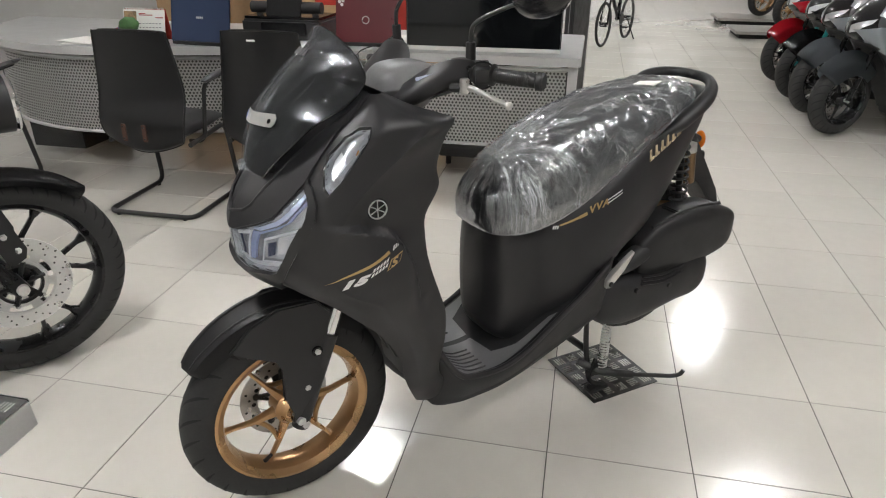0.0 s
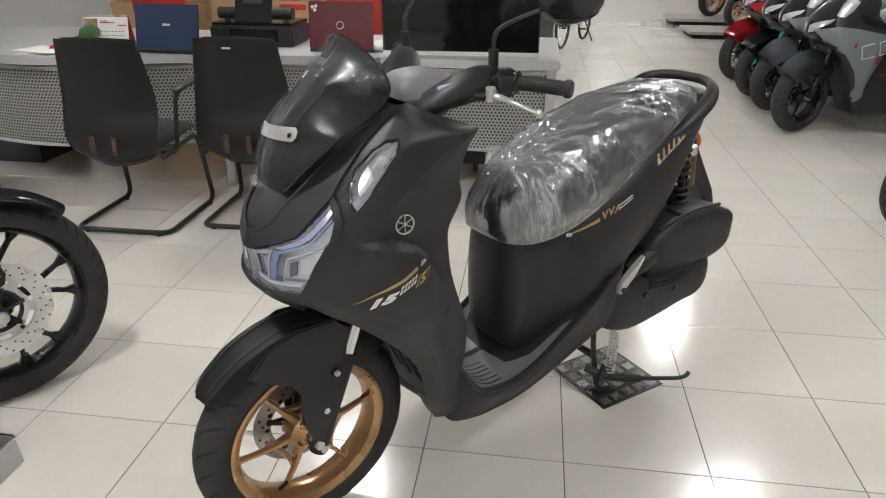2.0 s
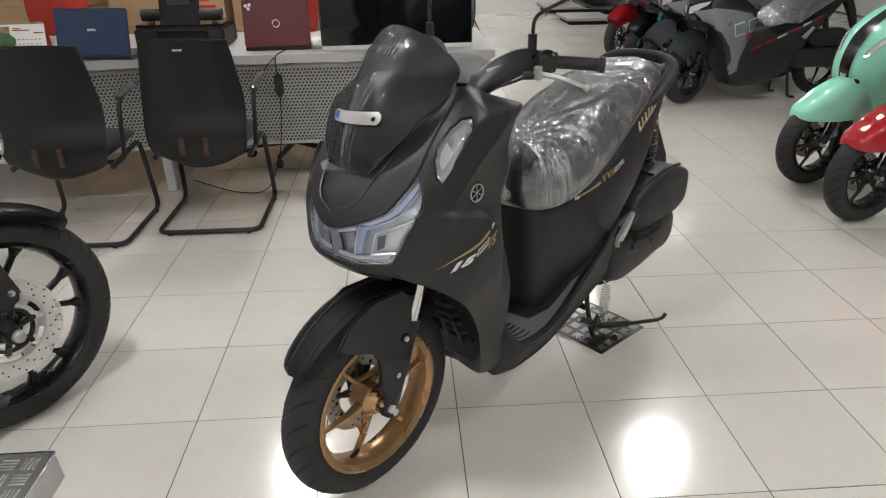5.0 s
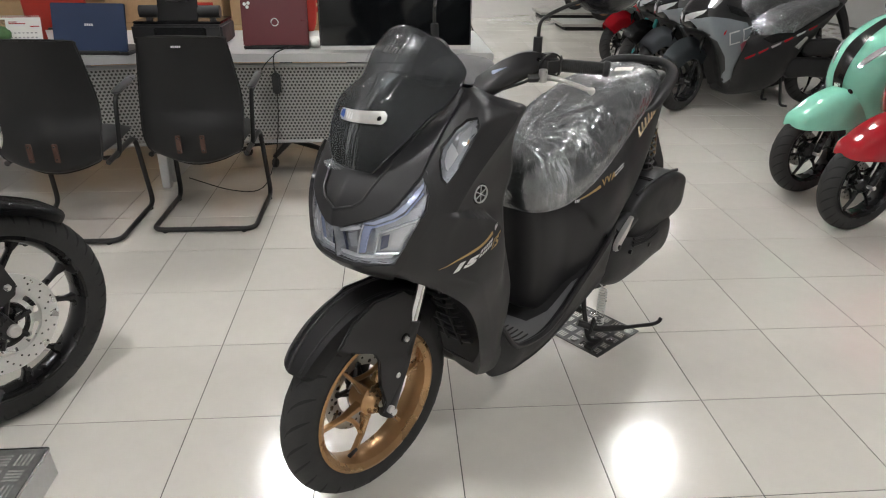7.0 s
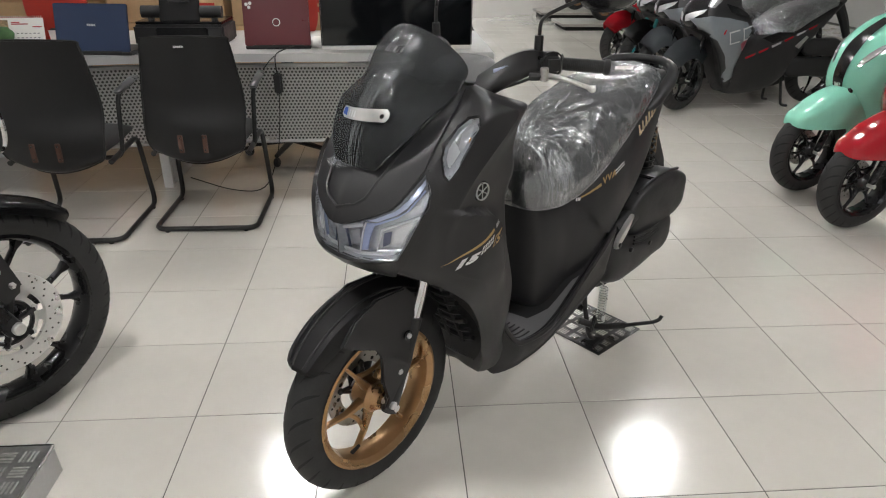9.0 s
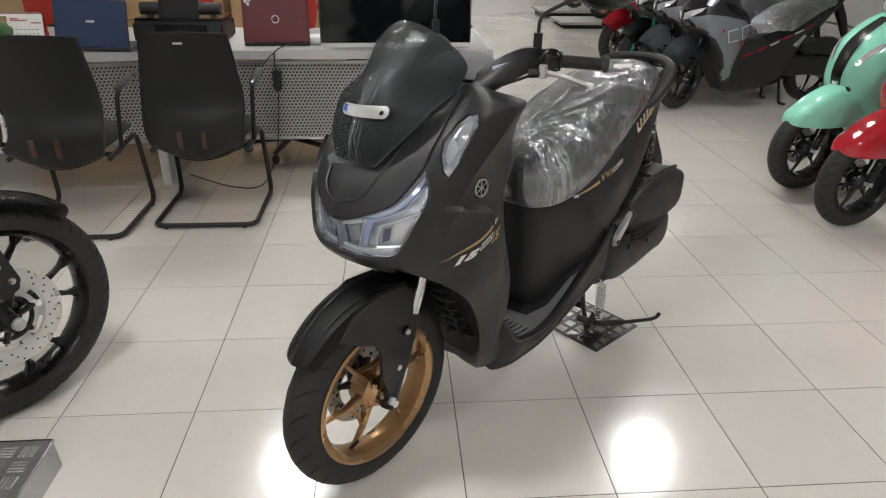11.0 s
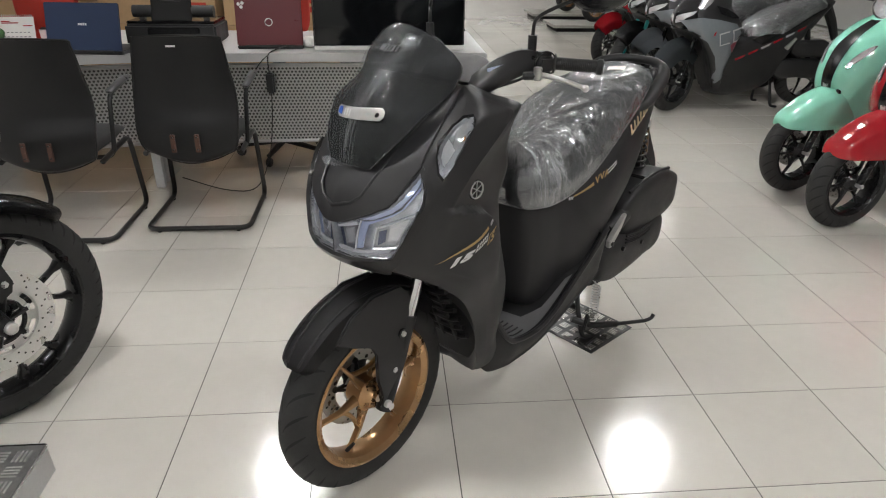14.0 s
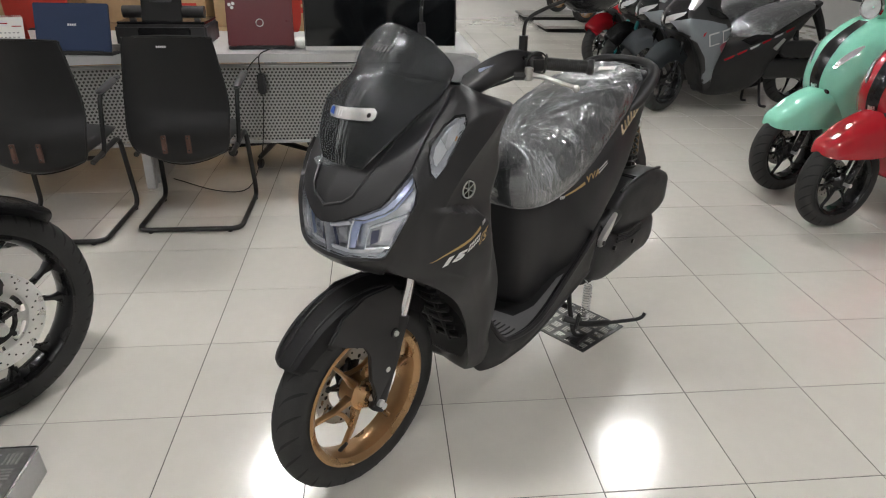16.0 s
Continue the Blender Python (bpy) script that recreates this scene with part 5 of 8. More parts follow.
    # headlamp: silvered bowl, reflector, light guides and lens
    for s in (1, -1):
        def lamp_bit(name, poly, tr, off, material, parent, label="", thick=0.0, at=0.008):
            return part(name, draped([(s * y, z) for y, z in poly], tr, "x-", off, 0.3, at=at, thick=thick), material, parent, label, 40)
        hl = lamp_bit("headlamp", HEADLAMP, dent, 0.0012, M_LAMPSILK, top, "clear twin headlamp")
        lamp_bit("lower_tray", [(0.004, 0.700), (0.056, 0.701), (0.096, 0.706), (0.128, 0.710), (0.136, 0.722), (0.094, 0.716), (0.056, 0.712), (0.004, 0.712)], tree, -0.012, M_LAMPBRIGHT, hl, "", 0.004)
        lamp_bit("reflector_bowl", [(0.104, 0.770), (0.165, 0.798), (0.160, 0.778), (0.141, 0.730), (0.096, 0.725)], tree, -0.019, M_LAMPREFL, hl)
        rim = [(0.104, 0.772), (0.166, 0.803), (0.162, 0.780), (0.142, 0.728), (0.094, 0.722)]
        bmr = bmesh.new()
        pts = []
        for (y, z) in rim + rim[:1]:
            h = tree.ray_cast(Vector((0.3, s * y, z)), Vector((-1, 0, 0)))[0]
            pts.append(h + Vector((-0.011, 0, 0)))
        tube(pts, 0.0028, 6, smooth=False, bm=bmr)
        part("reflector_rim", bmr, M_LAMPBRIGHT, hl)
        lamp_bit("projector_shade", [(0.112, 0.764), (0.128, 0.770), (0.124, 0.738), (0.108, 0.730)], tree, -0.015, M_DRLDARK, hl, "", 0.003)
        lamp_bit("light_guide", [(0.075, 0.790), (0.094, 0.798), (0.122, 0.814), (0.134, 0.828), (0.152, 0.862), (0.160, 0.884), (0.165, 0.872), (0.160, 0.850), (0.146, 0.822), (0.132, 0.808), (0.098, 0.791)], tree, -0.006, M_DRL, hl, "blue-tinted light guide", 0.005, 0.006)
        lamp_bit("light_guide", [(0.062, 0.719), (0.076, 0.722), (0.090, 0.780), (0.134, 0.801), (0.152, 0.818), (0.169, 0.858), (0.166, 0.862), (0.147, 0.816), (0.132, 0.805), (0.096, 0.788), (0.074, 0.785)], tree, -0.009, M_DRLDEEP, hl, "clear light guide with a blue edge", 0.006, 0.006)
        lamp_bit("guide_edge", [(0.059, 0.717), (0.062, 0.717), (0.075, 0.787), (0.072, 0.787)], tree, -0.004, M_LAMPBRIGHT, hl, "", 0.003, 0.006)
        lamp_bit("lamp_shelf", [(0.010, 0.764), (0.062, 0.782), (0.066, 0.776), (0.012, 0.758)], tree, -0.010, M_LAMPBRIGHT, hl, "", 0.004)
        lamp_bit("inner_lamp", [(0.024, 0.752), (0.052, 0.764), (0.050, 0.728), (0.030, 0.722)], tree, -0.020, M_LAMPREFL, hl, "", 0.004)
        lamp_bit("lamp_divider", [(0.016, 0.758), (0.021, 0.760), (0.027, 0.716), (0.022, 0.716)], tree, -0.012, M_DRLDARK, hl, "", 0.003)
        lamp_bit("lens", HEADLAMP, tree, 0.0005, M_LENS, hl, "clear lens")
    chin = [(0.0, 0.695), (0.056, 0.697), (0.096, 0.702), (0.128, 0.706), (0.138, 0.711), (0.156, 0.750), (0.172, 0.795), (0.180, 0.828), (0.178, 0.855), (0.168, 0.878), (0.158, 0.892), (0.160, 0.901), (0.174, 0.886), (0.187, 0.858), (0.190, 0.826), (0.183, 0.790), (0.165, 0.742), (0.146, 0.698), (0.124, 0.668), (0.07, 0.648), (0.0, 0.645)]
    chin = chin + [(-y, z) for y, z in chin[-2:0:-1]]
    part("chin_trim", draped(chin, tree, "x-", 0.010, 0.3, at=0.008, thick=0.009), M_SATIN, top, "satin black headlamp surround", 40)
    # turn lamps
    for s in (1, -1):
        def side_bit(poly, tr, off, at=0.008, thick=0.0):
            q = draped(poly, tr, "y-", off, 0.4, at=at, thick=thick)
            if s < 0:
                for v in q.verts:
                    v.co.y = -v.co.y
            return q
        grown = lambda k: [(-0.100 + (x + 0.100) * k, 0.935 + (z - 0.935) * k) for x, z in TURN_LAMP]
        r = part("turn_lamp", side_bit(grown(0.99), dent, 0.0012), M_LAMPSILK, top, "clear turn lamp in the cowl", 60)
        part("reflector_face", side_bit([(-0.146, 0.986), (-0.138, 0.974), (-0.112, 0.940), (-0.098, 0.922), (-0.092, 0.940), (-0.110, 0.970), (-0.132, 0.986)], tree, -0.008, 0.006), M_LAMPREFL, r, "", 60)
        part("reflector", side_bit([(-0.096, 0.920), (-0.070, 0.888), (-0.060, 0.886), (-0.066, 0.918), (-0.078, 0.940), (-0.092, 0.956)], tree, -0.010, 0.006), M_LAMPBRIGHT, r, "", 60)
        part("bulb", side_bit([(-0.128, 0.950), (-0.122, 0.944), (-0.114, 0.950), (-0.120, 0.960)], tree, -0.005), M_AMBERCLEAR, r, "", 60)
        ring_ = [(x, z) for x, z in grown(1.07)] + [grown(1.07)[0]] + [grown(0.985)[0]] + [(x, z) for x, z in grown(0.985)[::-1]]
        part("lamp_seal", side_bit(ring_, tree, 0.0012, 0.006), M_GLOSSBLACK, r, "", 60)
        part("lens", side_bit(TURN_LAMP, tree, 0.0018), M_LENS, r, "", 60)
    # badge: a round silver emblem
    at_badge = pose(-0.152, 0.2115, 0.832, 0, 0, -4)
    em = part("emblem", moved(lathe([(0.0185, -0.002), (0.0208, -0.002), (0.0208, 0.002), (0.0185, 0.002)], 40, closed=True), at_badge), M_STEEL, top, "round silver emblem")
    for k in range(6):
        a = k * math.pi / 3 + 0.52
        part("emblem_spoke", moved(tube([(0, 0, 0), (0.018 * math.cos(a), 0, 0.018 * math.sin(a))], 0.0011, 6, smooth=False), at_badge), M_STEEL, em)
    part("emblem_plate", moved(disc((0, -0.003, 0), 0.0232, 0.003, (0, 1, 0), segs=32), at_badge), M_GLOSSBLACK, em)
    # stickers on the cowl
    def stick(name, poly, material, label="", off=0.0014):
        part(name, draped(poly, tree, "y-", off, 0.4, at=0.010), material, top, label, 60)
    stick("stripe", [(-0.033, 0.681), (-0.063, 0.699), (-0.102, 0.7215), (-0.158, 0.751), (-0.161, 0.745), (-0.104, 0.7155), (-0.064, 0.696)], M_STICKGOLD, "thin gold stripe")
    for k in range(3):
        stick("stripe", [(-0.167 - k * 0.006, 0.748 + k * 0.0025), (-0.171 - k * 0.006, 0.750 + k * 0.0025), (-0.175 - k * 0.006, 0.759 + k * 0.002), (-0.171 - k * 0.006, 0.757 + k * 0.002)], M_STICKWHITE)
    bm = lettering("15", 0.0215, 0.40, 0.0019)
    for v in bm.verts:
        v.co = Vector((-0.060 - v.co.x * 1.9, 0.4, 0.671 + v.co.y + v.co.x * 0.72))
    part("figure_decal", lay(bm, tree, Vector((0, -1, 0)), 0.0018), M_STICKWHITE, top, "white slanted figures", flat=True)
    for k in range(5):
        for r in range(2):
            x = -0.116 - k * 0.0075 - r * 0.003
            z = 0.6985 + k * 0.0042 + r * 0.0105
            stick("figure_bar", [(x, z), (x - 0.005, z + 0.003), (x - 0.0085, z + 0.0115), (x - 0.0035, z + 0.0085)], M_STICKWHITE)
    fr = [(-0.150, 0.707), (-0.181, 0.723), (-0.191, 0.743), (-0.161, 0.732)]
    mid = (sum(x for x, z in fr) / 4, sum(z for x, z in fr) / 4)
    stick("decal_frame", fr, M_STICKGOLD, "gold framed letter")
    stick("decal_inset", [(mid[0] + (x - mid[0]) * 0.86, mid[1] + (z - mid[1]) * 0.82) for x, z in fr], M_PAINT, "", 0.0021)
    bm = lettering("S", 0.022, 0.3, 0.0010)
    for v in bm.verts:
        v.co = Vector((-0.1585 - v.co.x * 1.35, 0.4, 0.7135 + v.co.y + v.co.x * 0.62))
    part("letter_decal", lay(bm, tree, Vector((0, -1, 0)), 0.0032), M_STICKGOLD, top, flat=True)
    # radiator grille in the wheel arch
    bm = bmesh.new()
    for k in range(7):
        z = 0.32 + k * 0.036
        x = -0.305 + k * 0.019
        tube([(x + 0.020, -0.094, z + 0.012), (x + 0.012, -0.05, z - 0.006), (x + 0.012, 0.05, z - 0.006), (x + 0.020, 0.094, z + 0.012)], 0.007, 6, 3, bm=bm)
    for yy in (-0.05, 0.0, 0.05):
        tube([(-0.294, yy, 0.30), (-0.180, yy, 0.545)], 0.006, 6, smooth=False, bm=bm)
    part("grille", bm, M_PLASTIC, top, "ribbed black radiator grille")
    part("keel_bolt", disc((-0.315, 0.06, 0.235), 0.008, 0.012, (0.6, 1, 0), segs=8), M_STEEL, top)

    # floorboard and side skirts
    st = []
    for x, a, b, w in [(-0.300, 0.250, 0.420, 0.125), (-0.325, 0.215, 0.405, 0.140), (-0.345, 0.205, 0.370, 0.150), (-0.375, 0.200, 0.315, 0.160), (-0.41, 0.198, 0.285, 0.168), (-0.45, 0.198, 0.275, 0.170), (-0.52, 0.205, 0.275, 0.176), (-0.60, 0.225, 0.305, 0.180), (-0.70, 0.262, 0.370, 0.182), (-0.80, 0.305, 0.440, 0.186), (-0.87, 0.34, 0.50, 0.190), (-0.905, 0.37, 0.52, 0.17), (-0.93, 0.40, 0.50, 0.13)]:
        st.append([(x, 0, b), (x, w * 0.88, b), (x, w * 0.98, b - 0.003), (x, w, b - 0.012), (x, w * 0.985, b - 0.030), (x, w * 0.90, a + 0.010), (x, w * 0.84, a), (x, 0, a)])
    bm = half_loft(st, 4)
    bm.normal_update()
    ftree = tree_of(bm)
    part("floorboard", bm, M_PLASTIC, top, "black floorboard and side skirt", 40)
    for s in (-1, 1):
        lip = [(-0.335, s * 0.146, 0.392), (-0.36, s * 0.156, 0.345), (-0.39, s * 0.163, 0.302), (-0.43, s * 0.168, 0.282), (-0.52, s * 0.175, 0.279), (-0.60, s * 0.179, 0.308), (-0.70, s * 0.181, 0.373), (-0.80, s * 0.185, 0.443), (-0.87, s * 0.187, 0.502)]
        part("floor_lip", tube(lip, 0.0085, 8, 4), M_PAINT, top, "raised black lip along the floorboard")
    for s in (-1, 1):
        mat_poly = [(-0.318, s * 0.01), (-0.322, s * 0.118), (-0.40, s * 0.150), (-0.55, s * 0.160), (-0.66, s * 0.163), (-0.72, s * 0.163), (-0.70, s * 0.150), (-0.60, s * 0.135), (-0.54, s * 0.10), (-0.53, s * 0.01)]
        fm = part("foot_mat", draped(mat_poly, ftree, "z-", 0.004, 0.6), M_MATGREY, top, "grey ribbed rubber foot mat", 60)
        bm = bmesh.new()
        for k in range(6):
            y = s * (0.035 + k * 0.018)
            tube([(-0.36, y, 0.6), (-0.41, y, 0.6), (-0.44, y + s * 0.016, 0.6), (-0.49, y + s * 0.016, 0.6)], 0.003, 5, 3, bm=bm)
        for v in bm.verts:
            hit = ftree.ray_cast(Vector((v.co.x, v.co.y, 0.7)), Vector((0, 0, -1)))[0]
            v.co.z = (hit.z if hit else 0.27) + 0.005 + (v.co.z - 0.6)
        part("mat_rib", bm, M_PLASTIC, fm)
    # inner leg shield rises on both sides to the floor
    bm = rear_body()
    bm.normal_update()
    rtree = tree_of(bm)
    part("rear_body", bm, M_PAINT, top, "matte black body under the seat", 40)
    for s in (1, -1):
        # lower edge trim and side cowl
        q = draped([(-0.700, 0.648), (-0.80, 0.690), (-0.95, 0.772), (-1.10, 0.842), (-1.25, 0.905), (-1.30, 0.905), (-1.24, 0.795), (-1.16, 0.688), (-1.05, 0.55), (-0.95, 0.50), (-0.868, 0.475), (-0.78, 0.54)], rtree, "y-", 0.008, 0.4)
        if s < 0:
            for v in q.verts:
                v.co.y = -v.co.y
        part("side_cowl", q, M_PAINT, top, "matte black side cowl", 60)
    def rstick(name, poly, material, label=""):
        part(name, draped(poly, rtree, "y-", 0.0095, 0.4, at=0.012), material, top, label, 60)
    rstick("stripe", [(-0.722, 0.640), (-0.795, 0.668), (-0.795, 0.661), (-0.722, 0.636)], M_STICKGOLD, "thin gold stripe")
    bm = lettering("VVA", 0.022, 0.3, 0.0008)
    for v in bm.verts:
        v.co = Vector((-0.800 - v.co.x * 1.25, 0.4, 0.663 + v.co.y + v.co.x * 0.42))
    part("letter_decal", lay(bm, rtree, Vector((0, -1, 0)), 0.0096), M_STICKGOLD, top, "gold letters", flat=True)
    for k in range(2):
        rstick("small_print", [(-0.857, 0.694 - k * 0.007), (-0.905, 0.714 - k * 0.007), (-0.905, 0.711 - k * 0.007), (-0.857, 0.691 - k * 0.007)], M_STICKWHITE)
    for k in range(3):
        rstick("small_print", [(-0.704 - k * 0.005, 0.629), (-0.707 - k * 0.005, 0.630), (-0.711 - k * 0.005, 0.638), (-0.707 - k * 0.005, 0.637)], M_STICKWHITE)
    # raised model mark as plain gold bars
    bm = bmesh.new()
    for k in range(6):
        x = -1.012 - k * 0.0235
        z = 0.772 + k * 0.0098
        prism([(x, z), (x - 0.017, z + 0.007), (x - 0.019, z + 0.013), (x - 0.008, z + 0.010), (x - 0.014, z + 0.030), (x - 0.008, z + 0.028)], 0.0, 0.004, 0.0008, bm=bm)
    for v in bm.verts:
        h = rtree.ray_cast(Vector((v.co.x, 0.4, v.co.z)), Vector((0, -1, 0)))[0]
        v.co.y += (h.y if h else 0.11) + 0.0085
    part("model_mark", bm, M_GOLDCHROME, top, "raised pale gold bars")

    # seat, its film and label
    part("seat", seat_shell(0), M_SEAT, top, "black vinyl seat", 60)
    bm = seat_shell(0.005, 1.0)
    bm.normal_update()
    wtree = tree_of(bm)
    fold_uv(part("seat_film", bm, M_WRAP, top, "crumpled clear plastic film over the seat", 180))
    part("film_label", draped([(-1.06, 0.02), (-1.10, 0.06), (-1.15, 0.045), (-1.11, 0.0)], wtree, "z-", 0.002, 1.3), M_PAPER, top, "white paper label under the film", 60)
    # grab rail
    for s in (1, -1):
        secs = []
        path = spline([(-1.085, s * 0.125, 0.825), (-1.15, s * 0.132, 0.855), (-1.235, s * 0.132, 0.905), (-1.270, s * 0.124, 0.932), (-1.300, s * 0.095, 0.948), (-1.325, s * 0.05, 0.953), (-1.33, 0.0, 0.954)], 5)
        part("grab_rail", tube(path, [0.010, 0.022, 0.023, 0.019, 0.015, 0.014, 0.014], 12, smooth=False), M_PLASTIC, top, "black grab rail", 60)
    # tail
    part("tail_lamp", box(-1.374, -1.350, -0.045, 0.045, 0.838, 0.880, 0.006), M_RED, top, "red tail lamp")
    tl = part("tail_reflector", moved(ball((0, 0, 0), (0.012, 0.02, 0.03), seg=14), pose(-1.470, -0.03, 0.720)), M_AMBER, top, "amber rear turn lamp")
    part("reflector_stalk", tube([(-1.33, 0.0, 0.78), (-1.465, -0.03, 0.722)], 0.012, 8, smooth=False), M_PLASTIC, top)
    bm = prism([(-1.28, 0.80), (-1.33, 0.80), (-1.50, 0.56), (-1.53, 0.50), (-1.50, 0.495), (-1.40, 0.60), (-1.30, 0.70)], -0.045, 0.045, 0.006)
    part("rear_mudguard", bm, M_PLASTIC, top, "black rear mudguard and plate holder")
    part("plate_bracket", tube([(-1.46, -0.01, 0.64), (-1.49, -0.02, 0.66), (-1.48, -0.02, 0.68), (-1.45, -0.01, 0.66)], 0.004, 6), M_PLASTIC, top)
    # rear wheel, engine, air box, shock
    rw = cast_wheel("rear_wheel", top, (-1.20, 0.0, 0.375), 0.262, 0.10, M_GOLD, 5, 0, "gold cast rear wheel")
    S = []
    for x, a, b, y0, y1 in [(q[0], q[1], q[2], q[3] + 0.02, q[4] + 0.04) for q in [(-0.88, 0.31, 0.41, 0.05, 0.125), (-0.90, 0.285, 0.42, 0.05, 0.140), (-0.97, 0.265, 0.425, 0.05, 0.150), (-1.09, 0.268, 0.415, 0.05, 0.152), (-1.20, 0.285, 0.425, 0.06, 0.155), (-1.28, 0.285, 0.43, 0.06, 0.152), (-1.32, 0.31, 0.42, 0.07, 0.145), (-1.337, 0.345, 0.39, 0.08, 0.125)]]:
        zc, h, yc, w = (a + b) / 2, (b - a) / 2, (y0 + y1) / 2, (y1 - y0) / 2
        S.append([(x, yc + w * math.copysign(abs(math.cos(t)) ** 0.45, math.cos(t)), zc + h * math.copysign(abs(math.sin(t)) ** 0.7, math.sin(t))) for t in [2 * math.pi * k / 24 for k in range(24)]])
    cols = [spline([s[i] for s in S], 4) for i in range(24)]
    cvt = part("engine_cover", rings([[c[k] for c in cols] for k in range(len(cols[0]))]), M_PLASTIC, top, "ribbed dark engine and belt cover", 40)
    for x, z in ((-1.00, 0.385), (-1.14, 0.365)):
        part("cover_bolt", disc((x, 0.192, z), 0.009, 0.012, (0, 1, 0), segs=10), M_DARKSTEEL, cvt)
    for k in range(3):
        part("cooling_rib", tube([(-1.02, 0.188, 0.425 - k * 0.013), (-1.10, 0.196, 0.417 - k * 0.013), (-1.19, 0.195, 0.424 - k * 0.013)], 0.004, 6), M_PLASTIC, cvt)
    part("engine_block", box(-1.10, -0.86, -0.09, 0.075, 0.26, 0.46, 0.02), M_DARKSTEEL, top)
    S = []
    for x, a, b, y1 in [(-1.02, 0.44, 0.50, 0.115), (-1.035, 0.415, 0.53, 0.13), (-1.09, 0.40, 0.565, 0.14), (-1.20, 0.395, 0.588, 0.145), (-1.32, 0.40, 0.585, 0.145), (-1.41, 0.415, 0.555, 0.138), (-1.45, 0.44, 0.53, 0.125), (-1.465, 0.465, 0.505, 0.11)]:
        zc, h, yc, w = (a + b) / 2, (b - a) / 2, (0.105 + y1) / 2, (y1 - 0.025) / 2
        S.append([(x, yc + w * math.copysign(abs(math.cos(t)) ** 0.34, math.cos(t)), zc + h * math.copysign(abs(math.sin(t)) ** 0.42, math.sin(t))) for t in [2 * math.pi * k / 24 for k in range(24)]])
    cols = [spline([s[i] for s in S], 4) for i in range(24)]
    ab = part("air_box", rings([[c[k] for c in cols] for k in range(len(cols[0]))]), M_PLASTIC, top, "black air filter box", 40)
    part("air_duct", tube([(-0.96, 0.14, 0.455), (-1.00, 0.15, 0.47), (-1.05, 0.15, 0.49)], 0.03, 12), M_PLASTIC, ab)
    lid = [(-1.06, 0.43), (-1.10, 0.415), (-1.22, 0.410), (-1.34, 0.418), (-1.415, 0.440), (-1.430, 0.485), (-1.40, 0.535), (-1.32, 0.565), (-1.20, 0.568), (-1.11, 0.545), (-1.06, 0.50)]
    part("air_box_lid", prism(lid, 0.138, 0.1565, 0.006), M_PLASTIC, ab, "flat moulded filter lid", 30)
    for k in range(3):
        part("lid_rib", tube([(-1.13 - k * 0.09, 0.158, 0.43), (-1.16 - k * 0.09, 0.158, 0.55)], 0.004, 6, smooth=False), M_PLASTIC, ab)
    part("lid_clip", box(-1.19, -1.165, 0.10, 0.163, 0.560, 0.592, 0.004), M_PLASTIC, ab)
    part("air_box_seam", tube([(-1.07, 0.155, 0.560), (-1.16, 0.16, 0.584), (-1.26, 0.16, 0.590), (-1.36, 0.16, 0.580)], 0.006, 6), M_PLASTIC, ab)
    for s in (1, -1):
        sh = part("shock_absorber", tube([(-1.255, s * 0.088, 0.57), (-1.225, s * 0.088, 0.80)], 0.011, 10, smooth=False), M_DARKSTEEL, top)
        pts = [(-1.255 + 0.030 * t + 0.024 * math.cos(t * 2 * math.pi * 9), s * 0.088 + 0.024 * math.sin(t * 2 * math.pi * 9), 0.57 + 0.21 * t) for t in [k / 108 for k in range(109)]]
        part("coil_spring", tube(pts, 0.0048, 6, smooth=False), M_DARKSTEEL, sh)
        part("reservoir", tube([(-1.305, s * 0.075, 0.635), (-1.290, s * 0.075, 0.735)], 0.018, 14, smooth=False), M_RESERVOIR, sh, "bronze gas reservoir")
        part("reservoir_cap", tube([(-1.291, s * 0.075, 0.735), (-1.287, s * 0.075, 0.76)], 0.019, 14, smooth=False), M_ALU, sh)
    # footpeg bracket
    pg = part("footpeg_bracket", prism([(-0.845, 0.448), (-0.858, 0.445), (-0.905, 0.490), (-0.940, 0.535), (-0.936, 0.540), (-0.900, 0.515), (-0.862, 0.487), (-0.845, 0.470)], 0.200, 0.216, 0.003), M_ALU, top, "bare aluminium footpeg bracket")
    part("bolt", disc((-0.856, 0.219, 0.460), 0.008, 0.006, (0, 1, 0), segs=8), M_DARKSTEEL, pg)
    # centre stand and its spring, side stand
    for s in (1, -1):
        part("stand_leg", bar([(-0.93, s * 0.07, 0.27), (-0.93, s * 0.08, 0.16), (-0.925, s * 0.115, 0.035), (-0.965, s * 0.13, 0.020)], 0.009, 0.03, 10), M_DARKSTEEL, top, "black centre stand leg")
        part("stand_foot", box(-0.985, -0.905, s * 0.13 - 0.018, s * 0.13 + 0.018, 0.008, 0.024, 0.004), M_DARKSTEEL, top)
    part("stand_crossbar", tube([(-0.93, -0.08, 0.14), (-0.93, 0.08, 0.14)], 0.012, 10, smooth=False), M_DARKSTEEL, top)
    lever = part("stand_lever", bar([(-0.90, 0.08, 0.105), (-0.945, 0.135, 0.080), (-1.045, 0.185, 0.062)], 0.0125, 0.03, 10), M_DARKSTEEL, top, "black stand lever")
    part("lever_rod", bar([(-1.03, 0.178, 0.064), (-1.165, 0.244, 0.046), (-1.190, 0.256, 0.050), (-1.198, 0.260, 0.066)], 0.0072, 0.012, 10), M_DARKSTEEL, lever)
    part("lever_gusset", prism([(-0.91, 0.07), (-0.97, 0.055), (-1.02, 0.06), (-0.96, 0.10), (-0.93, 0.13)], 0.118, 0.130, 0.003), M_DARKSTEEL, lever)
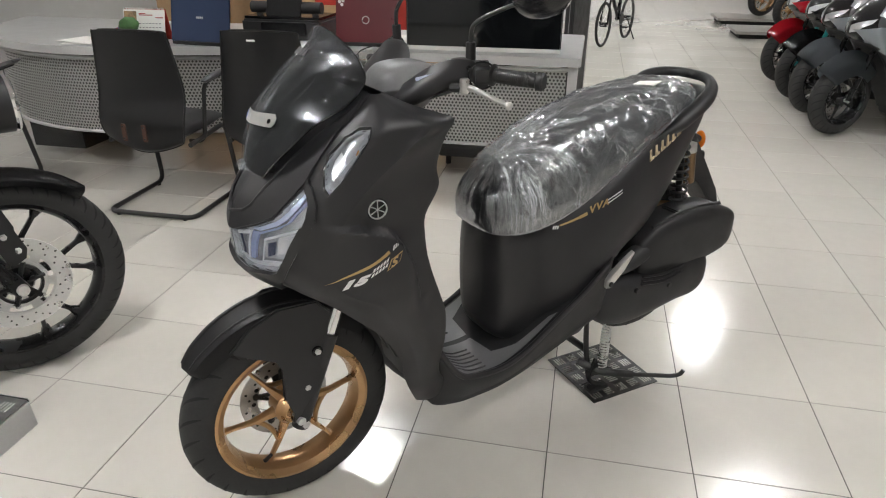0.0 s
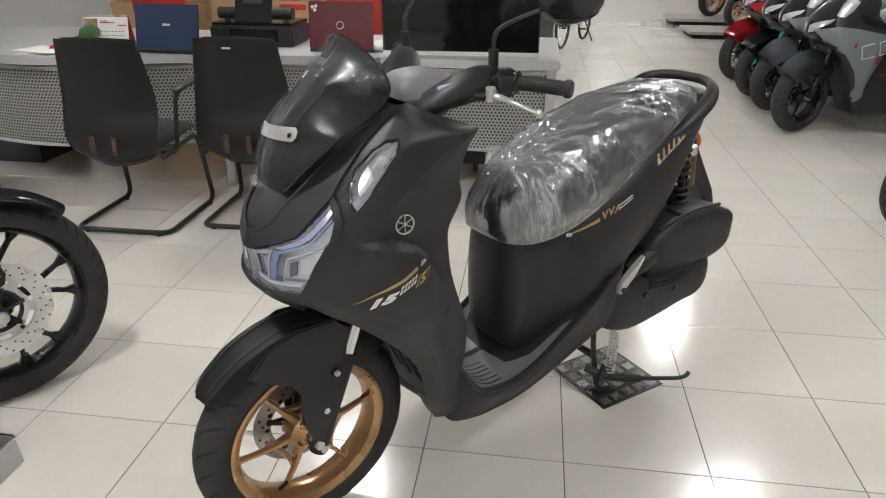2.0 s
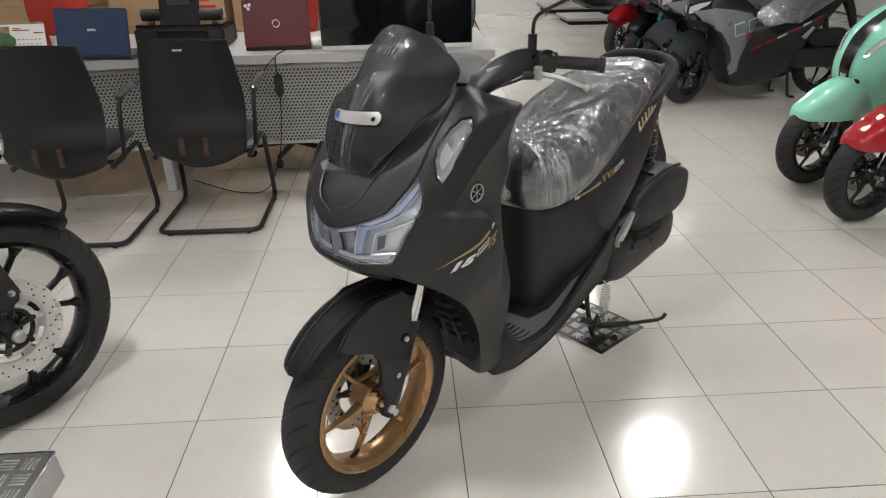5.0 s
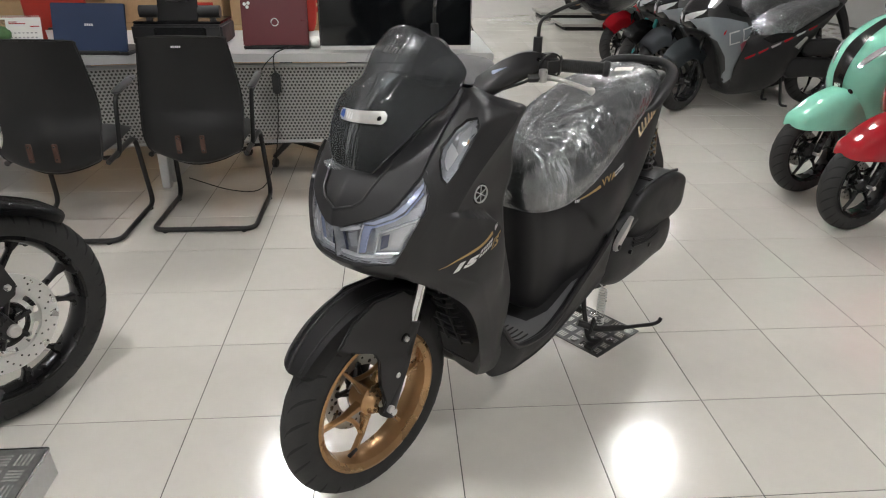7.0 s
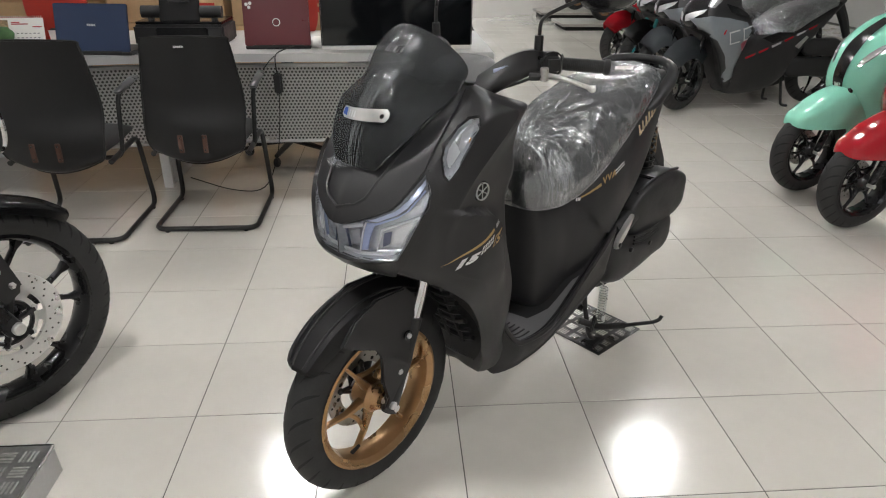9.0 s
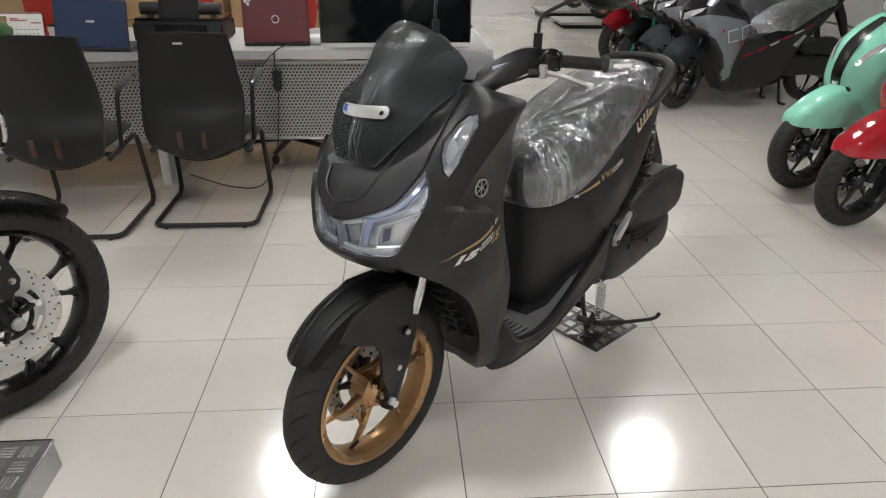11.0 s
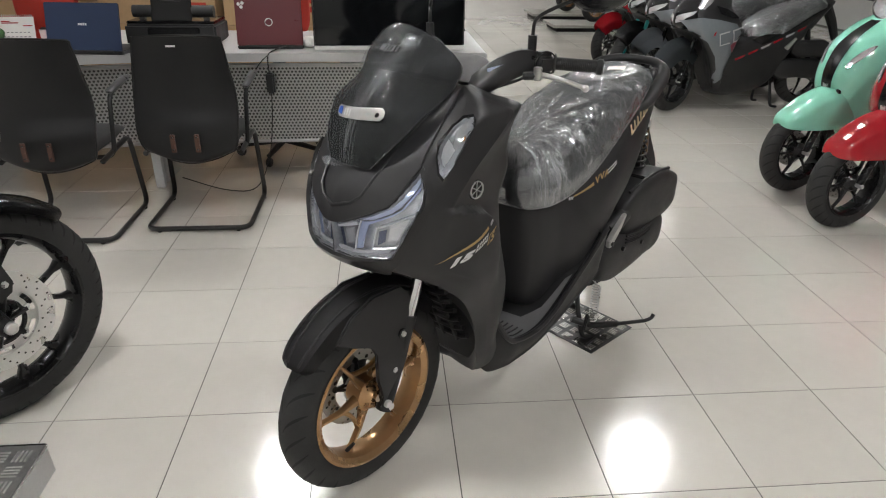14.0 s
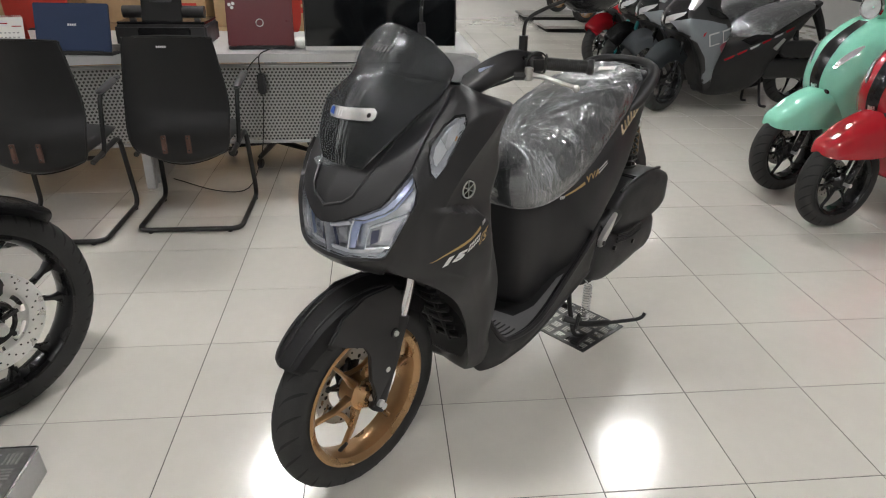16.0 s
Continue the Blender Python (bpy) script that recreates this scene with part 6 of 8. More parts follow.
    part("side_stand", bar([(-0.87, 0.12, 0.30), (-0.84, 0.13, 0.27), (-0.76, 0.125, 0.262)], 0.009, 0.02, 8), M_DARKSTEEL, top)
    pts = [(-0.955 + 0.014 * math.cos(t * 2 * math.pi * 14), 0.135 + 0.014 * math.sin(t * 2 * math.pi * 14), 0.10 + 0.14 * t) for t in [k / 140 for k in range(141)]]
    part("stand_spring", tube(pts, 0.0024, 5, smooth=False), M_STEEL, top, "steel coil spring")
    part("spring_hook", tube([(-0.955, 0.135, 0.24), (-0.95, 0.12, 0.26), (-0.94, 0.105, 0.27)], 0.003, 6), M_STEEL, top)

    # handlebar, meter and screen
    for s in (1, -1):
        cow = half_cowl(s)
        part("handlebar_cowl", cow, M_PAINT, top, "matte black handlebar cowl", 45)
        at_switch = pose(-0.415, s * 0.190, 1.072, 0, 0, -s * 30)
        sw = part("switch_box", moved(box(-0.028, 0.028, -0.026, 0.026, -0.026, 0.028, 0.014, None, 3), at_switch), M_PLASTIC, top, "black switch housing")
        part("switch_seam", moved(lathe([(0.0265, -0.002), (0.0295, -0.001), (0.0295, 0.001), (0.0265, 0.002)], 28, (0, 0.012, 0.001), closed=True), at_switch), M_GLOSSBLACK, sw)
        for k, (dx, dz) in enumerate(((0.026, 0.014), (0.027, -0.004), (0.024, -0.018))):
            part("switch_button", moved(box(dx - 0.003, dx + 0.006, -0.014, 0.004, dz - 0.005, dz + 0.005, 0.002), at_switch), M_GLOSSBLACK, sw)
        part("control_cable", tube([(-0.385, s * 0.185, 1.055), (-0.352, s * 0.168, 1.040), (-0.318, s * 0.125, 1.020), (-0.30, s * 0.09, 1.0)], 0.0035, 6), M_GRIP, top)
        g0, g1 = Vector((-0.428, s * 0.211, 1.074)), Vector((-0.477, s * 0.301, 1.071))
        gr = part("grip", tube([g0, g0.lerp(g1, 0.03), g0.lerp(g1, 0.06), g0.lerp(g1, 0.92), g1], [0.023, 0.023, 0.0148, 0.0148, 0.0148], 16, smooth=False), M_GRIP, top, "black rubber grip")
        bm = bmesh.new()
        d = (g1 - g0).normalized()
        for k in range(18):
            disc(g0.lerp(g1, 0.14 + k * 0.042), 0.0153, 0.0024, d, bm, 16)
        part("grip_rib", bm, M_GRIP, gr)
        part("bar_end", disc(g1 + d * 0.004, 0.0185, 0.016, d), M_PLASTIC, gr)
        p0 = Vector((-0.355, s * 0.216, 1.058))
        lv = part("brake_lever", tube([p0, (-0.365, s * 0.232, 1.056), (-0.362, s * 0.262, 1.055), (-0.366, s * 0.292, 1.050), (-0.385, s * 0.322, 1.039)], [0.007, 0.0062, 0.0055, 0.005, 0.005], 10), M_ALU, top, "bare aluminium brake lever")
        part("lever_ball", ball((-0.386, s * 0.324, 1.038), 0.0085), M_ALU, lv)
        part("lever_pivot", disc(p0 + Vector((0, 0, 0.002)), 0.010, 0.030, (0, 0, 1), segs=14), M_ALU, lv)
        part("lever_mount", tube([(-0.345, s * 0.185, 1.052), (-0.356, s * 0.216, 1.056)], 0.010, 8, smooth=False), M_PLASTIC, lv)
        # mirror
        ms = part("mirror", tube([(-0.407, s * 0.161, 1.085), (-0.405, s * 0.162, 1.135)], 0.0105, 14, smooth=False), M_PLASTIC, top, "black mirror on a bent stem")
        part("stem", bar([(-0.405, s * 0.162, 1.13), (-0.405, s * 0.163, 1.165), (-0.418, s * 0.172, 1.180), (-0.455, s * 0.203, 1.202), (-0.478, s * 0.235, 1.216)], 0.0045, 0.02, 10), M_DARKSTEEL, ms)
        sh = [[Vector((-0.480 + yy, s * 0.292 + 0.078 * f * math.cos(a), 1.237 + 0.048 * f * math.sin(a) + 0.012 * math.cos(a))) for a in [2 * math.pi * k / 24 for k in range(24)]] for yy, f in ((0.035, 0.35), (0.028, 0.75), (0.010, 0.98), (-0.004, 1.0), (-0.008, 0.97))]
        part("shell", rings(sh), M_GLOSSBLACK, ms, "", 50)
        part("mirror_glass", moved(disc((0, 0, 0), 1.0, 0.02, (1, 0, 0), segs=32), pose(-0.4885, s * 0.292, 1.237) @ Matrix.Diagonal((0.05, 0.073, 0.042, 1))), M_CHROME, ms)
    part("position_lamp", moved(box(-0.024, 0.024, -0.003, 0.003, -0.0045, 0.0045, 0.0015), pose(-0.318, 0.128, 1.066, 0, 14, -42)), M_DRL, top, "small blue-white position lamp")
    # meter pod and visor
    st = []
    for x, a, b, w in [(-0.245, 1.005, 1.035, 0.03), (-0.26, 0.99, 1.060, 0.06), (-0.29, 0.98, 1.076, 0.080), (-0.34, 0.98, 1.080, 0.084), (-0.38, 1.0, 1.076, 0.074), (-0.395, 1.02, 1.06, 0.05)]:
        st.append([(x, 0, b), (x, w * 0.6, b - 0.004), (x, w * 0.95, b - (b - a) * 0.35), (x, w, (a + b) / 2), (x, w * 0.7, a), (x, 0, a)])
    part("meter_pod", half_loft(st, 4), M_GREYPLASTIC, top, "dark grey meter pod", 45)
    part("steering_stem", tube([(-0.22, 0, 0.93), (-0.31, 0, 1.02)], 0.04, 14, smooth=False), M_PLASTIC, top)
    outer, inner = screen_sheet(0.0), screen_sheet(-0.003)
    outer.verts.index_update()
    skin = [[v.co.copy() for v in b.verts] for b in (outer, inner)]
    faces = [[v.index for v in f.verts] for f in outer.faces]
    for b in (outer, inner):
        b.free()
    bm = bmesh.new()
    for side, pts in enumerate(skin):
        vs = [bm.verts.new(p) for p in pts]
        for f in faces:
            bm.faces.new([vs[q] for q in (f if side == 0 else f[::-1])])
    ws = part("windscreen", bm, M_SMOKE, top, "smoked windscreen", 60)
    ground_uv(part("screen_film", screen_sheet(0.006, 0.0013), M_SCREENWRAP, ws, "clear plastic film over the windscreen", 180), lambda c: c.y / (0.45 + (c.z - 0.86) * 1.6), lambda c: c.z)
    part("screen_edge", tube(SCREEN_EDGE, 0.0022, 6, 3), M_GLOSSBLACK, ws)
    st2 = screen_sheet(0.008)
    st2.normal_update()
    stree = tree_of(st2)
    st2.free()
    cl = part("screen_strap", draped([(0.074, 1.008), (0.076, 0.998), (0.070, 0.990), (-0.038, 0.985), (-0.048, 0.990), (-0.050, 1.0), (-0.044, 1.007), (0.066, 1.014)], stree, "x-", 0.003, 0.4, thick=0.0015), M_ALU, ws, "pale perforated strap")
    part("strap_mark", draped([(-0.045, 0.992), (-0.027, 0.990), (-0.029, 1.005), (-0.041, 1.004)], stree, "x-", 0.0045, 0.4), M_BLUE, cl)
    for k in range(3):
        part("strap_print", draped([(-0.020 + k * 0.008, 0.991), (-0.016 + k * 0.008, 0.991), (-0.016 + k * 0.008, 1.004), (-0.020 + k * 0.008, 1.004)], stree, "x-", 0.0045, 0.4), M_STICKWHITE, cl)
    for y in (0.042, 0.062):
        part("strap_hole", draped([(y + 0.0045 * math.cos(a), 1.0 + 0.0045 * math.sin(a)) for a in [k * math.pi / 5 for k in range(10)]], stree, "x-", 0.0045, 0.4), M_GLOSSBLACK if y > 0.05 else M_STEEL, cl)
    bm = bmesh.new()
    for k in range(6):
        prism([(-0.026 + k * 0.0090, 1.114), (-0.0198 + k * 0.0090, 1.114), (-0.0198 + k * 0.0090, 1.126), (-0.026 + k * 0.0090, 1.126)], 0, 0.0005, axis="z", bm=bm)
    for v in bm.verts:
        v.co = Vector((0.4, v.co.x, v.co.y))
    part("maker_mark", lay(bm, stree, Vector((-1, 0, 0)), 0.0008), M_FAINT, ws, "pale maker's mark as plain bars", flat=True)
    for s in (-1, 1):
        part("screen_screw", ball((0.012, s * 0.058, 0.905), 0.011, seg=10), M_DARKSTEEL, ws)
    # gathered film at the screen's foot
    bm = bmesh.new()
    ball((0.030, -0.055, 0.882), (0.02, 0.035, 0.008), bm, 20)
    for v in bm.verts:
        v.co += Vector((0, 0, 0.008 * noise.noise(v.co * 90)))
    part("film_gather", bm, M_SCREENWRAP, ws, "", 180)
    return top


M_MATGREY = mat("grey_mat_rubber", (0.17, 0.17, 0.175), 0.45, 0, 0.08, 20, 0.08, 500)
M_FAINT = mat("faint_grey_print", (0.075, 0.075, 0.08), 0.5, 0, 0.05, 20)
M_SATIN = mat("satin_black", (0.014, 0.014, 0.015), 0.36, 0, 0.05, 6, 0, 60, 0.04)
M_AMBERCLEAR = mat("amber_bulb", (0.45, 0.20, 0.05), 0.2, 0.3, 0.3, 60)
M_GOLDCHROME = mat("pale_gold_chrome", (0.78, 0.64, 0.44), 0.25, 0.45, 0.04, 20)
M_RESERVOIR = mat("bronze_reservoir", (0.20, 0.13, 0.07), 0.35, 0.8, 0.05, 20)

# windscreen rows: height, centre x, edge x, half width
SCREEN_ROWS = [(0.889, 0.040, 0.030, 0.062), (0.925, 0.036, 0.012, 0.092), (0.957, 0.028, -0.014, 0.115), (0.999, 0.010, -0.055, 0.137), (1.020, -0.002, -0.098, 0.145), (1.040, -0.018, -0.136, 0.145), (1.065, -0.042, -0.162, 0.144),
               (1.085, -0.065, -0.168, 0.146), (1.104, -0.088, -0.168, 0.131), (1.120, -0.106, -0.167, 0.108), (1.138, -0.124, -0.159, 0.083), (1.154, -0.137, -0.149, 0.052), (1.163, -0.143, -0.144, 0.022)]


def screen_sheet(off, wrinkle=0.0):
    rows = []
    for z, xc, xe, w in SCREEN_ROWS:
        zz = z
        rows.append([Vector((xc + (xe - xc) * abs(u) ** 1.75, u * w, zz)) for u in [-1 + k / 8 for k in range(17)]])
    cols = [spline([r[i] for r in rows], 4) for i in range(17)]
    sec = [[c[k] for c in cols] for k in range(len(cols[0]))]
    if wrinkle:
        sec = [spline(s, 6) for s in sec]
        for s in sec:
            for v in s:
                # fine folds that fan up from the gathered foot on the right half; the left half lies smooth but for its rim
                k = (v.y + 0.03) / (0.30 + (v.z - 0.86) * 1.3)
                f = max(0, 1 - abs(noise.noise(Vector((k * 20, 3, v.z * 1.5)))) * 2.6) ** 3 + 0.6 * max(0, 1 - abs(noise.noise(Vector((k * 44, 8, v.z * 2.2)))) * 2.6) ** 3
                f *= 1.0 if v.y < 0.0 else max(0.15, 1 - v.y * 16) if v.y < 0.09 else min(1, (v.y - 0.085) * 22)
                # one sharp fold slants over the smooth half to the rim
                dl = (v.y - 0.045) - (v.z - 1.02) * 0.9
                f += 1.6 * max(0, 1 - abs(dl) / 0.006) * min(1, max(0, (v.z - 0.985) / 0.02)) if v.y > 0.02 else 0
                v.x += wrinkle * f
    bm = rings(sec, closed=False)
    bm.normal_update()
    if sum(f.normal.x * f.calc_area() for f in bm.faces) < 0:
        bmesh.ops.reverse_faces(bm, faces=bm.faces[:])
        bm.normal_update()
    for v, n in [(v, v.normal.copy()) for v in bm.verts]:
        v.co += n * off
    return bm




SCREEN_EDGE = [(xe, -w, z) for z, xc, xe, w in SCREEN_ROWS] + [(-0.142, 0, 1.165)] + [(xe, w, z) for z, xc, xe, w in SCREEN_ROWS[::-1]]


def half_cowl(s):
    """The cowl from the meter out to the grip."""
    secs = []
    for x, y, z, rx, rz, n in [(-0.290, 0.03, 1.000, 0.052, 0.018, 0), (-0.310, 0.07, 1.022, 0.060, 0.028, 0), (-0.344, 0.11, 1.052, 0.058, 0.033, 0), (-0.378, 0.142, 1.074, 0.046, 0.029, 0), (-0.402, 0.167, 1.082, 0.030, 0.020, 0), (-0.412, 0.176, 1.084, 0.016, 0.010, 0)]:
        d = Vector((-0.45, 1.0, 0)).normalized()
        f = Vector((1.0, 0.45, 0)).normalized()
        ring = []
        for k in range(20):
            a = 2 * math.pi * k / 20
            p = Vector((x, y, z)) + f * rx * math.cos(a) + Vector((0, 0, rz * math.sin(a) - (0.02 if math.cos(a) > 0.4 else 0) * math.cos(a)))
            ring.append(Vector((p.x, s * p.y, p.z)))
        secs.append(ring)
    cols = [spline([q[i] for q in secs], 4) for i in range(20)]
    return rings([[c[k] for c in cols] for k in range(len(cols[0]))])


scooter()


def tread_plate_mat():
    """Aluminium tread plate: bright bars in a basket pattern."""
    return mat("tread_plate", (0.50, 0.49, 0.46), 0.3, 0.95, 0.12, 14, 0.05, 300)


M_TREADPLATE = tread_plate_mat()
M_TREADDARK = mat("tread_plate_dark", (0.11, 0.11, 0.11), 0.42, 0.9, 0.2, 14)


def tread_bars(w, d, pitch=0.034):
    """Raised five-bar groups over a plate w by d, centred on the origin."""
    bm = bmesh.new()
    nx, ny = int(w / pitch), int(d / pitch)
    for i in range(nx):
        for j in range(ny):
            cx, cy = -w / 2 + (i + 0.5) * w / nx, -d / 2 + (j + 0.5) * d / ny
            turn = (i + j) % 2
            for k in range(4):
                o = (k - 1.5) * pitch * 0.21
                l, h = pitch * 0.40, pitch * 0.058
                if turn:
                    x0, x1, y0, y1 = cx - l, cx + l, cy + o - h, cy + o + h
                else:
                    x0, x1, y0, y1 = cx + o - h, cx + o + h, cy - l, cy + l
                v = [bm.verts.new(p) for p in ((x0, y0, 0), (x1, y0, 0), (x1, y1, 0), (x0, y1, 0))]
                e = h * 0.75
                t = [bm.verts.new(p) for p in ((x0 + e, y0 + e, 0.0024), (x1 - e, y0 + e, 0.0024), (x1 - e, y1 - e, 0.0024), (x0 + e, y1 - e, 0.0024))]
                bm.faces.new(t)
                for q in range(4):
                    bm.faces.new((v[q], v[(q + 1) % 4], t[(q + 1) % 4], t[q]))
    return bm


pl = base("stand_plate", pose(1.353, 0.43, 0, 0, 0, 38), "checkered aluminium plate on the floor under the stand", "floor plate")
part("plate", box(-0.13, 0.13, -0.13, 0.13, 0.0, 0.004, 0.001), M_TREADDARK, pl)
part("tread_pattern", moved(tread_bars(0.25, 0.25, 0.042), pose(0, 0, 0.004)), M_TREADPLATE, pl, flat=True)

# ---- the motorcycle beside the desk ----
M_BLACKRIM = mat("black_rim", (0.014, 0.014, 0.015), 0.28, 0.3, 0.05, 14)


def fender_arc(parent, centre, degs, rr, hw, drop, material, label, crown=0.22):
    c = Vector(centre)
    S = []
    n = len(degs)
    for k, dg in enumerate(degs):
        a = radians(dg)
        rad = Vector((math.cos(a), 0, math.sin(a)))
        f = 0.55 if k == 0 else (0.85 if k == 1 else 1.0)
        S.append([c + rad * (rr + q * drop) + Vector((0, u * hw * f, 0)) for u, q in ((-1, -1.0), (-0.97, -0.5), (-0.86, -0.15), (-0.55, 0.05), (0, crown), (0.55, 0.05), (0.86, -0.15), (0.97, -0.5), (1, -1.0))])
    cols = [spline([s[i] for s in S], 5) for i in range(9)]
    cols2 = [[c_[k] for c_ in cols] for k in range(len(cols[0]))]
    bm = rings([spline(r, 2) for r in cols2], closed=False)
    bmesh.ops.solidify(bm, geom=bm.faces[:], thickness=0.003)
    return part("front_fender", bm, material, parent, label, 50)


def motorcycle():
    top = base("motorcycle", pose(-0.530, 0.072, 0, 0, 0, 52.3) @ Matrix.Scale(1.13, 4), "black motorcycle with black cast wheel and steel brake disc", "motorcycle")
    c = (0, 0, 0.292)
    r, w = 0.292, 0.085
    wh = part("front_wheel", lathe([(r * 0.76, -w * 0.36), (r * 0.775, -w * 0.42), (r * 0.745, -w * 0.45), (r * 0.72, -w * 0.36), (r * 0.70, -w * 0.15), (r * 0.695, 0), (r * 0.70, w * 0.15),
                                    (r * 0.72, w * 0.36), (r * 0.745, w * 0.45), (r * 0.775, w * 0.42), (r * 0.76, w * 0.36), (r * 0.73, w * 0.1), (r * 0.73, -w * 0.1)], 80, c, closed=True), M_BLACKRIM, top, "black cast front wheel", 30)
    tyre(r, w, wh, c, 46, -1)
    C = Vector(c)
    bm = bmesh.new()
    for k in range(5):
        a = 2 * math.pi * k / 5 + 0.1
        for d in (-1, 1):
            p0 = C + Vector((0.04 * math.cos(a), 0, 0.04 * math.sin(a)))
            p1 = C + Vector((0.105 * math.cos(a + d * 0.08), 0, 0.105 * math.sin(a + d * 0.08)))
            p2 = C + Vector((r * 0.705 * math.cos(a + d * 0.26), 0, r * 0.705 * math.sin(a + d * 0.26)))
            secs = []
            for p, ww, hh in ((p0, 0.012, 0.014), (p1, 0.0065, 0.012), (p1.lerp(p2, 0.75), 0.006, 0.011), (p2, 0.016, 0.014)):
                rad = (p - C).normalized()
                tan = Vector((-rad.z, 0, rad.x))
                secs.append([p + tan * ww * x + Vector((0, hh * y, 0)) for x, y in ((-1, -0.6), (-0.6, -1), (0.6, -1), (1, -0.6), (1, 0.6), (0.6, 1), (-0.6, 1), (-1, 0.6))])
            rings(secs, bm=bm)
    part("spokes", bm, M_BLACKRIM, wh)
    part("hub", lathe([(0.012, -0.05), (0.035, -0.048), (0.045, -0.03), (0.045, 0.03), (0.012, 0.05)], 32, c), M_BLACKRIM, wh)
    y = -0.052
    dr = 0.134
    dk = part("brake_disc", lathe([(dr * 0.68, y - 0.002), (dr, y - 0.002), (dr, y + 0.002), (dr * 0.68, y + 0.002)], 72, c, closed=True), M_STEELBRIGHT, wh, "bright drilled steel brake disc", 30)
    # pierced web between the disc and its bolts
    bm = bmesh.new()
    radii = [dr * q for q in (0.50, 0.55, 0.64, 0.69)]
    grid = [[bm.verts.new(C + Vector((q * math.cos(2 * math.pi * k / 72), y, q * math.sin(2 * math.pi * k / 72)))) for q in radii] for k in range(72)]
    for k in range(72):
        for q in range(3):
            if q == 1 and k % 12 < 8:
                continue
            n = (k + 1) % 72
            bm.faces.new((grid[k][q], grid[k][q + 1], grid[n][q + 1], grid[n][q]))
    bmesh.ops.solidify(bm, geom=bm.faces[:], thickness=0.003)
    part("disc_web", bm, M_STEELBRIGHT, dk)
    part("inner_ring", lathe([(dr * 0.46, y - 0.002), (dr * 0.51, y - 0.002), (dr * 0.51, y + 0.002), (dr * 0.46, y + 0.002)], 48, c, closed=True), M_STEELBRIGHT, dk)
    bm = bmesh.new()
    for k in range(54):
        a = 2 * math.pi * k / 54
        rr = dr * (0.76, 0.85, 0.94)[k % 3]
        disc(C + Vector((rr * math.cos(a), y, rr * math.sin(a))), 0.0031, 0.0046, (0, 1, 0), bm, 8)
    part("drilled_hole", bm, M_TREAD, dk)
    for k in range(6):
        a = 2 * math.pi * k / 6
        part("carrier_arm", tube([C + Vector((0.0, y - 0.006, 0.0)), C + Vector((0.066 * math.cos(a + 0.2), y - 0.004, 0.066 * math.sin(a + 0.2)))], 0.008, 6, smooth=False), M_BLACKRIM, wh)
    part("disc_carrier", lathe([(0.052, y - 0.008), (0.060, y - 0.008), (0.060, y + 0.003), (0.052, y + 0.003)], 40, c, None, True), M_BLACKRIM, wh)
    part("axle_nut", disc(C + Vector((0, y - 0.05, 0)), 0.016, 0.02, (0, 1, 0), segs=20), M_ALU, wh)
    for k in range(6):
        a = 2 * math.pi * k / 6 + 0.25
        part("disc_bolt", disc(C + Vector((0.068 * math.cos(a), y - 0.004, 0.068 * math.sin(a))), 0.008, 0.008, (0, 1, 0), segs=12), M_STEEL, dk)
    a = -1.35
    part("valve", tube([C + Vector((r * 0.70 * math.cos(a), 0, r * 0.70 * math.sin(a))), C + Vector((r * 0.60 * math.cos(a), -0.01, r * 0.60 * math.sin(a)))], [0.006, 0.005], 8, smooth=False), M_PLASTIC, wh)
    part("axle", disc(C + Vector((0, -0.005, 0)), 0.010, 0.19, (0, 1, 0)), M_ALU, wh)
    for s in (-1, 1):
        part("fork_slider", tube([(0.0, s * 0.078, 0.280), (-0.105, s * 0.078, 0.50)], 0.023, 16, smooth=False), M_BLACKRIM, top)
        part("fork_tube", tube([(-0.085, s * 0.078, 0.46), (-0.23, s * 0.078, 0.85)], 0.0165, 16, smooth=False), M_CHROME, top, "chrome fork tube")
        br = part("fender_bracket", prism([(-0.07, 0.57), (-0.012, 0.56), (0.010, 0.50), (0.024, 0.45), (0.038, 0.405), (0.030, 0.378), (0.0, 0.362), (-0.014, 0.368), (-0.03, 0.42), (-0.05, 0.48)], s * 0.086, s * 0.096, 0.003), M_PLASTIC, top, "black fender bracket")
        for x, z in ((-0.008, 0.452), (0.016, 0.406), (-0.04, 0.54)):
            part("bolt", disc((x, s * 0.099, z), 0.009, 0.008, (0, 1, 0), segs=6), M_STEEL, br)
        part("bracket_stay", tube([(-0.02, s * 0.090, 0.37), (-0.02, s * 0.070, 0.34)], 0.010, 8, smooth=False), M_PLASTIC, br)
    fender_arc(top, c, [44, 50, 62, 80, 100, 125, 150], 0.312, 0.058, 0.03, M_GLOSSBLACK, "gloss black front mudguard", 0.25)
    part("brake_caliper", box(-0.10, -0.045, -0.085, -0.045, 0.33, 0.44, 0.01), M_GREYPLASTIC, top)
    part("brake_hose", tube([(-0.06, -0.085, 0.43), (-0.02, -0.10, 0.52), (-0.09, -0.10, 0.62), (-0.16, -0.08, 0.78)], 0.005, 8), M_PLASTIC, top)
    S = [[Vector((x, rr * math.cos(a), 0.775 + rr * math.sin(a))) for a in [2 * math.pi * k / 32 for k in range(32)]] for x, rr in ((-0.06, 0.025), (-0.04, 0.056), (0.0, 0.070), (0.07, 0.074), (0.098, 0.074))]
    hd = part("headlamp", rings(S), M_PLASTIC, top, "round headlamp in a black shell", 50)
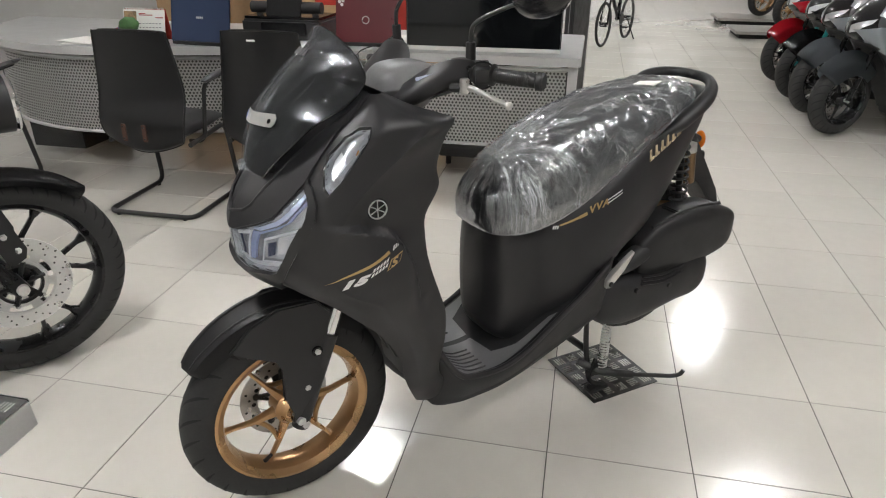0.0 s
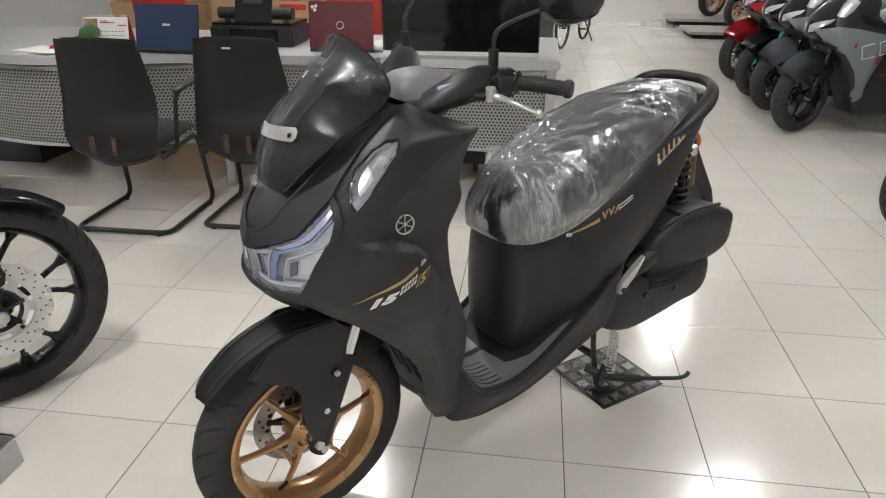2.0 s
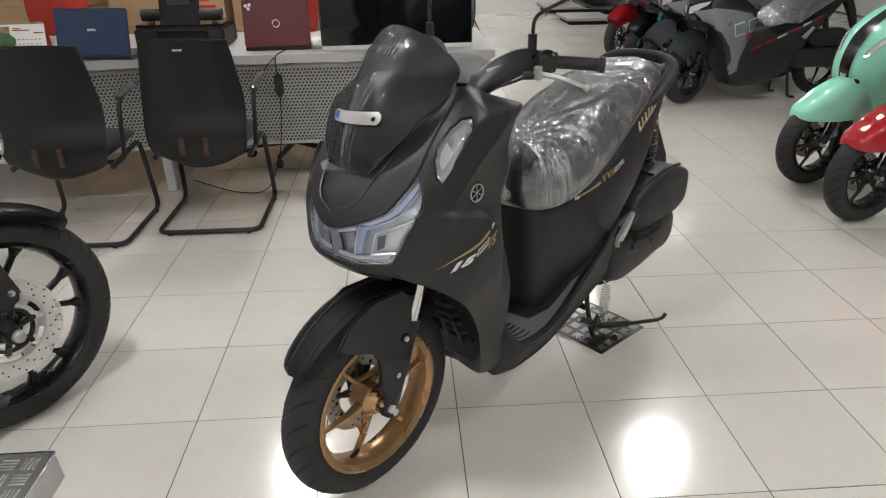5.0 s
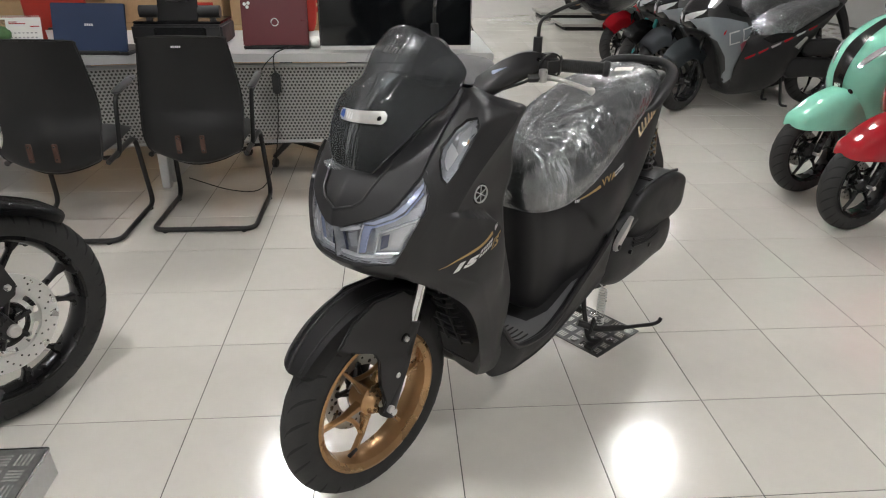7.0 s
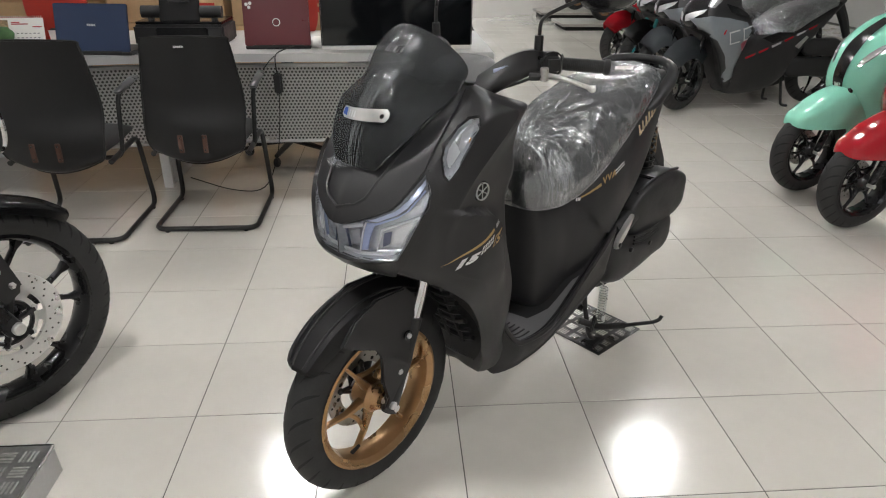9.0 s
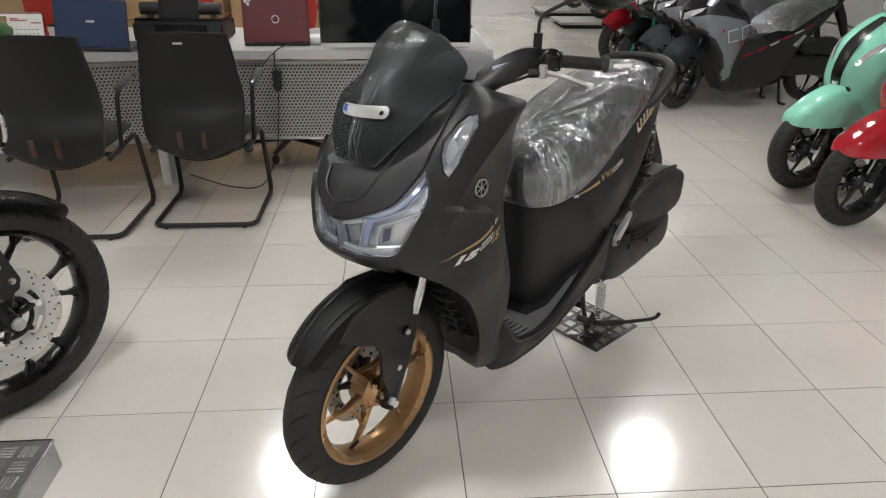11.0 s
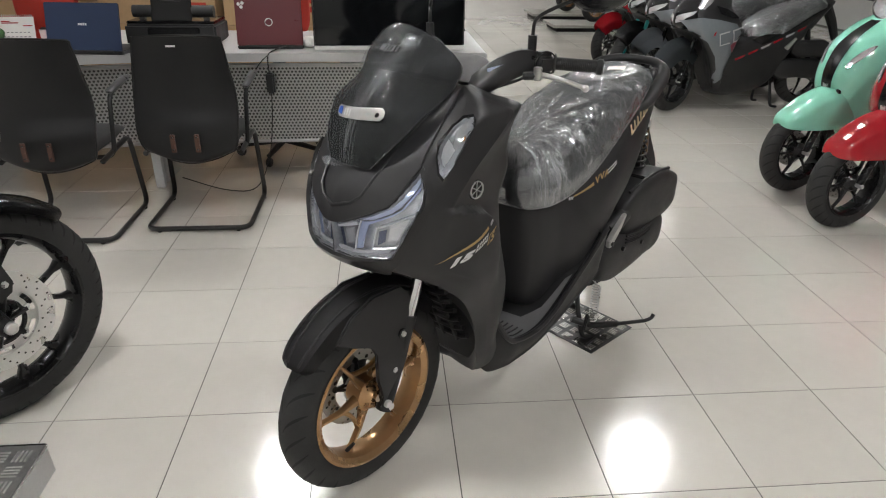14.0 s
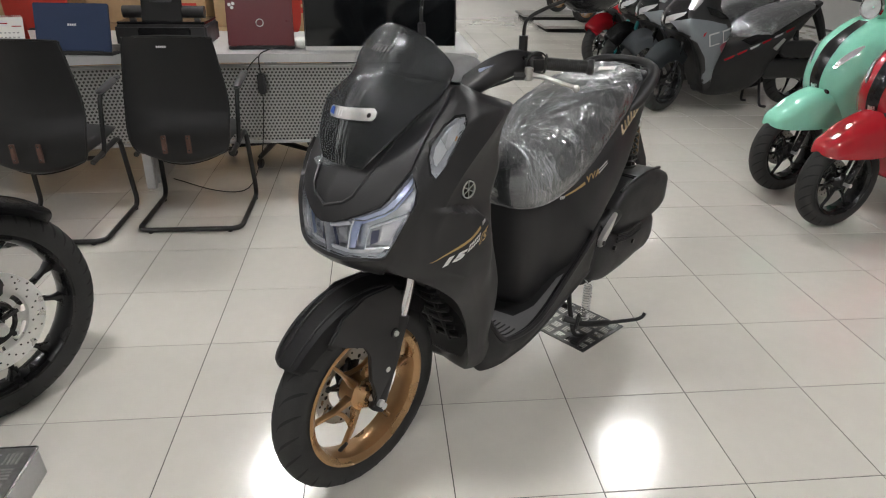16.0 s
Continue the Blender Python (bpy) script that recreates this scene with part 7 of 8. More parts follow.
    part("reflector", moved(lathe([(0.01, -0.03), (0.04, -0.015), (0.066, 0.0), (0.074, 0.004)], 32), pose(0.104, 0, 0.775, 0, 0, -90) @ Matrix.Diagonal((0.86, 1, 0.86, 1))), M_LAMPREFL, hd)
    part("lamp_ring", moved(lathe([(0.070, 0.0), (0.084, -0.002), (0.087, 0.005), (0.080, 0.012), (0.070, 0.010)], 40, closed=True), pose(0.100, 0, 0.775, 0, 0, -90) @ Matrix.Diagonal((0.86, 1, 0.86, 1))), M_CHROME, hd, "chrome ring")
    part("lens", moved(disc((0, 0.008, 0), 0.076, 0.004, (0, 1, 0), segs=32), pose(0.104, 0, 0.775, 0, 0, -90) @ Matrix.Diagonal((0.86, 1, 0.86, 1))), M_LENS, hd)
    part("lamp_bracket", box(-0.19, -0.02, -0.05, 0.05, 0.72, 0.77, 0.01), M_BLACKRIM, top)
    part("triple_clamp", box(-0.215, -0.155, -0.10, 0.10, 0.70, 0.745, 0.008), M_BLACKRIM, top)
    part("handlebar", bar([(-0.26, -0.36, 1.03), (-0.22, -0.20, 1.03), (-0.20, -0.08, 0.97), (-0.20, 0.08, 0.97), (-0.22, 0.20, 1.03), (-0.26, 0.36, 1.03)], 0.011, 0.05, 10), M_BLACKRIM, top)
    part("turn_lamp", tube([(-0.08, -0.09, 0.90), (-0.07, -0.19, 0.905)], [0.006, 0.016], 10, smooth=False), M_PLASTIC, top)
    part("tank", half_loft([[(x, 0, b), (x, hw * 0.7, b - 0.02), (x, hw, (a + b) / 2), (x, hw * 0.6, a), (x, 0, a)] for x, a, b, hw in
                            [(-0.27, 0.72, 0.86, 0.05), (-0.32, 0.66, 0.92, 0.11), (-0.45, 0.64, 0.94, 0.14), (-0.60, 0.66, 0.90, 0.12), (-0.70, 0.69, 0.82, 0.07)]], 4), M_GLOSSBLACK, top)
    part("frame_rail", bar([(-0.20, 0, 0.74), (-0.38, 0, 0.30), (-0.80, 0, 0.28), (-1.0, 0, 0.45)], 0.022, 0.08, 10), M_BLACKRIM, top)
    part("engine", box(-0.80, -0.42, -0.12, 0.12, 0.22, 0.58, 0.04), M_BLACKRIM, top)
    part("seat", half_loft([[(x, 0, b), (x, hw * 0.8, b - 0.01), (x, hw, (a + b) / 2), (x, hw * 0.7, a), (x, 0, a)] for x, a, b, hw in
                            [(-0.66, 0.72, 0.79, 0.06), (-0.72, 0.71, 0.80, 0.10), (-0.95, 0.71, 0.79, 0.13), (-1.25, 0.74, 0.83, 0.10), (-1.38, 0.78, 0.83, 0.05)]], 4), M_SEAT, top)
    part("swing_arm", bar([(-0.80, 0.06, 0.34), (-1.27, 0.07, 0.29)], 0.022, 0.05, 10), M_BLACKRIM, top)
    rw = part("rear_wheel", lathe([(0.2, -0.04), (0.215, -0.045), (0.205, 0), (0.215, 0.045), (0.2, 0.04)], 48, (-1.28, 0, 0.292), closed=True), M_BLACKRIM, top)
    tyre(0.292, 0.11, rw, (-1.28, 0, 0.292))
    bm = bmesh.new()
    for k in range(6):
        a = k * math.pi / 3
        tube([(-1.28, 0, 0.292), (-1.28 + 0.2 * math.cos(a), 0, 0.292 + 0.2 * math.sin(a))], 0.012, 6, smooth=False, bm=bm)
    part("spokes", bm, M_BLACKRIM, rw)
    return top


M_STEELBRIGHT = mat("bright_disc_steel", (0.78, 0.78, 0.77), 0.32, 0.75, 0.06, 20, 0.03, 300)
motorcycle()

M_TREADWORN = mat("worn_tread_bar", (0.34, 0.335, 0.32), 0.34, 0.85, 0.15, 10, 0.05, 300)
M_TREADMID = mat("tread_plate_worn", (0.24, 0.24, 0.235), 0.42, 0.85, 0.2, 10, 0.05, 300)
# checkered platform beside the motorcycle
pf = base("display_platform", pose(-0.308, -0.21, 0, 0, 0, 0), "low silver platform with a checkered metal top", "platform")
part("top_plate", box(-0.75, 0.0, -0.85, 0.0, 0.086, 0.092, 0.002), M_TREADMID, pf)
part("tread_pattern", moved(tread_bars(0.72, 0.82, 0.052), pose(-0.375, -0.425, 0.092)), M_TREADWORN, pf, flat=True)
bm = prism([(-0.75, -0.85), (0.0, -0.85), (0.0, 0.0), (-0.75, 0.0)], 0.0, 0.085, 0.0, "z")
for v in bm.verts:
    if v.co.z < 0.01:
        v.co.x += 0.003 if v.co.x > -0.1 else 0
        v.co.y += 0.003 if v.co.y > -0.1 else 0
part("side_skirt", bm, M_SILVER, pf, "brushed silver side")
part("edge_trim", bar([(0.002, -0.85, 0.090), (0.002, 0.002, 0.090), (-0.75, 0.002, 0.090)], 0.004, 0.01, 8), M_CHROME, pf)


# ---- parked scooters ----
M_DECALGREY = mat("pale_decal_line", (0.42, 0.43, 0.44), 0.4, 0, 0.05, 20)
M_DECALRED = mat("dark_red_decal", (0.20, 0.012, 0.03), 0.35, 0, 0.1, 20)

def oval(x, zc, h, yc, w, n=20, p=0.7):
    return [(x, yc + w * math.copysign(abs(math.cos(t)) ** p, math.cos(t)), zc + h * math.copysign(abs(math.sin(t)) ** p, math.sin(t))) for t in [2 * math.pi * k / n for k in range(n)]]


def sport_scooter(m, paint, label, group, rim, wrap=True, fork=None, accent=None):
    top = base("scooter", m, label, "scooter", group)
    steer = pose(-0.05, 0, 0) @ pose(0, 0, 0, 0, 0, 19) @ pose(0.05, 0, 0)
    cast_wheel("front_wheel", top, (0, 0, 0.26), 0.255, 0.118, rim, 5, -1, "", 0.05, 0.115, False, 0.67).matrix_basis = steer
    fender_arc(top, (0, 0, 0.26), [40, 43, 54, 72, 94, 116, 136], 0.292, 0.085, 0.115, paint, "painted front mudguard", 0.45).matrix_basis = steer
    for s in (-1, 1):
        part("fork_leg", tube([(0.0, s * 0.071, 0.26), (-0.13, s * 0.062, 0.60)], 0.018, 12, smooth=False), fork or M_BLACKRIM, top).matrix_basis = steer
    # front cowl
    S = [
        (0.19, [(-0.37, 0), (-0.36, 0.06), (-0.355, 0.10), (-0.38, 0.12), (-0.42, 0.11), (-0.44, 0)]),
        (0.27, [(-0.34, 0), (-0.33, 0.07), (-0.320, 0.11), (-0.35, 0.14), (-0.40, 0.135), (-0.43, 0)]),
        (0.36, [(-0.31, 0), (-0.29, 0.08), (-0.27, 0.14), (-0.30, 0.165), (-0.38, 0.16), (-0.42, 0)]),
        (0.48, [(-0.27, 0), (-0.23, 0.09), (-0.20, 0.16), (-0.24, 0.19), (-0.40, 0.18), (-0.44, 0)]),
        (0.60, [(-0.20, 0), (-0.15, 0.09), (-0.11, 0.16), (-0.17, 0.205), (-0.44, 0.185), (-0.46, 0)]),
        (0.68, [(0.02, 0), (0.0, 0.08), (-0.05, 0.15), (-0.13, 0.205), (-0.47, 0.18), (-0.48, 0)]),
        (0.76, [(0.05, 0), (0.03, 0.07), (-0.02, 0.14), (-0.11, 0.19), (-0.44, 0.165), (-0.46, 0)]),
        (0.84, [(0.02, 0), (0.0, 0.06), (-0.05, 0.12), (-0.13, 0.165), (-0.36, 0.15), (-0.38, 0)]),
        (0.92, [(-0.06, 0), (-0.08, 0.05), (-0.12, 0.10), (-0.18, 0.14), (-0.36, 0.13), (-0.37, 0)]),
        (0.98, [(-0.15, 0), (-0.16, 0.04), (-0.19, 0.08), (-0.24, 0.11), (-0.36, 0.10), (-0.36, 0)]),
    ]
    bm = half_loft([[(x, y, z) for x, y in pts] for z, pts in S], 3)
    bm.normal_update()
    tree = tree_of(bm)
    part("front_cowl", bm, M_PLASTIC, top, "black inner cowl", 45)
    part("nose_panel", draped([(-0.13, 0.68), (0.13, 0.68), (0.17, 0.76), (0.13, 0.86), (0.06, 0.965), (-0.06, 0.965), (-0.13, 0.86), (-0.17, 0.76)], tree, "x-", 0.003, 0.5, at=0.02), M_GLOSSBLACK, top, "gloss black nose panel", 60)
    for s in (1, -1):
        def side(poly, material, name, lab="", off=0.004):
            q = draped(poly, tree, "y-", off, 0.5, at=0.02)
            if s < 0:
                for v in q.verts:
                    v.co.y = -v.co.y
            part(name, q, material, top, lab, 60)
        part("headlamp", draped([(s * 0.015, 0.72), (s * 0.07, 0.735), (s * 0.135, 0.79), (s * 0.14, 0.82), (s * 0.06, 0.79), (s * 0.015, 0.77)], tree, "x-", 0.004, 0.4, at=0.02), M_LAMPREFL, top, "clear headlamp", 60)
        side([(0.04, 0.745), (-0.07, 0.773), (-0.22, 0.758), (-0.40, 0.722), (-0.46, 0.655), (-0.40, 0.555), (-0.46, 0.455), (-0.42, 0.345), (-0.345, 0.24), (-0.29, 0.225), (-0.30, 0.36), (-0.25, 0.47), (-0.15, 0.59), (-0.04, 0.655)], paint, "side_panel", "painted side panel", 0.006)
        side([(-0.20, 0.86), (-0.30, 0.835), (-0.40, 0.79), (-0.43, 0.76), (-0.36, 0.765), (-0.24, 0.80)], M_GLOSSBLACK, "wing_panel", "", 0.006)
        side([(-0.16, 0.96), (-0.10, 0.90), (-0.06, 0.84), (-0.10, 0.83), (-0.16, 0.88), (-0.20, 0.93)], M_LAMPSILK, "turn_lamp")
        side([(-0.20, 0.44), (-0.26, 0.34), (-0.33, 0.29), (-0.30, 0.42), (-0.27, 0.52)], M_PLASTIC, "air_scoop")
        for k in (0, 1):
            x, z = -0.235 - k * 0.125, 0.600 + k * 0.025
            side([(x, z + 0.052), (x - 0.095, z + 0.072), (x - 0.097, z + 0.062), (x - 0.012, z + 0.043)], M_DECALGREY, "decal_line", "", 0.009)
            side([(x, z + 0.052), (x - 0.012, z + 0.043), (x - 0.034, z - 0.034), (x - 0.027, z - 0.044)], M_DECALGREY, "decal_line", "", 0.009)
            side([(x - 0.027, z - 0.044), (x - 0.036, z - 0.034), (x - 0.118, z - 0.014), (x - 0.116, z - 0.024)], M_DECALGREY, "decal_line", "", 0.009)
        if accent:
            side([(-0.19, 0.66), (-0.21, 0.675), (-0.20, 0.64), (-0.185, 0.635)], accent, "decal_stripe", "", 0.009)
            side([(-0.36, 0.56), (-0.42, 0.60), (-0.44, 0.53), (-0.40, 0.50)], M_DECALRED, "decal_patch", "", 0.0085)
    bm = bmesh.new()
    sec = [[Vector((-0.10 - 0.10 * k - 0.25 * u * u, u * (0.11 - 0.03 * k), 0.93 + 0.11 * k)) for u in [-1 + q / 6 for q in range(13)]] for k in (0, 0.5, 1.0, 1.3)]
    bm = rings(sec, closed=False)
    bmesh.ops.solidify(bm, geom=bm.faces[:], thickness=0.004)
    part("windscreen", bm, M_SMOKE, top, "", 60)
    # lower body
    st = []
    for x, a, b, w in [(-0.36, 0.16, 0.48, 0.10), (-0.40, 0.14, 0.56, 0.15), (-0.50, 0.13, 0.57, 0.17), (-0.62, 0.14, 0.60, 0.175), (-0.78, 0.17, 0.66, 0.175), (-0.92, 0.26, 0.70, 0.165), (-1.05, 0.46, 0.76, 0.15), (-1.20, 0.60, 0.82, 0.13), (-1.34, 0.74, 0.86, 0.10), (-1.46, 0.83, 0.885, 0.05)]:
        h = b - a
        st.append([(x, 0, b), (x, w * 0.75, b - 0.01), (x, w, b - h * 0.25), (x, w * 0.98, a + h * 0.35), (x, w * 0.7, a + 0.01), (x, 0, a)])
    bm = half_loft(st, 3)
    bm.normal_update()
    btree = tree_of(bm)
    part("lower_body", bm, M_PLASTIC, top, "black lower body", 45)
    for s in (1, -1):
        def side2(poly, material, name):
            q = draped(poly, btree, "y-", 0.005, 0.5, at=0.02)
            if s < 0:
                for v in q.verts:
                    v.co.y = -v.co.y
            part(name, q, material, top, "", 60)
        side2([(-0.62, 0.585), (-0.85, 0.66), (-1.10, 0.76), (-1.35, 0.85), (-1.40, 0.84), (-1.15, 0.70), (-0.90, 0.60), (-0.70, 0.55)], M_GLOSSBLACK, "tail_panel")
        for k in range(6):
            x = -0.46 - k * 0.115
            z = 0.445 + k * 0.042
            side2([(x, z), (x - 0.095, z + 0.034), (x - 0.085, z + 0.016), (x - 0.012, z - 0.014)], accent if (accent and k not in (2, 4)) else M_DECALGREY, "decal_stripe")
        part("footpeg_bracket", prism([(-0.93, 0.52), (-1.02, 0.60), (-1.04, 0.59), (-0.97, 0.50)], s * 0.165, s * 0.18, 0.003), M_ALU, top)
        part("shock_absorber", tube([(-1.27, s * 0.11, 0.36), (-1.18, s * 0.11, 0.66)], 0.025, 10, smooth=False), M_BLACKRIM, top)
        part("stand_leg", bar([(-0.93, s * 0.08, 0.28), (-0.96, s * 0.12, 0.02), (-1.02, s * 0.13, 0.012)], 0.012, 0.03, 8), M_DARKSTEEL, top)
    # seat
    sh = pose(0.02, 0, -0.075)
    part("seat", moved(seat_shell(0), sh @ pose(-0.12, 0, 0.0)), M_SEAT, top, "black seat", 60)
    if wrap:
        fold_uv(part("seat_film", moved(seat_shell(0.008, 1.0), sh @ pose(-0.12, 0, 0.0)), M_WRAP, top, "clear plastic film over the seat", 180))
    part("meter_cowl", half_loft([[(x, 0, b), (x, w * 0.7, b - 0.01), (x, w, (a + b) / 2), (x, 0, a)] for x, a, b, w in [(-0.26, 0.95, 1.0, 0.05), (-0.32, 0.94, 1.04, 0.10), (-0.42, 0.95, 1.03, 0.10), (-0.46, 0.97, 1.0, 0.05)]], 3), M_PLASTIC, top, "", 50)
    part("handlebar", bar([(-0.46, -0.33, 1.02), (-0.36, -0.10, 1.01), (-0.36, 0.10, 1.01), (-0.46, 0.33, 1.02)], 0.015, 0.04, 10), M_PLASTIC, top)
    # rear
    cast_wheel("rear_wheel", top, (-1.33, 0, 0.265), 0.265, 0.12, rim, 5, 0, "", 0.04, 0.1, False)
    S2 = [oval(x, zc, h, 0.115, w, 18, 0.6) for x, zc, h, w in [(-0.92, 0.34, 0.05, 0.03), (-0.96, 0.34, 0.085, 0.045), (-1.15, 0.34, 0.08, 0.05), (-1.32, 0.33, 0.09, 0.05), (-1.41, 0.33, 0.05, 0.035)]]
    part("engine_cover", rings(S2), M_PLASTIC, top, "", 45)
    S2 = [oval(x, zc, h, 0.12, w, 18, 0.6) for x, zc, h, w in [(-1.05, 0.50, 0.03, 0.02), (-1.10, 0.50, 0.07, 0.045), (-1.35, 0.50, 0.075, 0.05), (-1.50, 0.47, 0.04, 0.03)]]
    part("air_box", rings(S2), M_PLASTIC, top, "", 45)
    part("mudguard", tube([(-1.42, 0, 0.84), (-1.52, 0, 0.70), (-1.60, 0, 0.55)], [0.045, 0.04, 0.03], 8), M_PLASTIC, top)
    return top


def row_pose(x, y, z=0, turn=191):
    return pose(x, y, z, 0, 0, turn)


GROUP = "scooters parked in a row"
g1 = sport_scooter(row_pose(3.01, 3.80, 0, 191), M_GREY, "grey sport scooter with red accents and plastic-wrapped seat", GROUP, M_BLACKRIM, True, None, M_RED)
copy_thing(g1, row_pose(3.03, 4.45, 0, 192))
sport_scooter(row_pose(3.05, 4.98, 0, 190), M_GLOSSBLACK, "black sport scooter with teal fork legs", GROUP, M_BLACKRIM, True, M_TEAL)
sport_scooter(row_pose(3.09, 5.77, 0, 190), M_RED, "bright red scooter with black wheels", GROUP, M_BLACKRIM)


def retro_scooter(m, paint, label):
    top = base("scooter", m, label, "scooter", GROUP)
    steer = pose(-0.05, 0, 0) @ pose(0, 0, 0, 0, 0, -3) @ pose(0.05, 0, 0)
    cast_wheel("front_wheel", top, (0, 0, 0.243), 0.243, 0.102, M_BLACKRIM, 6, -1, "", 0.045, 0.10, False, 0.68).matrix_basis = steer
    st = []
    for x, a, b, w in [(0.178, 0.404, 0.422, 0.020), (0.170, 0.398, 0.444, 0.050), (0.144, 0.393, 0.474, 0.076), (0.100, 0.390, 0.502, 0.090), (0.035, 0.388, 0.548, 0.102), (-0.06, 0.386, 0.592, 0.108), (-0.16, 0.388, 0.614, 0.108), (-0.26, 0.384, 0.60, 0.104), (-0.33, 0.38, 0.55, 0.09)]:
        h = b - a
        st.append([(x, 0, b), (x, w * 0.5, b - h * 0.05), (x, w * 0.88, b - h * 0.28), (x, w, a + h * 0.25), (x, w * 0.96, a), (x, w * 0.88, a + 0.003), (x, 0, a + 0.01)])
    part("front_fender", half_loft(st, 4), paint, top, "rounded painted mudguard", 50).matrix_basis = steer
    for s in (-1, 1):
        part("fork_leg", tube([(0.0, s * 0.06, 0.25), (-0.13, s * 0.06, 0.60)], 0.019, 12, smooth=False), M_BLACKRIM, top).matrix_basis = steer
    S = [
        (0.36, [(-0.24, 0), (-0.235, 0.06), (-0.25, 0.12), (-0.30, 0.15), (-0.36, 0.15), (-0.38, 0)]),
        (0.48, [(-0.16, 0), (-0.155, 0.07), (-0.18, 0.13), (-0.25, 0.175), (-0.33, 0.18), (-0.36, 0)]),
        (0.60, [(-0.06, 0), (-0.065, 0.06), (-0.10, 0.12), (-0.18, 0.175), (-0.31, 0.195), (-0.34, 0)]),
        (0.72, [(-0.06, 0), (-0.068, 0.06), (-0.105, 0.12), (-0.18, 0.175), (-0.30, 0.20), (-0.34, 0)]),
        (0.84, [(-0.11, 0), (-0.118, 0.05), (-0.15, 0.11), (-0.21, 0.16), (-0.31, 0.19), (-0.34, 0)]),
        (0.93, [(-0.175, 0), (-0.18, 0.05), (-0.205, 0.10), (-0.25, 0.14), (-0.32, 0.16), (-0.34, 0)]),
        (0.97, [(-0.22, 0), (-0.225, 0.03), (-0.24, 0.07), (-0.27, 0.10), (-0.32, 0.11), (-0.34, 0)]),
    ]
    lean = lambda z: -0.04 - 3.4 * max(0.0, z - 0.76) ** 2
    bm = half_loft([[(x + lean(z), y, z) for x, y in pts] for z, pts in S], 4)
    bm.normal_update()
    tree = tree_of(bm)
    part("leg_shield", bm, paint, top, "rounded painted front shield", 50)
    part("centre_strip", draped([(-0.03, 0.58), (0.03, 0.58), (0.04, 0.80), (0.03, 0.945), (-0.03, 0.945), (-0.04, 0.80)], tree, "x-", 0.006, 0.4, at=0.02), M_GLOSSBLACK, top, "black centre strip", 60)
    part("emblem", draped([(-0.018, 0.60), (0.018, 0.60), (0.018, 0.625), (-0.018, 0.625)], tree, "x-", 0.009, 0.4, at=0.02), M_STEEL, top, "", 60)
    for s in (1, -1):
        ol = [(0.017 * math.cos(a), 0.062 * math.sin(a)) for a in [2 * math.pi * k / 20 for k in range(20)]]
        for off, f, mm, nm in ((0.004, 1.0, M_CHROME, "turn_lamp"), (0.008, 0.86, M_LAMPSILK, "turn_lamp_lens")):
            q = draped([(s * 0.105 + f * (a + b * 0.45 * s), 0.775 + f * b) for a, b in ol], tree, "x-", off, 0.4, at=0.02)
            part(nm, q, mm, top, "clear oval turn lamp" if off < 0.005 else "", 60)
    # handlebar head with the round headlamp
    S2 = [[Vector((x, rr * 1.25 * math.cos(a), 1.02 + rr * math.sin(a))) for a in [2 * math.pi * k / 28 for k in range(28)]] for x, rr in ((-0.60, 0.04), (-0.57, 0.075), (-0.50, 0.085), (-0.42, 0.078), (-0.395, 0.066))]
    part("handlebar_head", rings(S2), paint, top, "painted handlebar head", 50)
    part("headlamp", moved(lathe([(0.005, -0.012), (0.04, 0.0), (0.058, 0.006), (0.064, 0.0), (0.064, -0.01)], 32), pose(-0.380, 0, 1.02, 0, 0, -90)), M_LAMPREFL, top, "round headlamp")
    part("lamp_ring", moved(lathe([(0.058, 0.0), (0.07, -0.003), (0.074, 0.004), (0.066, 0.012), (0.058, 0.01)], 36, closed=True), pose(-0.384, 0, 1.02, 0, 0, -90)), M_CHROME, top)
    part("handlebar", bar([(-0.60, -0.32, 1.04), (-0.52, -0.08, 1.03), (-0.52, 0.08, 1.03), (-0.60, 0.32, 1.04)], 0.014, 0.04, 10), M_PLASTIC, top)
    st = []
    for x, a, b, w in [(-0.33, 0.24, 0.40, 0.14), (-0.36, 0.22, 0.34, 0.17), (-0.50, 0.22, 0.31, 0.18), (-0.62, 0.23, 0.34, 0.18), (-0.70, 0.25, 0.55, 0.17), (-0.85, 0.32, 0.68, 0.18), (-1.05, 0.42, 0.72, 0.18), (-1.25, 0.55, 0.74, 0.15), (-1.42, 0.66, 0.73, 0.08)]:
        h = b - a
        st.append([(x, 0, b), (x, w * 0.75, b - 0.005), (x, w, b - h * 0.3), (x, w * 0.97, a + h * 0.3), (x, w * 0.7, a + 0.005), (x, 0, a)])
    part("body_shell", half_loft(st, 3), paint, top, "", 45)
    part("seat", half_loft([[(x, 0, b), (x, w * 0.8, b - 0.015), (x, w, a + 0.02), (x, 0, a)] for x, a, b, w in [(-0.68, 0.68, 0.72, 0.08), (-0.74, 0.69, 0.77, 0.13), (-1.0, 0.71, 0.79, 0.15), (-1.3, 0.74, 0.80, 0.12), (-1.38, 0.75, 0.78, 0.06)]], 3), M_SEAT, top, "", 50)
    cast_wheel("rear_wheel", top, (-1.27, 0, 0.25), 0.25, 0.10, M_BLACKRIM, 6, 0, "", 0.04, 0.1, False)
    part("engine_cover", rings([oval(x, 0.30, h, 0.12, 0.04, 18, 0.6) for x, h in ((-0.92, 0.05), (-0.97, 0.08), (-1.28, 0.085), (-1.36, 0.05))]), M_PLASTIC, top, "", 45)
    return top


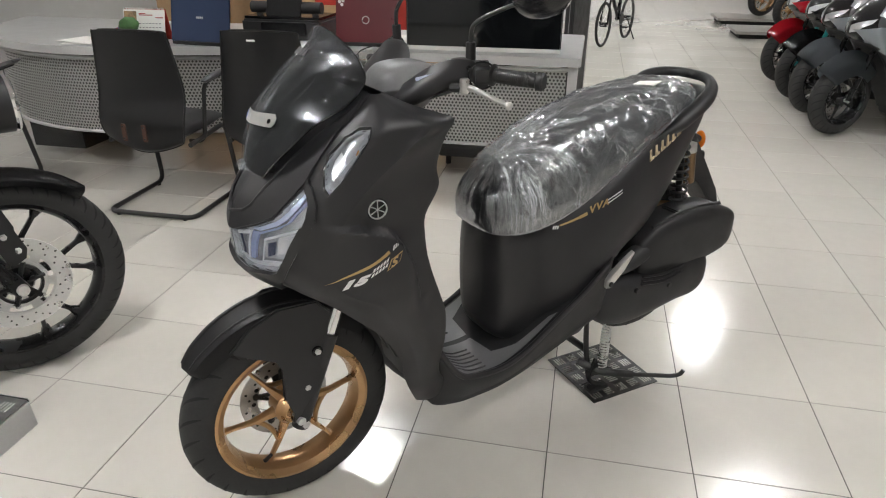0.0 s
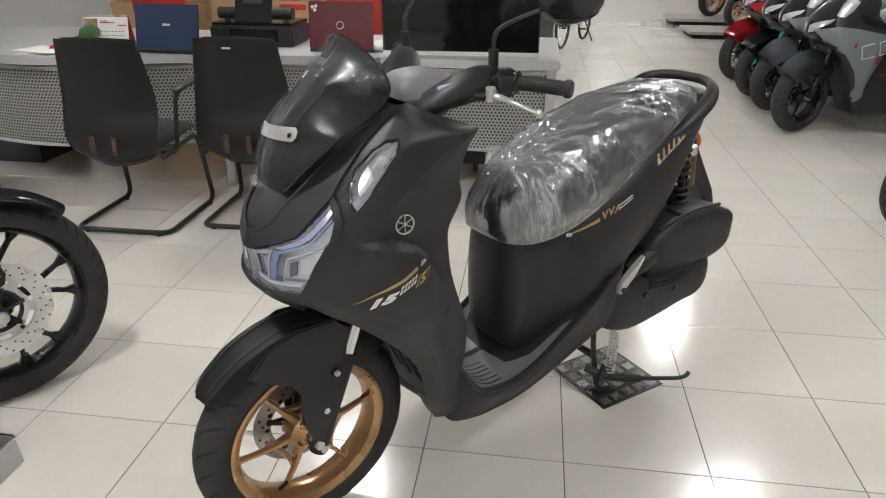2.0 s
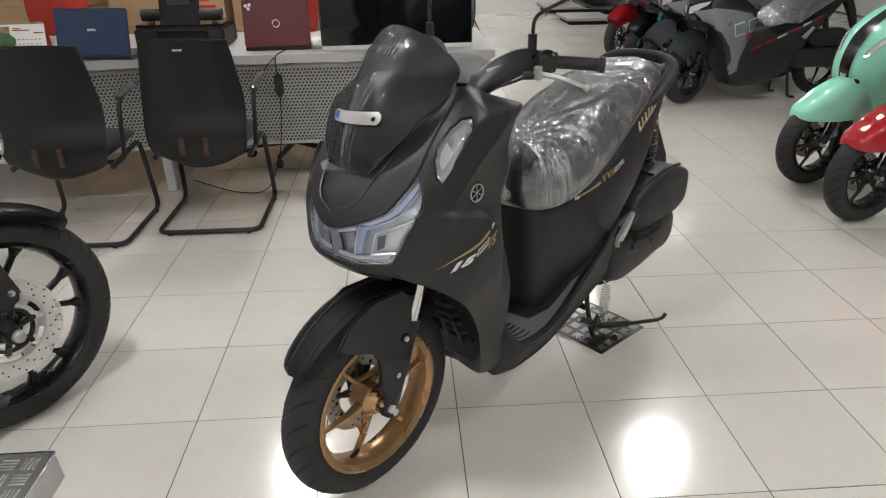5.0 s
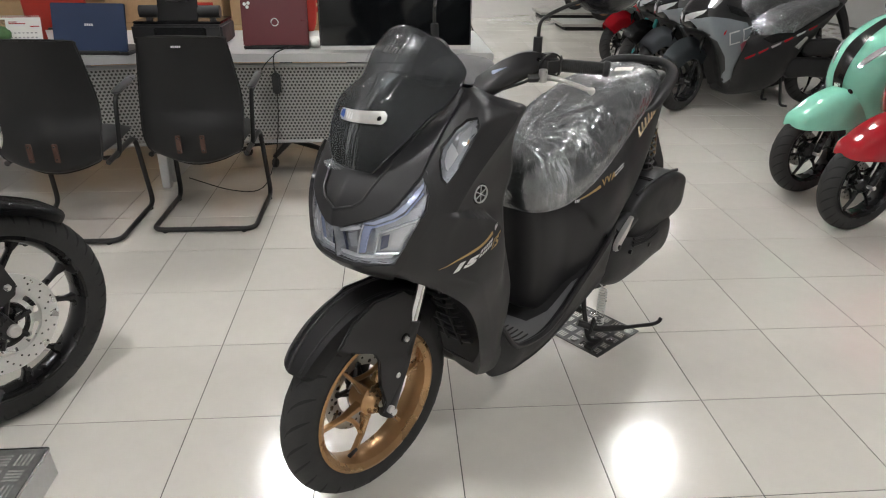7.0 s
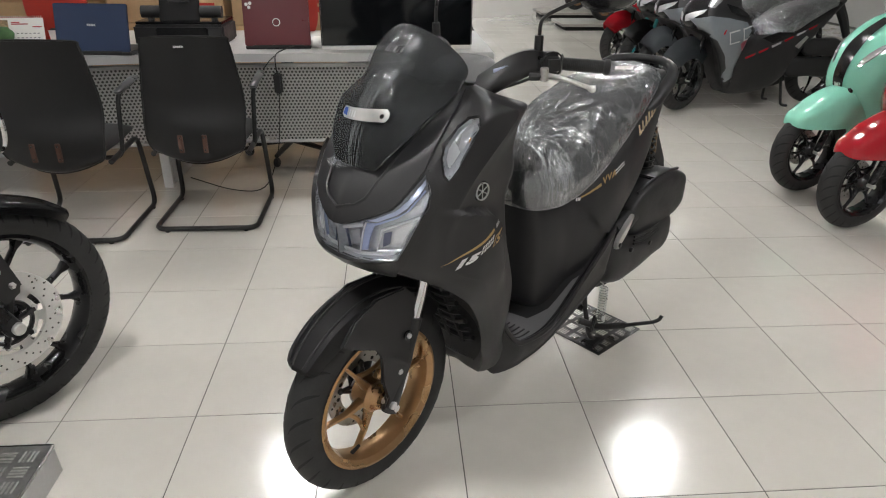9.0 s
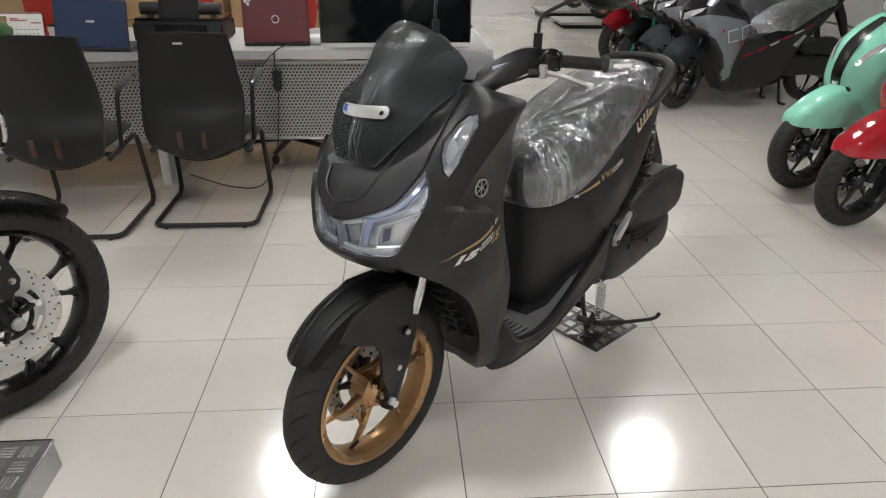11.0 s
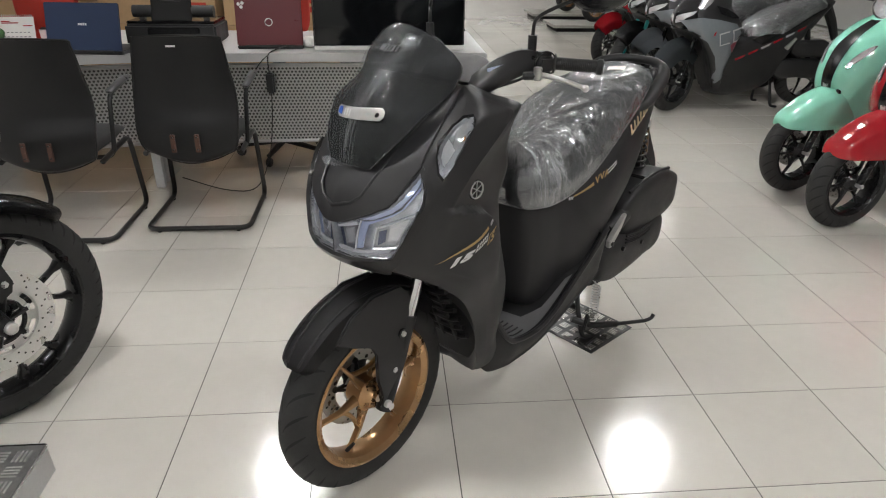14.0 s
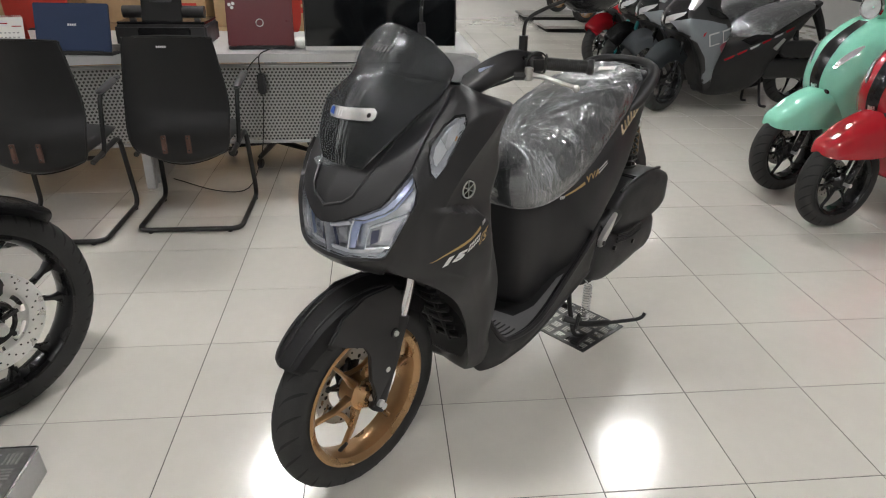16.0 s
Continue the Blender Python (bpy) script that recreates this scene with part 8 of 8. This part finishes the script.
retro_scooter(row_pose(2.985, 1.85, 0, 196), M_MINT, "mint green retro scooter with glossy rounded bodywork")
retro_scooter(row_pose(2.94, 1.31, 0, 196), M_RED, "glossy red retro scooter with black wheel")


# ---- far platforms with scooters, and a bicycle ----
def platform(x0, x1, y0, y1, label):
    top = base("display_platform", pose((x0 + x1) / 2, (y0 + y1) / 2, 0), label, "platform", "far display platforms")
    w, d = (x1 - x0) / 2, (y1 - y0) / 2
    part("top_plate", box(-w, w, -d, d, 0.06, 0.10, 0.006), M_PALLET, top)
    part("plinth", box(-w + 0.06, w - 0.02, -d + 0.06, d - 0.06, 0.0, 0.0595, 0), M_TREAD, top)
    return top


platform(3.2, 5.2, 8.75, 9.55, "low grey display platform with dark plinth")
platform(3.2, 5.2, 10.35, 11.15, "low grey display platform with dark plinth, further back")
f1 = sport_scooter(row_pose(3.93, 9.2, 0.1, 186), M_GLOSSBLACK, "black scooter with gold wheels on a platform", "scooters on platforms", M_GOLD)
copy_thing(f1, row_pose(3.90, 10.8, 0.1, 186))


def bicycle():
    top = base("bicycle", pose(1.37, 7.55, 0, 0, 0, 250), "black folding bicycle with slim tyres", "bicycle")
    for x in (0.0, -0.95):
        wh = part("wheel", lathe([(0.255 + 0.018 * math.cos(a), 0.018 * math.sin(a)) for a in [2 * math.pi * k / 10 for k in range(10)]], 40, (x, 0, 0.275), closed=True), M_RUBBER, top)
        bm = bmesh.new()
        for k in range(14):
            a = 2 * math.pi * k / 14
            tube([(x, 0.02 * (-1) ** k, 0.275), (x + 0.25 * math.cos(a), 0, 0.275 + 0.25 * math.sin(a))], 0.0015, 4, smooth=False, bm=bm)
        part("spokes", bm, M_STEEL, wh)
        part("hub", disc((x, 0, 0.275), 0.03, 0.09, (0, 1, 0)), M_BLACKRIM, wh)
    for s in (-1, 1):
        part("fork_leg", tube([(0, s * 0.05, 0.275), (-0.10, s * 0.03, 0.62)], 0.013, 8, smooth=False), M_BLACKRIM, top)
        part("chain_stay", tube([(-0.95, s * 0.05, 0.275), (-0.55, s * 0.03, 0.30), (-0.62, 0, 0.65)], 0.011, 8), M_BLACKRIM, top)
    part("down_tube", tube([(-0.13, 0, 0.70), (-0.55, 0, 0.30)], 0.024, 10, smooth=False), M_BLACKRIM, top)
    part("head_tube", tube([(-0.09, 0, 0.60), (-0.20, 0, 1.0)], 0.018, 10, smooth=False), M_BLACKRIM, top)
    part("seat_tube", tube([(-0.55, 0, 0.30), (-0.66, 0, 0.80)], 0.016, 10, smooth=False), M_BLACKRIM, top)
    part("saddle", box(-0.78, -0.54, -0.06, 0.06, 0.80, 0.85, 0.02), M_SEAT, top)
    part("handlebar", bar([(-0.22, -0.28, 1.0), (-0.20, 0, 1.0), (-0.22, 0.28, 1.0)], 0.012, 0.03, 8), M_BLACKRIM, top)
    part("crank", disc((-0.55, 0.05, 0.30), 0.08, 0.01, (0, 1, 0)), M_DARKSTEEL, top)
    part("pedal", box(-0.60, -0.50, 0.08, 0.15, 0.19, 0.21, 0.004), M_PLASTIC, top)
    part("kickstand", tube([(-0.80, 0.05, 0.28), (-0.84, 0.16, 0.01)], 0.008, 6, smooth=False), M_DARKSTEEL, top)
    return top


bicycle()

# ---- floor tiles, 0.4 m square ----
TILE = 0.4
slab = tagged(part("floor", box(X0, X1, Y0, Y1, -0.12, -0.0016, 0), M_GROUT), "cream polished square floor tiles with dark joints", "floor", kind="structure")


def tile_bm(bm, cx, cy):
    g, c = TILE / 2 - 0.0016, 0.0003
    lo = [bm.verts.new((cx + sx * g, cy + sy * g, -0.0016)) for sx, sy in ((-1, -1), (1, -1), (1, 1), (-1, 1))]
    mi = [bm.verts.new((cx + sx * g, cy + sy * g, -0.0003)) for sx, sy in ((-1, -1), (1, -1), (1, 1), (-1, 1))]
    hi = [bm.verts.new((cx + sx * (g - c), cy + sy * (g - c), 0)) for sx, sy in ((-1, -1), (1, -1), (1, 1), (-1, 1))]
    for i in range(4):
        j = (i + 1) % 4
        bm.faces.new((lo[i], lo[j], mi[j], mi[i]))
        bm.faces.new((mi[i], mi[j], hi[j], hi[i]))
    bm.faces.new(hi)


bm = bmesh.new()
tile_bm(bm, 0, 0)
one = bpy.data.meshes.new("tile")
bm.to_mesh(one)
bm.free()
one.materials.append(M_TILE)
rest = bmesh.new()
for i in range(int(X0 / TILE), int(X1 / TILE)):
    for j in range(int(Y0 / TILE), int(Y1 / TILE)):
        cx, cy = (i + 0.5) * TILE, (j + 0.5) * TILE
        if -2.2 < cx < 4.4 and -1.4 < cy < 5.4:
            t = new("tile", one)
            t.parent = slab
            t.matrix_basis = pose(cx, cy, 0)
        else:
            tile_bm(rest, cx, cy)
far_tiles = part("far_tiles", rest, M_TILE, slab, flat=True)
tagged(far_tiles, "cream polished floor tiles further off", kind="stuff")
